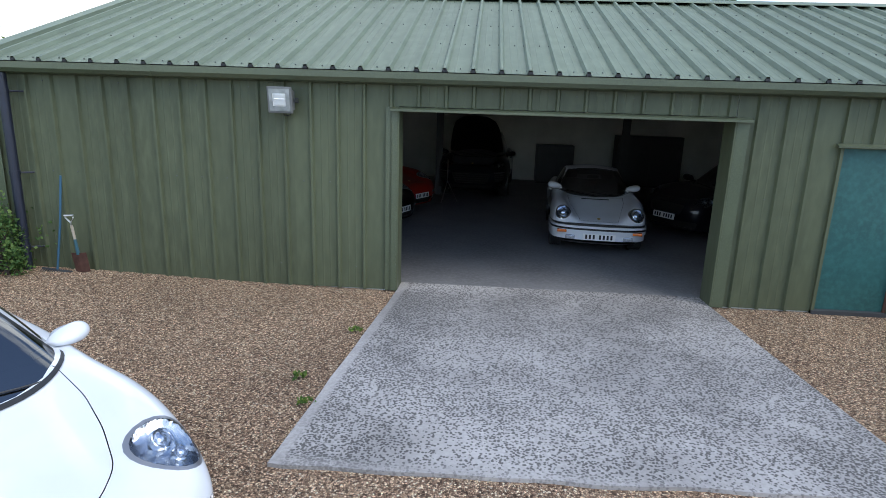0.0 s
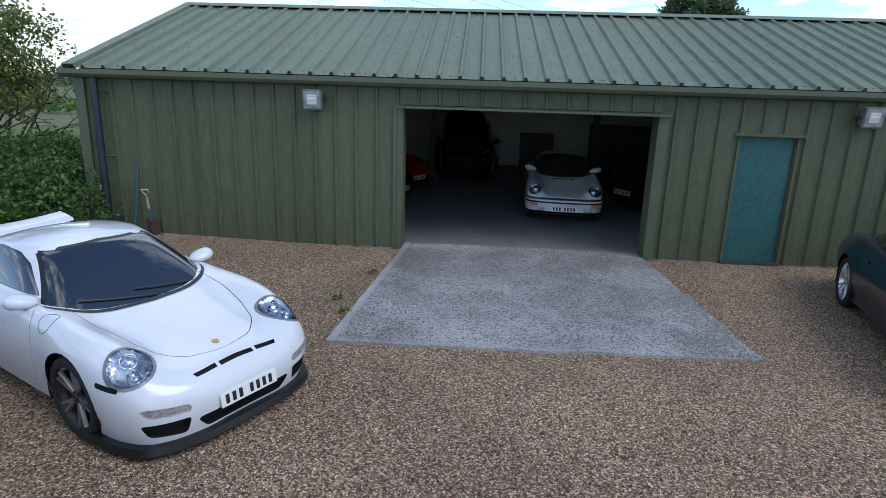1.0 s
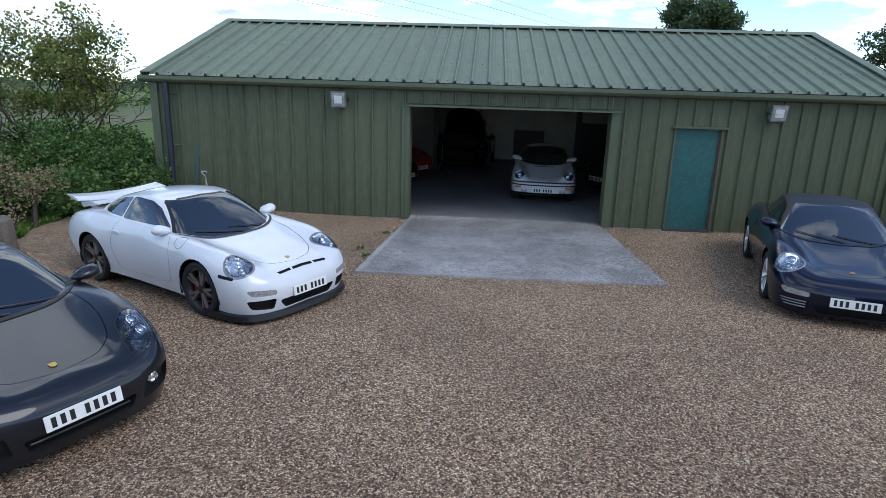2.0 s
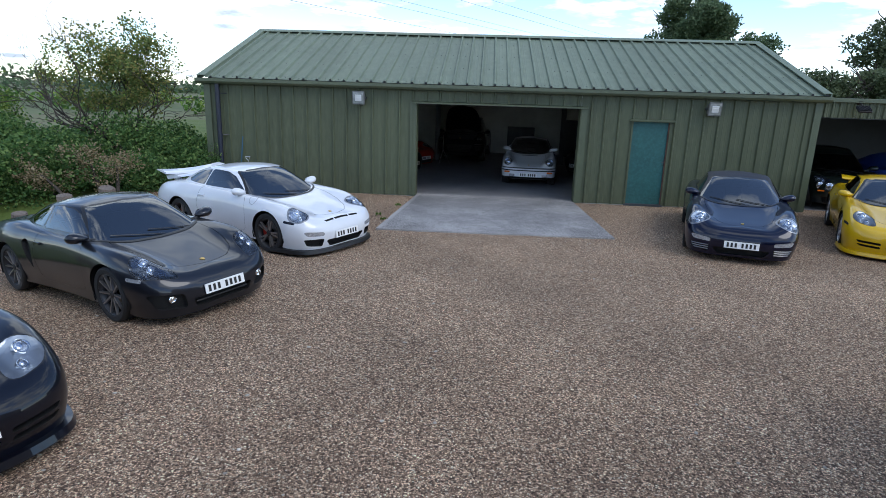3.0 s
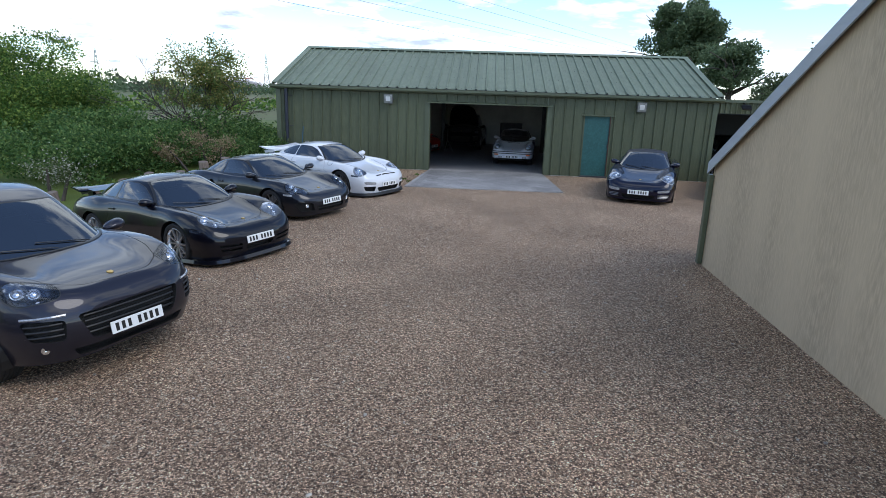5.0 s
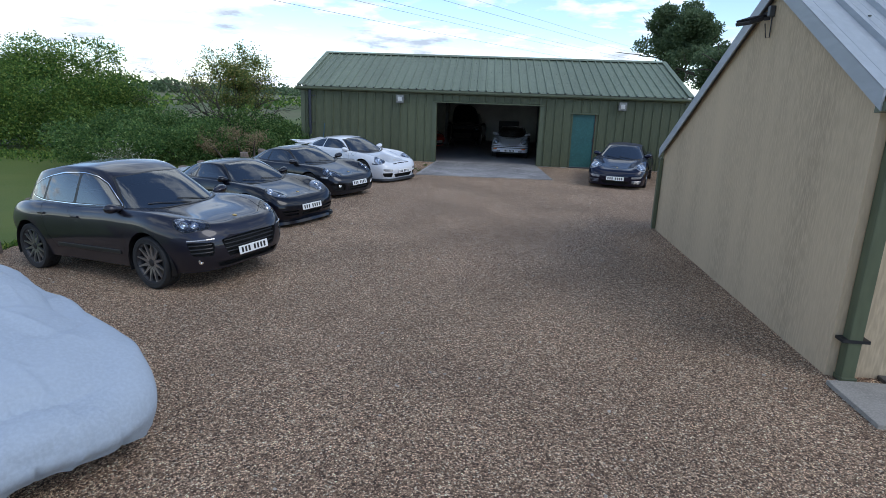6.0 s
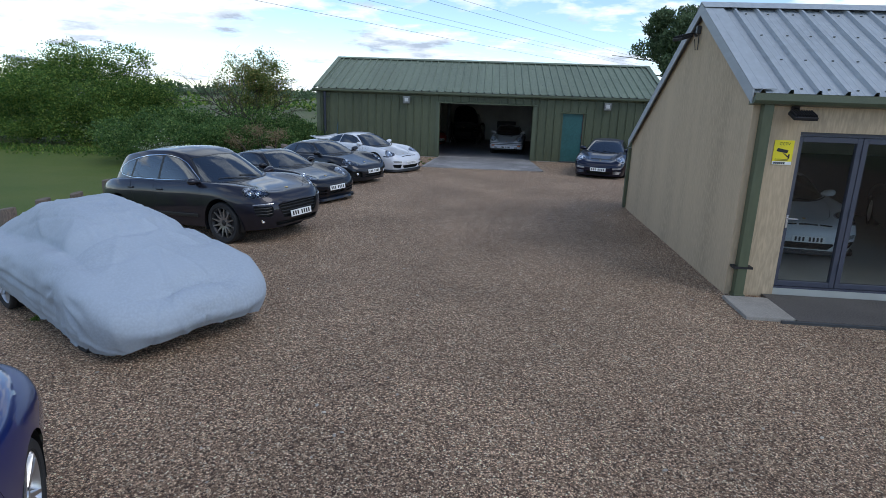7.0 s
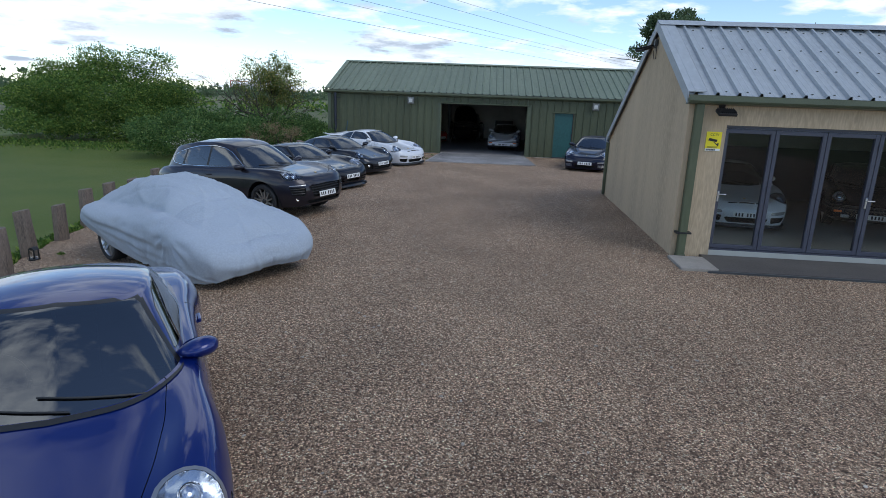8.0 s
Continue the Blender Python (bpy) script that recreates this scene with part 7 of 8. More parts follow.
led_flood(pose(9.95, -0.20, 2.40, 35, 0, 0), "black and silver floodlight on the carport fascia")
led_flood(OFF_LINE @ pose(5.95, GYF - 0.25, 2.40, 20, 0, 0), "black slim floodlight over the glass doors")
led_flood(OFF_LINE @ pose(5.20, -14.42, 3.55, 18, 0, -75), "black slim floodlight near the gable top")
sens = thing("sensor", "small dark motion sensor near the gable top", "sensor", OFF_LINE)
part("sensor_body", box(GX0 - 0.07, GX0 - 0.004, -14.54, -14.46, 3.60, 3.73, 0.01), M_STEEL, sens)
part("sensor_cable", tube([(GX0 - 0.02, -14.50, 3.60), (GX0 - 0.015, -14.50, 3.36), (GX0 - 0.03, -14.43, 3.36), (GX0 - 0.06, -14.42, 3.53)], 0.007, 6), M_BLACK, sens)


def camera_sign():
    s = thing("warning_sign", "yellow warning sign with black camera symbol", "sign", OFF_LINE @ pose(5.90, GYF - 0.004, 1.935))
    part("sign_board", box(-0.12, 0.12, -0.006, 0.0, -0.155, 0.155), material("sign_yellow", (0.86, 0.72, 0.02), 0.4, var=0.05), s)
    q = bmesh.new()
    add_prism(q, [(-0.085, 0.015), (-0.07, 0.055), (0.06, 0.03), (0.05, -0.01)], "y", -0.0085, -0.0065)
    add_prism(q, [(0.0, -0.01), (0.02, -0.012), (0.075, -0.05), (0.06, -0.06)], "y", -0.0085, -0.0065)
    add_prism(q, [(0.065, -0.075), (0.085, -0.075), (0.085, -0.02), (0.065, -0.02)], "y", -0.0087, -0.0065)
    part("symbol", q, M_PLATE_INK, s)
    ink = M_PLATE_INK
    for text, x, z, size, mt in (("CCTV", -0.062, 0.092, 0.052, ink),):
        cu = bpy.data.curves.new("lettering", "FONT")
        cu.body, cu.size, cu.extrude = text, size, 0.001
        tmp = bpy.data.objects.new("tmp", cu)
        scene.collection.objects.link(tmp)
        bpy.context.view_layer.update()
        me = bpy.data.meshes.new_from_object(tmp.evaluated_get(bpy.context.evaluated_depsgraph_get()))
        bpy.data.objects.remove(tmp)
        me.transform(pose(x, -0.008, z, 90, 0, 0))
        me.materials.clear()
        me.materials.append(mt)
        ob = new("lettering", me)
        ob.parent = s
    for z in (-0.085, -0.10):
        part("text_bar", box(-0.09, 0.07, -0.0085, -0.0065, z - 0.003, z + 0.003), ink, s)
    part("lower_strip", box(-0.118, 0.118, -0.0085, -0.0065, -0.153, -0.113), M_PLATE, s)
    for k in range(6):
        part("text_bar", box(-0.10 + k * 0.024, -0.10 + k * 0.024 + 0.018, -0.0105, -0.0087, -0.146, -0.120), ink, s)


camera_sign()

# round downpipe at the garage corner
dp = thing("downpipe", "dark navy round plastic downpipe at garage corner", "downpipe", kind="structure")
part("pipe", tube([(-4.78, -0.13, 2.52), (-4.78, -0.13, 2.3), (-4.78, -0.13, 0.05)], 0.055, 16), M_PIPE, dp, smooth=40)
for z in (2.28, 1.30, 0.35):
    part("clip", add_tube(tube([(-4.78, -0.13, z), (-4.78, -0.13, z + 0.05)], 0.062, 16), [(-4.72, -0.10, z + 0.025), (-4.60, -0.03, z + 0.025)], 0.012, 6), M_PIPE, dp)


def spade():
    s = thing("spade", "rusty garden spade with worn wooden handle", "spade", pose(-4.04, -0.13, 0.085, 6, -4, 0))
    rust = material("rusty_blade", (0.12, 0.055, 0.04), 0.75, 0.3, var=0.5, var_scale=12)
    q = bmesh.new()
    rows = []
    for k in range(7):
        z = 0.0 + 0.26 * k / 6
        rows.append([q.verts.new(((u - 0.5) * 0.20 * (0.96 + 0.04 * k / 6), -0.02 * math.sin(u * math.pi) + 0.0, z)) for u in (0, 0.25, 0.5, 0.75, 1)])
    for u, v in zip(rows, rows[1:]):
        for k in range(4):
            q.faces.new((u[k], u[k + 1], v[k + 1], v[k]))
    part("blade", thicken(q, 0.006), rust, s)
    part("socket", tube([(0, -0.01, 0.24), (0, -0.005, 0.36), (0, 0.0, 0.44)], 0.022, 10, 0.017), material("teal_socket", (0.03, 0.10, 0.13), 0.5), s)
    part("shaft", tube([(0, 0, 0.42), (0, 0.004, 0.62)], 0.017, 10), material("pale_ash_handle", (0.42, 0.36, 0.28), 0.7, var=0.2), s)
    q = bmesh.new()
    add_tube(q, [(0, 0.004, 0.61), (0.0, 0.004, 0.655), (0.05, 0.004, 0.72), (0.055, 0.004, 0.75)], 0.010, 8)
    add_tube(q, [(0, 0.004, 0.655), (-0.05, 0.004, 0.72), (-0.055, 0.004, 0.75)], 0.010, 8)
    add_tube(q, [(-0.06, 0.004, 0.75), (0.06, 0.004, 0.75)], 0.013, 8)
    part("d_grip", q, M_SILVER, s, "worn metal D grip")


def rake():
    r = thing("rake", "blue-handled garden rake leaning on the wall", "rake", pose(-4.36, -0.17, 0.09, -6, 5, 0))
    part("handle", tube([(0, 0, 0.02), (0.01, 0.005, 0.6), (0.0, 0.0, 1.22)], 0.014, 8), material("blue_handle", (0.03, 0.10, 0.16), 0.5), r)
    q = bmesh.new()
    add_box(q, -0.2, 0.2, -0.012, 0.012, 0.0, 0.025, 0.004)
    for k in range(14):
        add_tube(q, [(-0.19 + k * 0.029, 0, 0.01), (-0.19 + k * 0.029, -0.05, -0.02)], 0.004, 6)
    part("rake_head", q, M_STEEL, r)


spade()
rake()


# ---------------------------------------------------------------- wooden posts along the lawn
def log_post(m, h, r, seed):
    q = bmesh.new()
    rnd = random.Random(seed)
    n = 14
    rad = [r * (1 + rnd.uniform(-0.10, 0.10)) for _ in range(n)]
    rows = []
    for j, z in enumerate((-0.05, 0.0, 0.12, 0.3, 0.5, h - 0.012, h)):
        k = 1.06 - 0.10 * z / h if j < 6 else 0.93
        rows.append([q.verts.new((rad[i] * k * math.cos(i * math.tau / n) + 0.01 * math.sin(z * 5 + seed), rad[i] * k * math.sin(i * math.tau / n), z + (0.02 * math.cos(i * math.tau / n + seed) if j > 4 else 0))) for i in range(n)])
    for u, v in zip(rows, rows[1:]):
        for i in range(n):
            q.faces.new((u[i], u[(i + 1) % n], v[(i + 1) % n], v[i]))
    f = q.faces.new(rows[-1])
    p = link_mesh("wooden_post", q, [M_WOOD], smooth=30)
    p.matrix_world = m
    return tagged(p, "short weathered log post beside the lawn", "post", "log posts along the lawn")


POSTS = [(-4.67, -19.52), (-5.22, -18.3), (-5.52, -17.14), (-5.95, -15.81), (-6.17, -14.66), (-6.31, -13.51), (-6.4, -12.41), (-6.44, -11.31), (-6.42, -10.21), (-6.4, -9.11), (-6.36, -8.01), (-6.31, -7.01), (-6.16, -6.15), (-5.74, -5.48), (-5.45, -4.76), (-5.22, -4.0)]
for k, (x, y) in enumerate(POSTS):
    log_post(pose(x, y, ground_z(x, y) - 0.03, random.uniform(-4, 4), random.uniform(-4, 4), k * 67), 0.74 + 0.06 * math.sin(k * 2.3), 0.125 + 0.012 * math.cos(k * 1.7), k)
ln_ = thing("ground_lantern", "small dark lantern standing by the posts", "lantern", pose(-4.91, -18.59, ground_z(-4.91, -18.59)))
q = bmesh.new()
for dx in (-0.045, 0.045):
    for dy in (-0.045, 0.045):
        add_box(q, dx - .006, dx + .006, dy - .006, dy + .006, 0.02, 0.17)
add_box(q, -0.06, 0.06, -0.06, 0.06, 0.0, 0.022, 0.004)
add_prism(q, [(-0.06, 0.17), (0.06, 0.17), (0.02, 0.21), (-0.02, 0.21)], "y", -0.055, 0.055)
part("frame", q, M_BLACK, ln_)
part("pane", box(-0.042, 0.042, -0.042, 0.042, 0.023, 0.168), M_LENS, ln_)

# ---------------------------------------------------------------- inside the garage
for x in (-0.15, 4.45):
    c = thing("steel_column", "dark steel roof column inside the garage", "column", kind="structure")
    q = bmesh.new()
    add_box(q, x - 0.08, x + 0.08, 8.0, 8.012, 0.025, 2.9)
    add_box(q, x - 0.08, x + 0.08, 8.15, 8.162, 0.025, 2.9)
    add_box(q, x - 0.006, x + 0.006, 8.012, 8.15, 0.025, 2.9)
    part("beam", q, M_STEEL, c)


def cabinet(x, y, w, d, h, mat, label):
    c = thing("cabinet", label, "cabinet", pose(x, y, 0.025))
    part("carcass", box(0, w, 0, d, 0.06, h, 0.008), mat, c)
    part("plinth", box(0.02, w - 0.02, 0.03, d, 0.0, 0.06), M_BLACK, c)
    for k in range(2):
        part("cabinet_door", box(k * w / 2 + 0.01, (k + 1) * w / 2 - 0.01, -0.02, -0.002, 0.09, h - 0.03, 0.004), mat, c)


cabinet(2.55, 11.0, 1.1, 0.55, 1.15, M_STEEL, "dark steel workshop cabinet against the wall")
cabinet(4.9, 11.0, 1.9, 0.55, 1.5, M_STEEL, "wide dark steel workshop cabinet against the wall")
st_ = thing("stand", "folded grey work stand inside the garage", "stand", pose(0.15, 6.9, 0.025))
for k in range(3):
    a_ = k * math.tau / 3
    part("leg", tube([(0.25 * math.cos(a_), 0.25 * math.sin(a_), 0.0), (0, 0, 0.5)], 0.012, 6), M_SILVER, st_)
part("mast", tube([(0, 0, 0.45), (0, 0, 1.0)], 0.014, 6), M_SILVER, st_)


# ---------------------------------------------------------------- plants
def leaf_material(name, a, b, c, trans=0.35):
    m = material(name, a, 0.6, spec=0.25)
    nt = m.node_tree
    N, L = nt.nodes.new, nt.links.new
    bs_ = nt.nodes["Principled BSDF"]
    geo = N("ShaderNodeNewGeometry")
    cr = N("ShaderNodeValToRGB")
    cr.color_ramp.elements[0].color, cr.color_ramp.elements[1].color = (*a, 1), (*c, 1)
    e = cr.color_ramp.elements.new(0.55)
    e.color = (*b, 1)
    L(geo.outputs["Random Per Island"], cr.inputs[0])
    L(cr.outputs[0], bs_.inputs["Base Color"])
    tr, mx = N("ShaderNodeBsdfTranslucent"), N("ShaderNodeMixShader")
    L(cr.outputs[0], tr.inputs[0])
    mx.inputs[0].default_value = trans
    out = [n for n in nt.nodes if n.type == "OUTPUT_MATERIAL"][0]
    L(bs_.outputs[0], mx.inputs[1])
    L(tr.outputs[0], mx.inputs[2])
    L(mx.outputs[0], out.inputs[0])
    return m


LEAF_HEDGE = leaf_material("bramble_leaves", (0.040, 0.092, 0.028), (0.085, 0.170, 0.045), (0.20, 0.28, 0.085))
LEAF_HAW = leaf_material("thin_tree_leaves", (0.10, 0.145, 0.040), (0.15, 0.195, 0.052), (0.33, 0.28, 0.085))
LEAF_BUSH = leaf_material("bush_leaves", (0.042, 0.100, 0.022), (0.105, 0.195, 0.038), (0.25, 0.32, 0.07))
LEAF_OAK = leaf_material("dark_oak_leaves", (0.10, 0.15, 0.08), (0.13, 0.19, 0.095), (0.19, 0.24, 0.13), 0.5)
LEAF_PALE = leaf_material("willow_leaves", (0.078, 0.111, 0.052), (0.111, 0.143, 0.072), (0.169, 0.195, 0.104))
LEAF_DRY = leaf_material("dry_seed_heads", (0.22, 0.17, 0.09), (0.28, 0.21, 0.12), (0.34, 0.27, 0.17), 0.2)
BARK = material("bark", (0.075, 0.06, 0.048), 0.9, var=0.5, var_scale=6, bump=0.6, bump_scale=40, stretch=(1, 1, 0.3))


class Leaves:
    """Collects small folded leaf blades and makes one mesh of them."""

    def __init__(self, seed):
        self.v, self.f, self.r = [], [], random.Random(seed)

    def blade(self, p, size, up=0.3):
        r = self.r
        d = Vector((r.gauss(0, 1), r.gauss(0, 1), r.gauss(0, 0.7) + up))
        if d.length < 0.01:
            return
        d.normalize()
        s = d.cross(Vector((r.gauss(0, 1), r.gauss(0, 1), r.gauss(0, 1))))
        if s.length < 0.01:
            return
        s.normalize()
        n = d.cross(s)
        l, w = size * r.uniform(0.7, 1.3), size * r.uniform(0.28, 0.42)
        k = len(self.v)
        self.v += [p, p + d * l * 0.5 + s * w + n * w * 0.3, p + d * l, p + d * l * 0.5 - s * w + n * w * 0.3]
        self.f.append((k, k + 1, k + 2, k + 3))

    def clump(self, c, rad, count, size, shell=0.35, up=0.3):
        """Leaves in an uneven ball, thicker towards its surface."""
        r = self.r
        c = Vector(c)
        ph = r.uniform(0, 50)
        for _ in range(count):
            d = Vector((r.gauss(0, 1), r.gauss(0, 1), r.gauss(0, 1))).normalized()
            lump = 1 + 0.45 * noise.noise(d * 1.9 + Vector((ph, 0, 0))) + 0.2 * noise.noise(d * 5 + Vector((0, ph, 0)))
            k = (shell + (1 - shell) * r.random() ** 0.6) * lump
            self.blade(c + Vector((d.x * rad[0], d.y * rad[1], d.z * rad[2])) * k, size, up)

    def mesh(self, name, mat, parent):
        me = bpy.data.meshes.new(name)
        me.from_pydata(self.v, [], self.f)
        me.materials.append(mat)
        ob = new(name, me)
        ob.parent = parent
        return ob


def limbs(bm, p, d, length, r, depth, rnd, tips, spread=0.6, wander=0.25):
    """A limb that wanders, tapers and forks."""
    pts = [Vector(p)]
    d = Vector(d).normalized()
    n = 5
    for _ in range(n):
        d = (d + Vector((rnd.gauss(0, wander), rnd.gauss(0, wander), rnd.gauss(0, wander * 0.6)))).normalized()
        pts.append(pts[-1] + d * length / n)
    add_tube(bm, pts, r, 7 if r > 0.03 else 5, r * 0.55, caps=False)
    if depth == 0:
        tips += pts[2:]
        return
    tips.append(pts[-1])
    for k in range(rnd.choice((2, 3, 3))):
        q = pts[rnd.choice((3, 4, 5))]
        nd = (d + Vector((rnd.gauss(0, spread), rnd.gauss(0, spread), rnd.gauss(0.12, spread * 0.6)))).normalized()
        limbs(bm, q, nd, length * rnd.uniform(0.6, 0.85), r * 0.55, depth - 1, rnd, tips, spread, wander)


def tree(label, x, y, stems, length, r, depth, seed, mat, leaf, per_tip, tip_rad, lean=0.35, z=0.0, spread=0.6, crown=None):
    rnd = random.Random(seed)
    t = thing("tree", label, "tree", pose(x, y, z))
    bm = bmesh.new()
    tips = []
    for k in range(stems):
        a = k * math.tau / max(1, stems) + rnd.random()
        limbs(bm, (0.12 * math.cos(a) * (stems > 1), 0.12 * math.sin(a) * (stems > 1), -0.1), (lean * math.cos(a), lean * math.sin(a), 1.0), length, r, depth, rnd, tips, spread)
    part("trunk", bm, BARK, t, smooth=60)
    lv = Leaves(seed + 1)
    for p in tips:
        if crown:
            c_, rx, rz = crown
            if (p.x ** 2 + p.y ** 2) / rx ** 2 + ((p.z - c_) / rz) ** 2 > 1.1 or rnd.random() < 0.10:
                continue
        for _ in range(per_tip if p.z > 1.5 else per_tip // 2):
            q = p + Vector((rnd.gauss(0, tip_rad), rnd.gauss(0, tip_rad), rnd.gauss(0, tip_rad * 0.8)))
            lv.blade(q, leaf)
    lv.mesh("crown", mat, t)
    return t, tips


# thin bushy tree at the corner of the field
tree("thin bushy hawthorn tree with sparse yellowing leaves", -8.5, 1.7, 8, 1.75, 0.05, 4, 12, LEAF_HAW, 0.085, 14, 0.13, 0.16, spread=0.42, crown=(2.75, 1.65, 1.75))


def shrub(label, centre, parts_, count, leaf, mat, seed, name="bush"):
    """A bush: a few woody stems and many leafy clumps."""
    b = thing(name, label, "bush", pose(*centre))
    rnd = random.Random(seed)
    bm = bmesh.new()
    lv = Leaves(seed)
    total = sum(p[3] * p[4] for p in parts_)
    for dx, dy, dz, rx, rz in parts_:
        n = int(count * rx * rz / total)
        add_tube(bm, [(dx * 0.4, dy * 0.4, -0.5), (dx * 0.8, dy * 0.8, dz * 0.5), (dx, dy, dz)], 0.05, 6, 0.02)
        for k in range(7):
            a = Vector((max(-0.9, min(0.9, rnd.gauss(0, 0.5))), max(-0.9, min(0.9, rnd.gauss(0, 0.5))), max(-0.7, min(0.62, rnd.gauss(0.1, 0.45)))))
            lv.clump((dx + a.x * rx, dy + a.y * rx, max(-0.05, dz + a.z * rz - 0.12)), (rx * 0.55, rx * 0.55, rz * 0.5), n // 7, leaf, 0.5)
        for k in range(10):       # shoots that stick out
            a = Vector((rnd.gauss(0, 1), rnd.gauss(0, 1), abs(rnd.gauss(0.4, 0.6)))).normalized()
            base = Vector((dx, dy, dz)) + Vector((a.x * rx, a.y * rx, a.z * rz)) * 0.8
            for j in range(9):
                lv.blade(base + a * 0.045 * j + Vector((rnd.gauss(0, .03), rnd.gauss(0, .03), 0)), leaf)
    part("stem", bm, BARK, b)
    lv.mesh("foliage", mat, b)
    return b


shrub("big dense green bush at the lawn's edge", (-16.6, 1.9, 0.05), [(0.2, 0.0, 2.9, 2.3, 1.4), (-2.5, 0.5, 2.3, 2.0, 1.3), (2.2, 0.4, 2.0, 1.9, 1.3), (-0.9, -1.6, 1.9, 2.0, 1.2), (1.4, -1.9, 1.5, 2.0, 1.1), (-3.3, -1.0, 1.2, 1.8, 1.1), (-1.6, -3.0, 0.7, 1.5, 0.7), (3.0, -1.4, 0.9, 1.6, 0.9), (0.6, -3.2, 0.6, 1.5, 0.7)], 76000, 0.095, LEAF_BUSH, 21)
shrub("low mixed shrub behind the brambles", (-12.6, 1.9, 0), [(0, 0, 0.75, 1.5, 0.8), (1.9, 0.6, 0.65, 1.5, 0.75), (-1.8, 0.4, 0.8, 1.7, 0.85), (-0.6, -2.2, 0.6, 1.5, 0.7)], 16000, 0.085, LEAF_HEDGE, 22)
tree("young elder with upright feathery shoots", -13.9, 3.2, 4, 1.5, 0.03, 2, 31, LEAF_BUSH, 0.11, 9, 0.12, 0.10, spread=0.22, crown=(2.2, 0.8, 1.4))
shrub("low tangled bramble bank beside the garage", (-7.4, -1.4, 0), [(1.3, 1.2, 0.55, 0.9, 0.8), (0.6, 0.2, 0.6, 1.1, 0.8), (-0.6, -0.9, 0.6, 1.2, 0.75), (-1.6, -2.2, 0.55, 1.2, 0.7), (-0.9, 0.9, 0.8, 1.3, 0.95), (0.9, 2.4, 0.75, 1.2, 0.9), (-2.2, 0.2, 0.75, 1.4, 0.9)], 30000, 0.085, LEAF_HEDGE, 23)
shrub("low tangled bramble bank before the shrubs", (-10.4, -1.6, 0), [(-0.4, -2.2, 0.6, 1.3, 0.8), (1.2, 0.2, 0.7, 1.5, 0.85), (-0.8, 0.6, 0.8, 1.6, 0.95), (0.8, 2.4, 0.65, 1.6, 0.85), (0.8, -2.9, 0.45, 1.0, 0.6)], 22000, 0.09, LEAF_HEDGE, 24)
shrub("green weeds at the foot of the garage wall", (-5.25, -0.35, 0.05), [(0.05, 0.0, 0.22, 0.36, 0.28), (-0.5, -0.3, 0.35, 0.5, 0.42), (0.35, 0.1, 0.62, 0.14, 0.35), (0.55, -0.05, 0.35, 0.13, 0.3), (-0.6, 0.3, 0.7, 0.45, 0.55)], 5200, 0.05, LEAF_HEDGE, 25)
shrub("pale dry seed heads among the brambles", (-6.3, -2.2, 0), [(0.1, 0.1, 0.75, 0.35, 0.45), (-0.7, 0.4, 0.8, 0.4, 0.5), (-1.3, -0.4, 0.6, 0.4, 0.4)], 2600, 0.05, LEAF_DRY, 26)
shrub("white-flowered weed at the lawn's edge", (-8.6, -6.4, 0), [(0, 0, 0.5, 0.45, 0.45), (0.4, 0.3, 0.35, 0.4, 0.3)], 1100, 0.05, leaf_material("flowering_weed", (0.06, 0.09, 0.03), (0.12, 0.14, 0.06), (0.6, 0.58, 0.5)), 27)
shrub("hedge of green shrubs beyond the garage", (-11.5, 6.5, 0), [(3.5, -1.0, 0.4, 1.6, 0.5), (0, 0.5, 0.4, 2.0, 0.5), (4.8, 1.2, 0.4, 1.5, 0.5)], 8000, 0.12, LEAF_BUSH, 28)


def big_tree(label, x, y, h, r, seed, mat, leaf, count, trunk=0.45):
    t = thing("tree", label, "tree", pose(x, y, -0.9))
    rnd = random.Random(seed)
    bm = bmesh.new()
    tips = []
    limbs(bm, (0, 0, 0), (0.05, 0, 1), h * 0.5, trunk, 0, rnd, tips, wander=0.06)
    for k in range(9):
        a = k * math.tau / 9 + rnd.random()
        limbs(bm, (0, 0, h * rnd.uniform(0.30, 0.55)), (math.cos(a), math.sin(a), rnd.uniform(0.3, 1.2)), r * 0.85, trunk * 0.4, 1, rnd, tips, 0.5, 0.2)
    part("trunk", bm, BARK, t, smooth=60)
    lv = Leaves(seed)
    n = 64
    for k in range(n):
        d = Vector((rnd.gauss(0, 1), rnd.gauss(0, 1), rnd.gauss(0.15, 0.9))).normalized()
        q = rnd.random() ** 0.45
        c = Vector((d.x * r * q * 0.8, d.y * r * q * 0.8, h * 0.64 + d.z * h * 0.30 * q))
        rr = r * rnd.uniform(0.17, 0.32)
        lv.clump(c, (rr, rr, rr * 0.62), count // n, leaf, 0.55)
    lv.mesh("crown", mat, t)


big_tree("tall dark oak with a broad crown", 41.5, 112, 24.2, 9.4, 41, LEAF_OAK, 0.62, 30000)
big_tree("rounded green tree behind the garage", 35.5, 70, 13.0, 5.0, 42, LEAF_OAK, 0.42, 9000)
big_tree("tall pale willow behind the carport", 41.5, 50, 12.6, 5.0, 43, LEAF_PALE, 0.33, 11000, 0.3)
big_tree("pale willow behind the carport", 48.0, 52, 11.5, 5.2, 44, LEAF_PALE, 0.33, 9000, 0.3)
big_tree("green field tree behind the carport", 33.0, 46, 6.6, 4.0, 45, LEAF_PALE, 0.33, 7000, 0.25)
big_tree("green field tree behind the carport", 37.5, 44, 7.2, 3.6, 46, LEAF_PALE, 0.33, 7000, 0.25)
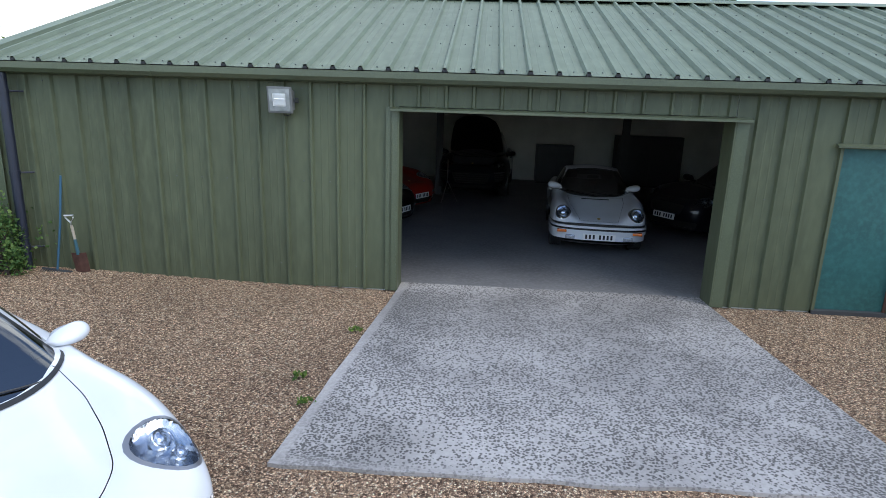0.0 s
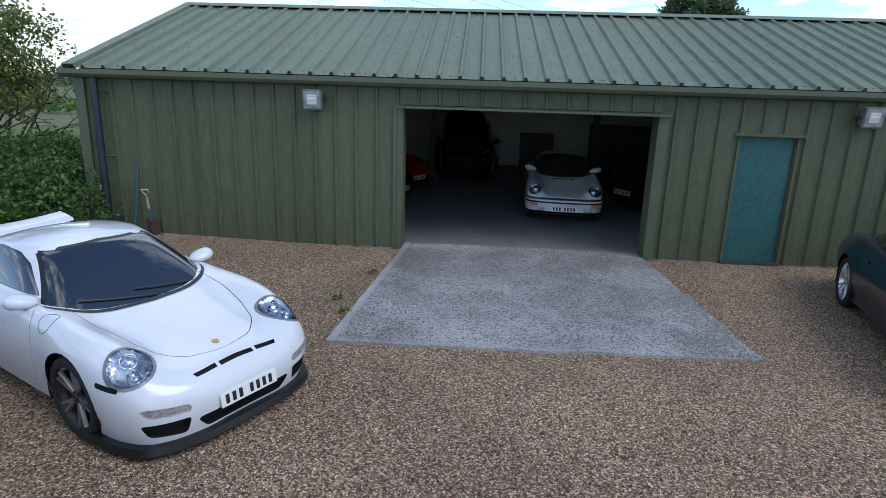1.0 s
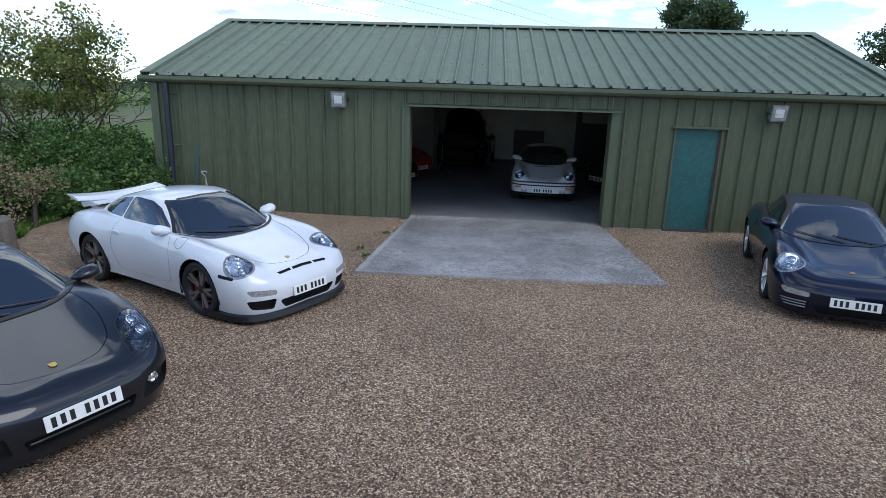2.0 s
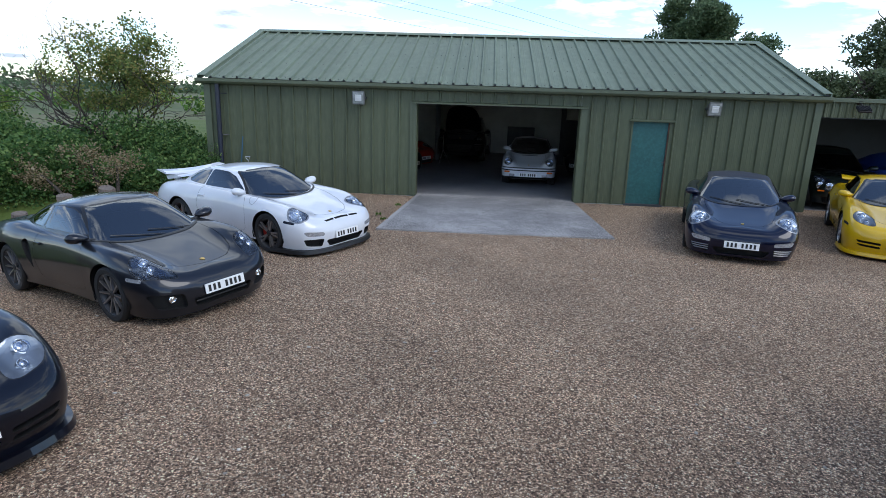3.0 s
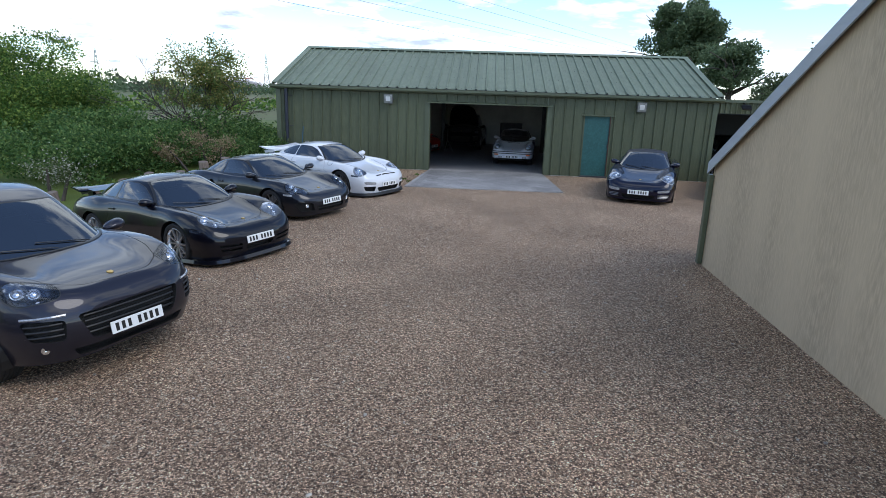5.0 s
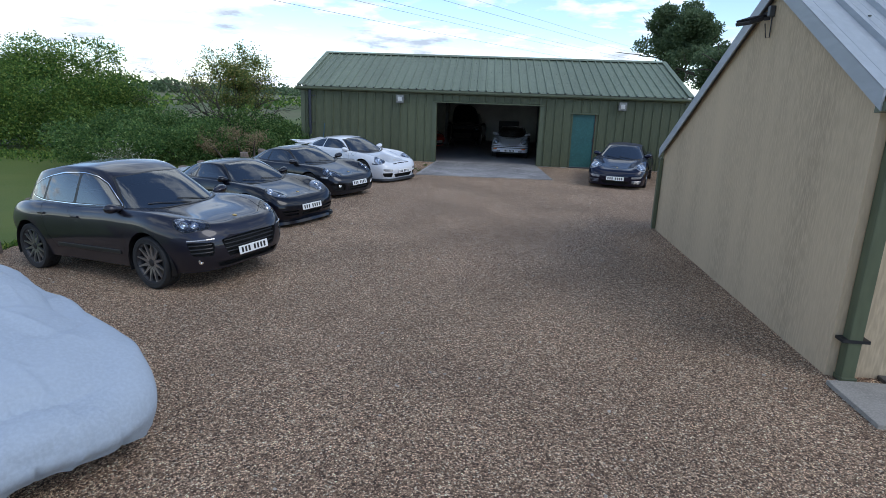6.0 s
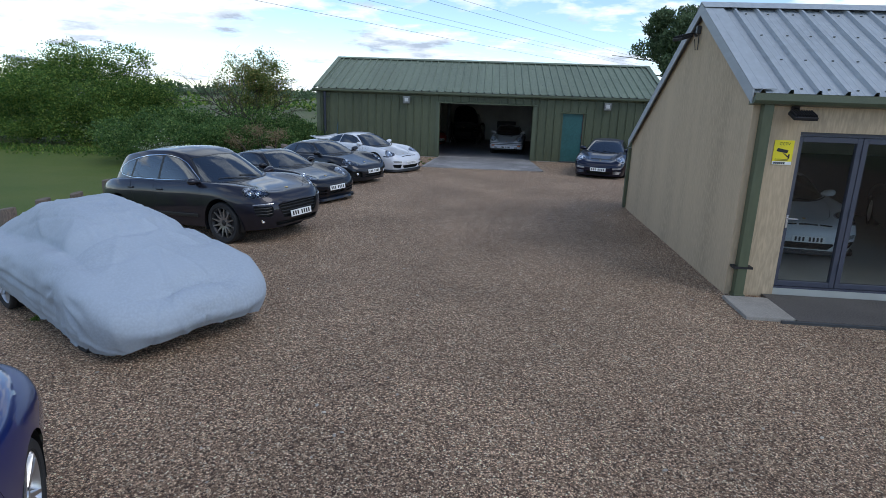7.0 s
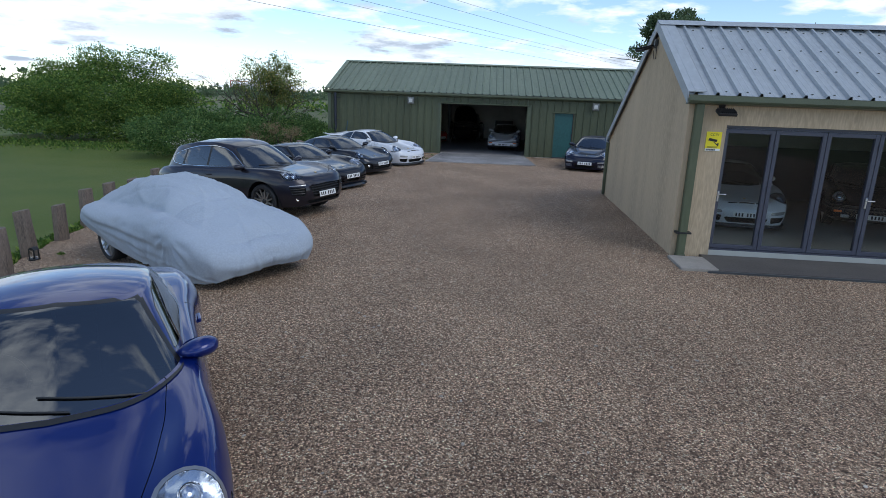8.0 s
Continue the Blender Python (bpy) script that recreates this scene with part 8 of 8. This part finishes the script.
big_tree("low green tree showing over the garage roof", 21.0, 88, 8.8, 4.2, 47, LEAF_OAK, 0.42, 6000, 0.3)
big_tree("low green tree showing over the garage roof", 27.0, 92, 8.3, 3.2, 48, LEAF_BUSH, 0.42, 4000, 0.3)

# woods and hedges along the horizon
lv = Leaves(77)
rnd = random.Random(77)
for k in range(150):
    a = radians(-62 + 112 * k / 150 + rnd.uniform(-0.4, 0.4))
    D = rnd.uniform(260, 420)
    hh = rnd.uniform(3.0, 8.5) * (1.25 if k < 40 else 0.8)
    lv.clump((math.sin(a) * D, math.cos(a) * D - 15, hh * 0.45 - 1.2), (rnd.uniform(6, 13), 6, hh * 0.55), 90, 2.0, 0.5)
far = tagged(new("far_woods"), "dark line of woods and hedges along the horizon", "woods", kind="stuff")
lv.mesh("far_foliage", LEAF_OAK, far)
lv = Leaves(78)
for k in range(60):
    a = radians(-58 + 62 * k / 60)
    D = 95 + 20 * math.sin(k * 0.7)
    lv.clump((math.sin(a) * D, math.cos(a) * D - 15, 0.0), (rnd.uniform(2, 4), 2, rnd.uniform(0.7, 1.5)), 60, 0.7, 0.5)
hd = tagged(new("field_hedge"), "low rough hedge crossing the field", "hedge", kind="stuff")
lv.mesh("hedge_foliage", LEAF_BUSH, hd)

# rough tufts along the lawn's edge and before the brambles
lv = Leaves(79)
for _ in range(9000):
    y = rnd.uniform(-24, 0)
    x = edge_x(y) + abs(rnd.gauss(0, 0.12)) * -1.0 + 0.05
    if rnd.random() < 0.35:
        x, y = -9.0 - rnd.random() * 11.0, -2.6 + rnd.gauss(0, 0.5)
    lv.blade(Vector((x, y, ground_z(x, y) - 0.05)), rnd.uniform(0.05, 0.14), 1.6)
tufts = tagged(new("grass_tufts"), "rough green grass tufts along the lawn's edge", "grass", kind="stuff")
lv.mesh("blades", LEAF_BUSH, tufts)
for k, (x, y) in enumerate(((-0.22, -1.44), (-0.30, -2.95), (-0.46, -2.52), (-2.85, -19.2), (-4.6, -18.4))):
    w = thing("weed", "small green weed growing in gravel", "weed", pose(x, y, ground_z(x, y) + 0.02))
    lv = Leaves(200 + k)
    lv.clump((0, 0, 0.02), (0.07, 0.045, 0.02), 45, 0.035, 0.3, 0.8)
    lv.mesh("weed_leaves", LEAF_BUSH, w)


# pale larger stones lying on the gravel
M_STONE = material("pale_stone", (0.62, 0.55, 0.47), 0.8, var=0.3, var_scale=30, rand=0.3, island=True)
sb = bmesh.new()
srnd = random.Random(91)
for _ in range(420):
    x, y, r = srnd.uniform(-4.5, 5.0), srnd.uniform(-26.0, -4.0), srnd.uniform(0.007, 0.017)
    if x > 4.9 and y < -10:
        continue
    g = bmesh.ops.create_icosphere(sb, subdivisions=1, radius=r, matrix=pose(x, y, ground_z(x, y) + r * 0.4 + 0.012, 0, 0, srnd.uniform(0, 180)) @ Matrix.Diagonal((srnd.uniform(1.0, 1.7), 1.0, 0.6, 1)))
loose = tagged(new("loose_stones"), "pale larger stones scattered over the gravel", "stones", kind="stuff")
part("stones", sb, M_STONE, loose, smooth=60)


# ---------------------------------------------------------------- far pylons, wires and works
M_PYLON = material("galvanised_steel", (0.35, 0.37, 0.39), 0.6, 0.3)


def pylon(x, y, h):
    p = thing("pylon", "far grey lattice electricity pylon in the fields", "pylon", pose(x, y, -1.0, 0, 0, 25), "field pylons")
    q = bmesh.new()
    for sx in (-1, 1):
        for sy in (-1, 1):
            add_tube(q, [(sx * 3.2, sy * 3.2, 0), (sx * 1.1, sy * 1.1, h * 0.6), (sx * 0.3, sy * 0.3, h)], 0.16, 4)
    lev = [(0.0, 3.2), (0.18, 2.57), (0.34, 2.0), (0.48, 1.5), (0.6, 1.1), (0.72, 0.86), (0.84, 0.62), (0.95, 0.4)]
    for (za, wa), (zb, wb) in zip(lev, lev[1:]):
        for sy in (-1, 1):
            add_tube(q, [(-wa, sy * wa, za * h), (wb, sy * wb, zb * h)], 0.10, 4)
            add_tube(q, [(wa, sy * wa, za * h), (-wb, sy * wb, zb * h)], 0.10, 4)
    part("tower", q, M_PYLON, p)
    for z, w in ((0.64, 4.6), (0.77, 5.6), (0.90, 4.2)):
        part("cross_arm", add_tube(tube([(-w, 0, z * h), (w, 0, z * h)], 0.14, 4), [(-w, 0, z * h), (0, 0, z * h + 1.6), (w, 0, z * h)], 0.1, 4), M_PYLON, p)


pylon(-332, 482, 31)
pylon(-206, 540, 33)
for k, (h, o) in enumerate(((29, 0), (29, 9), (23, 2), (33, -14), (29, -18))):
    pts = []
    for j in range(25):
        t_ = j / 24
        sag = 3.0 * (1 - (2 * t_ - 1) ** 2)
        pts.append((-141 + 336 * t_ - 0.88 * o, -36 + 630 * t_ + 0.47 * o, h + 3 - sag))
    w = link_mesh("power_line", tube(pts, 0.045, 4), M_STEEL)
    tagged(w, "thin dark overhead power line crossing the sky", "cable", "overhead lines", "structure")
fw = thing("far_works", "far pale industrial buildings on the horizon", "building", pose(-235, 560, -1))
part("shed", prism([(-14, 0), (14, 0), (14, 7), (0, 10), (-14, 7)], "y", -8, 8), material("pale_sheet", (0.55, 0.5, 0.48), 0.7, var=0.2, var_scale=0.1), fw)
part("gantry", add_tube(tube([(-18, 0, 0), (-18, 0, 12)], 0.5, 6), [(-18, 0, 12), (8, 0, 11)], 0.5, 6), material("red_gantry", (0.35, 0.06, 0.05), 0.6), fw)

# ---------------------------------------------------------------- from the plan to metres
for o in scene.collection.objects:
    if o.parent is None and o.type in {"MESH", "EMPTY"}:
        o.matrix_world = Matrix.Scale(SITE, 4) @ o.matrix_basis
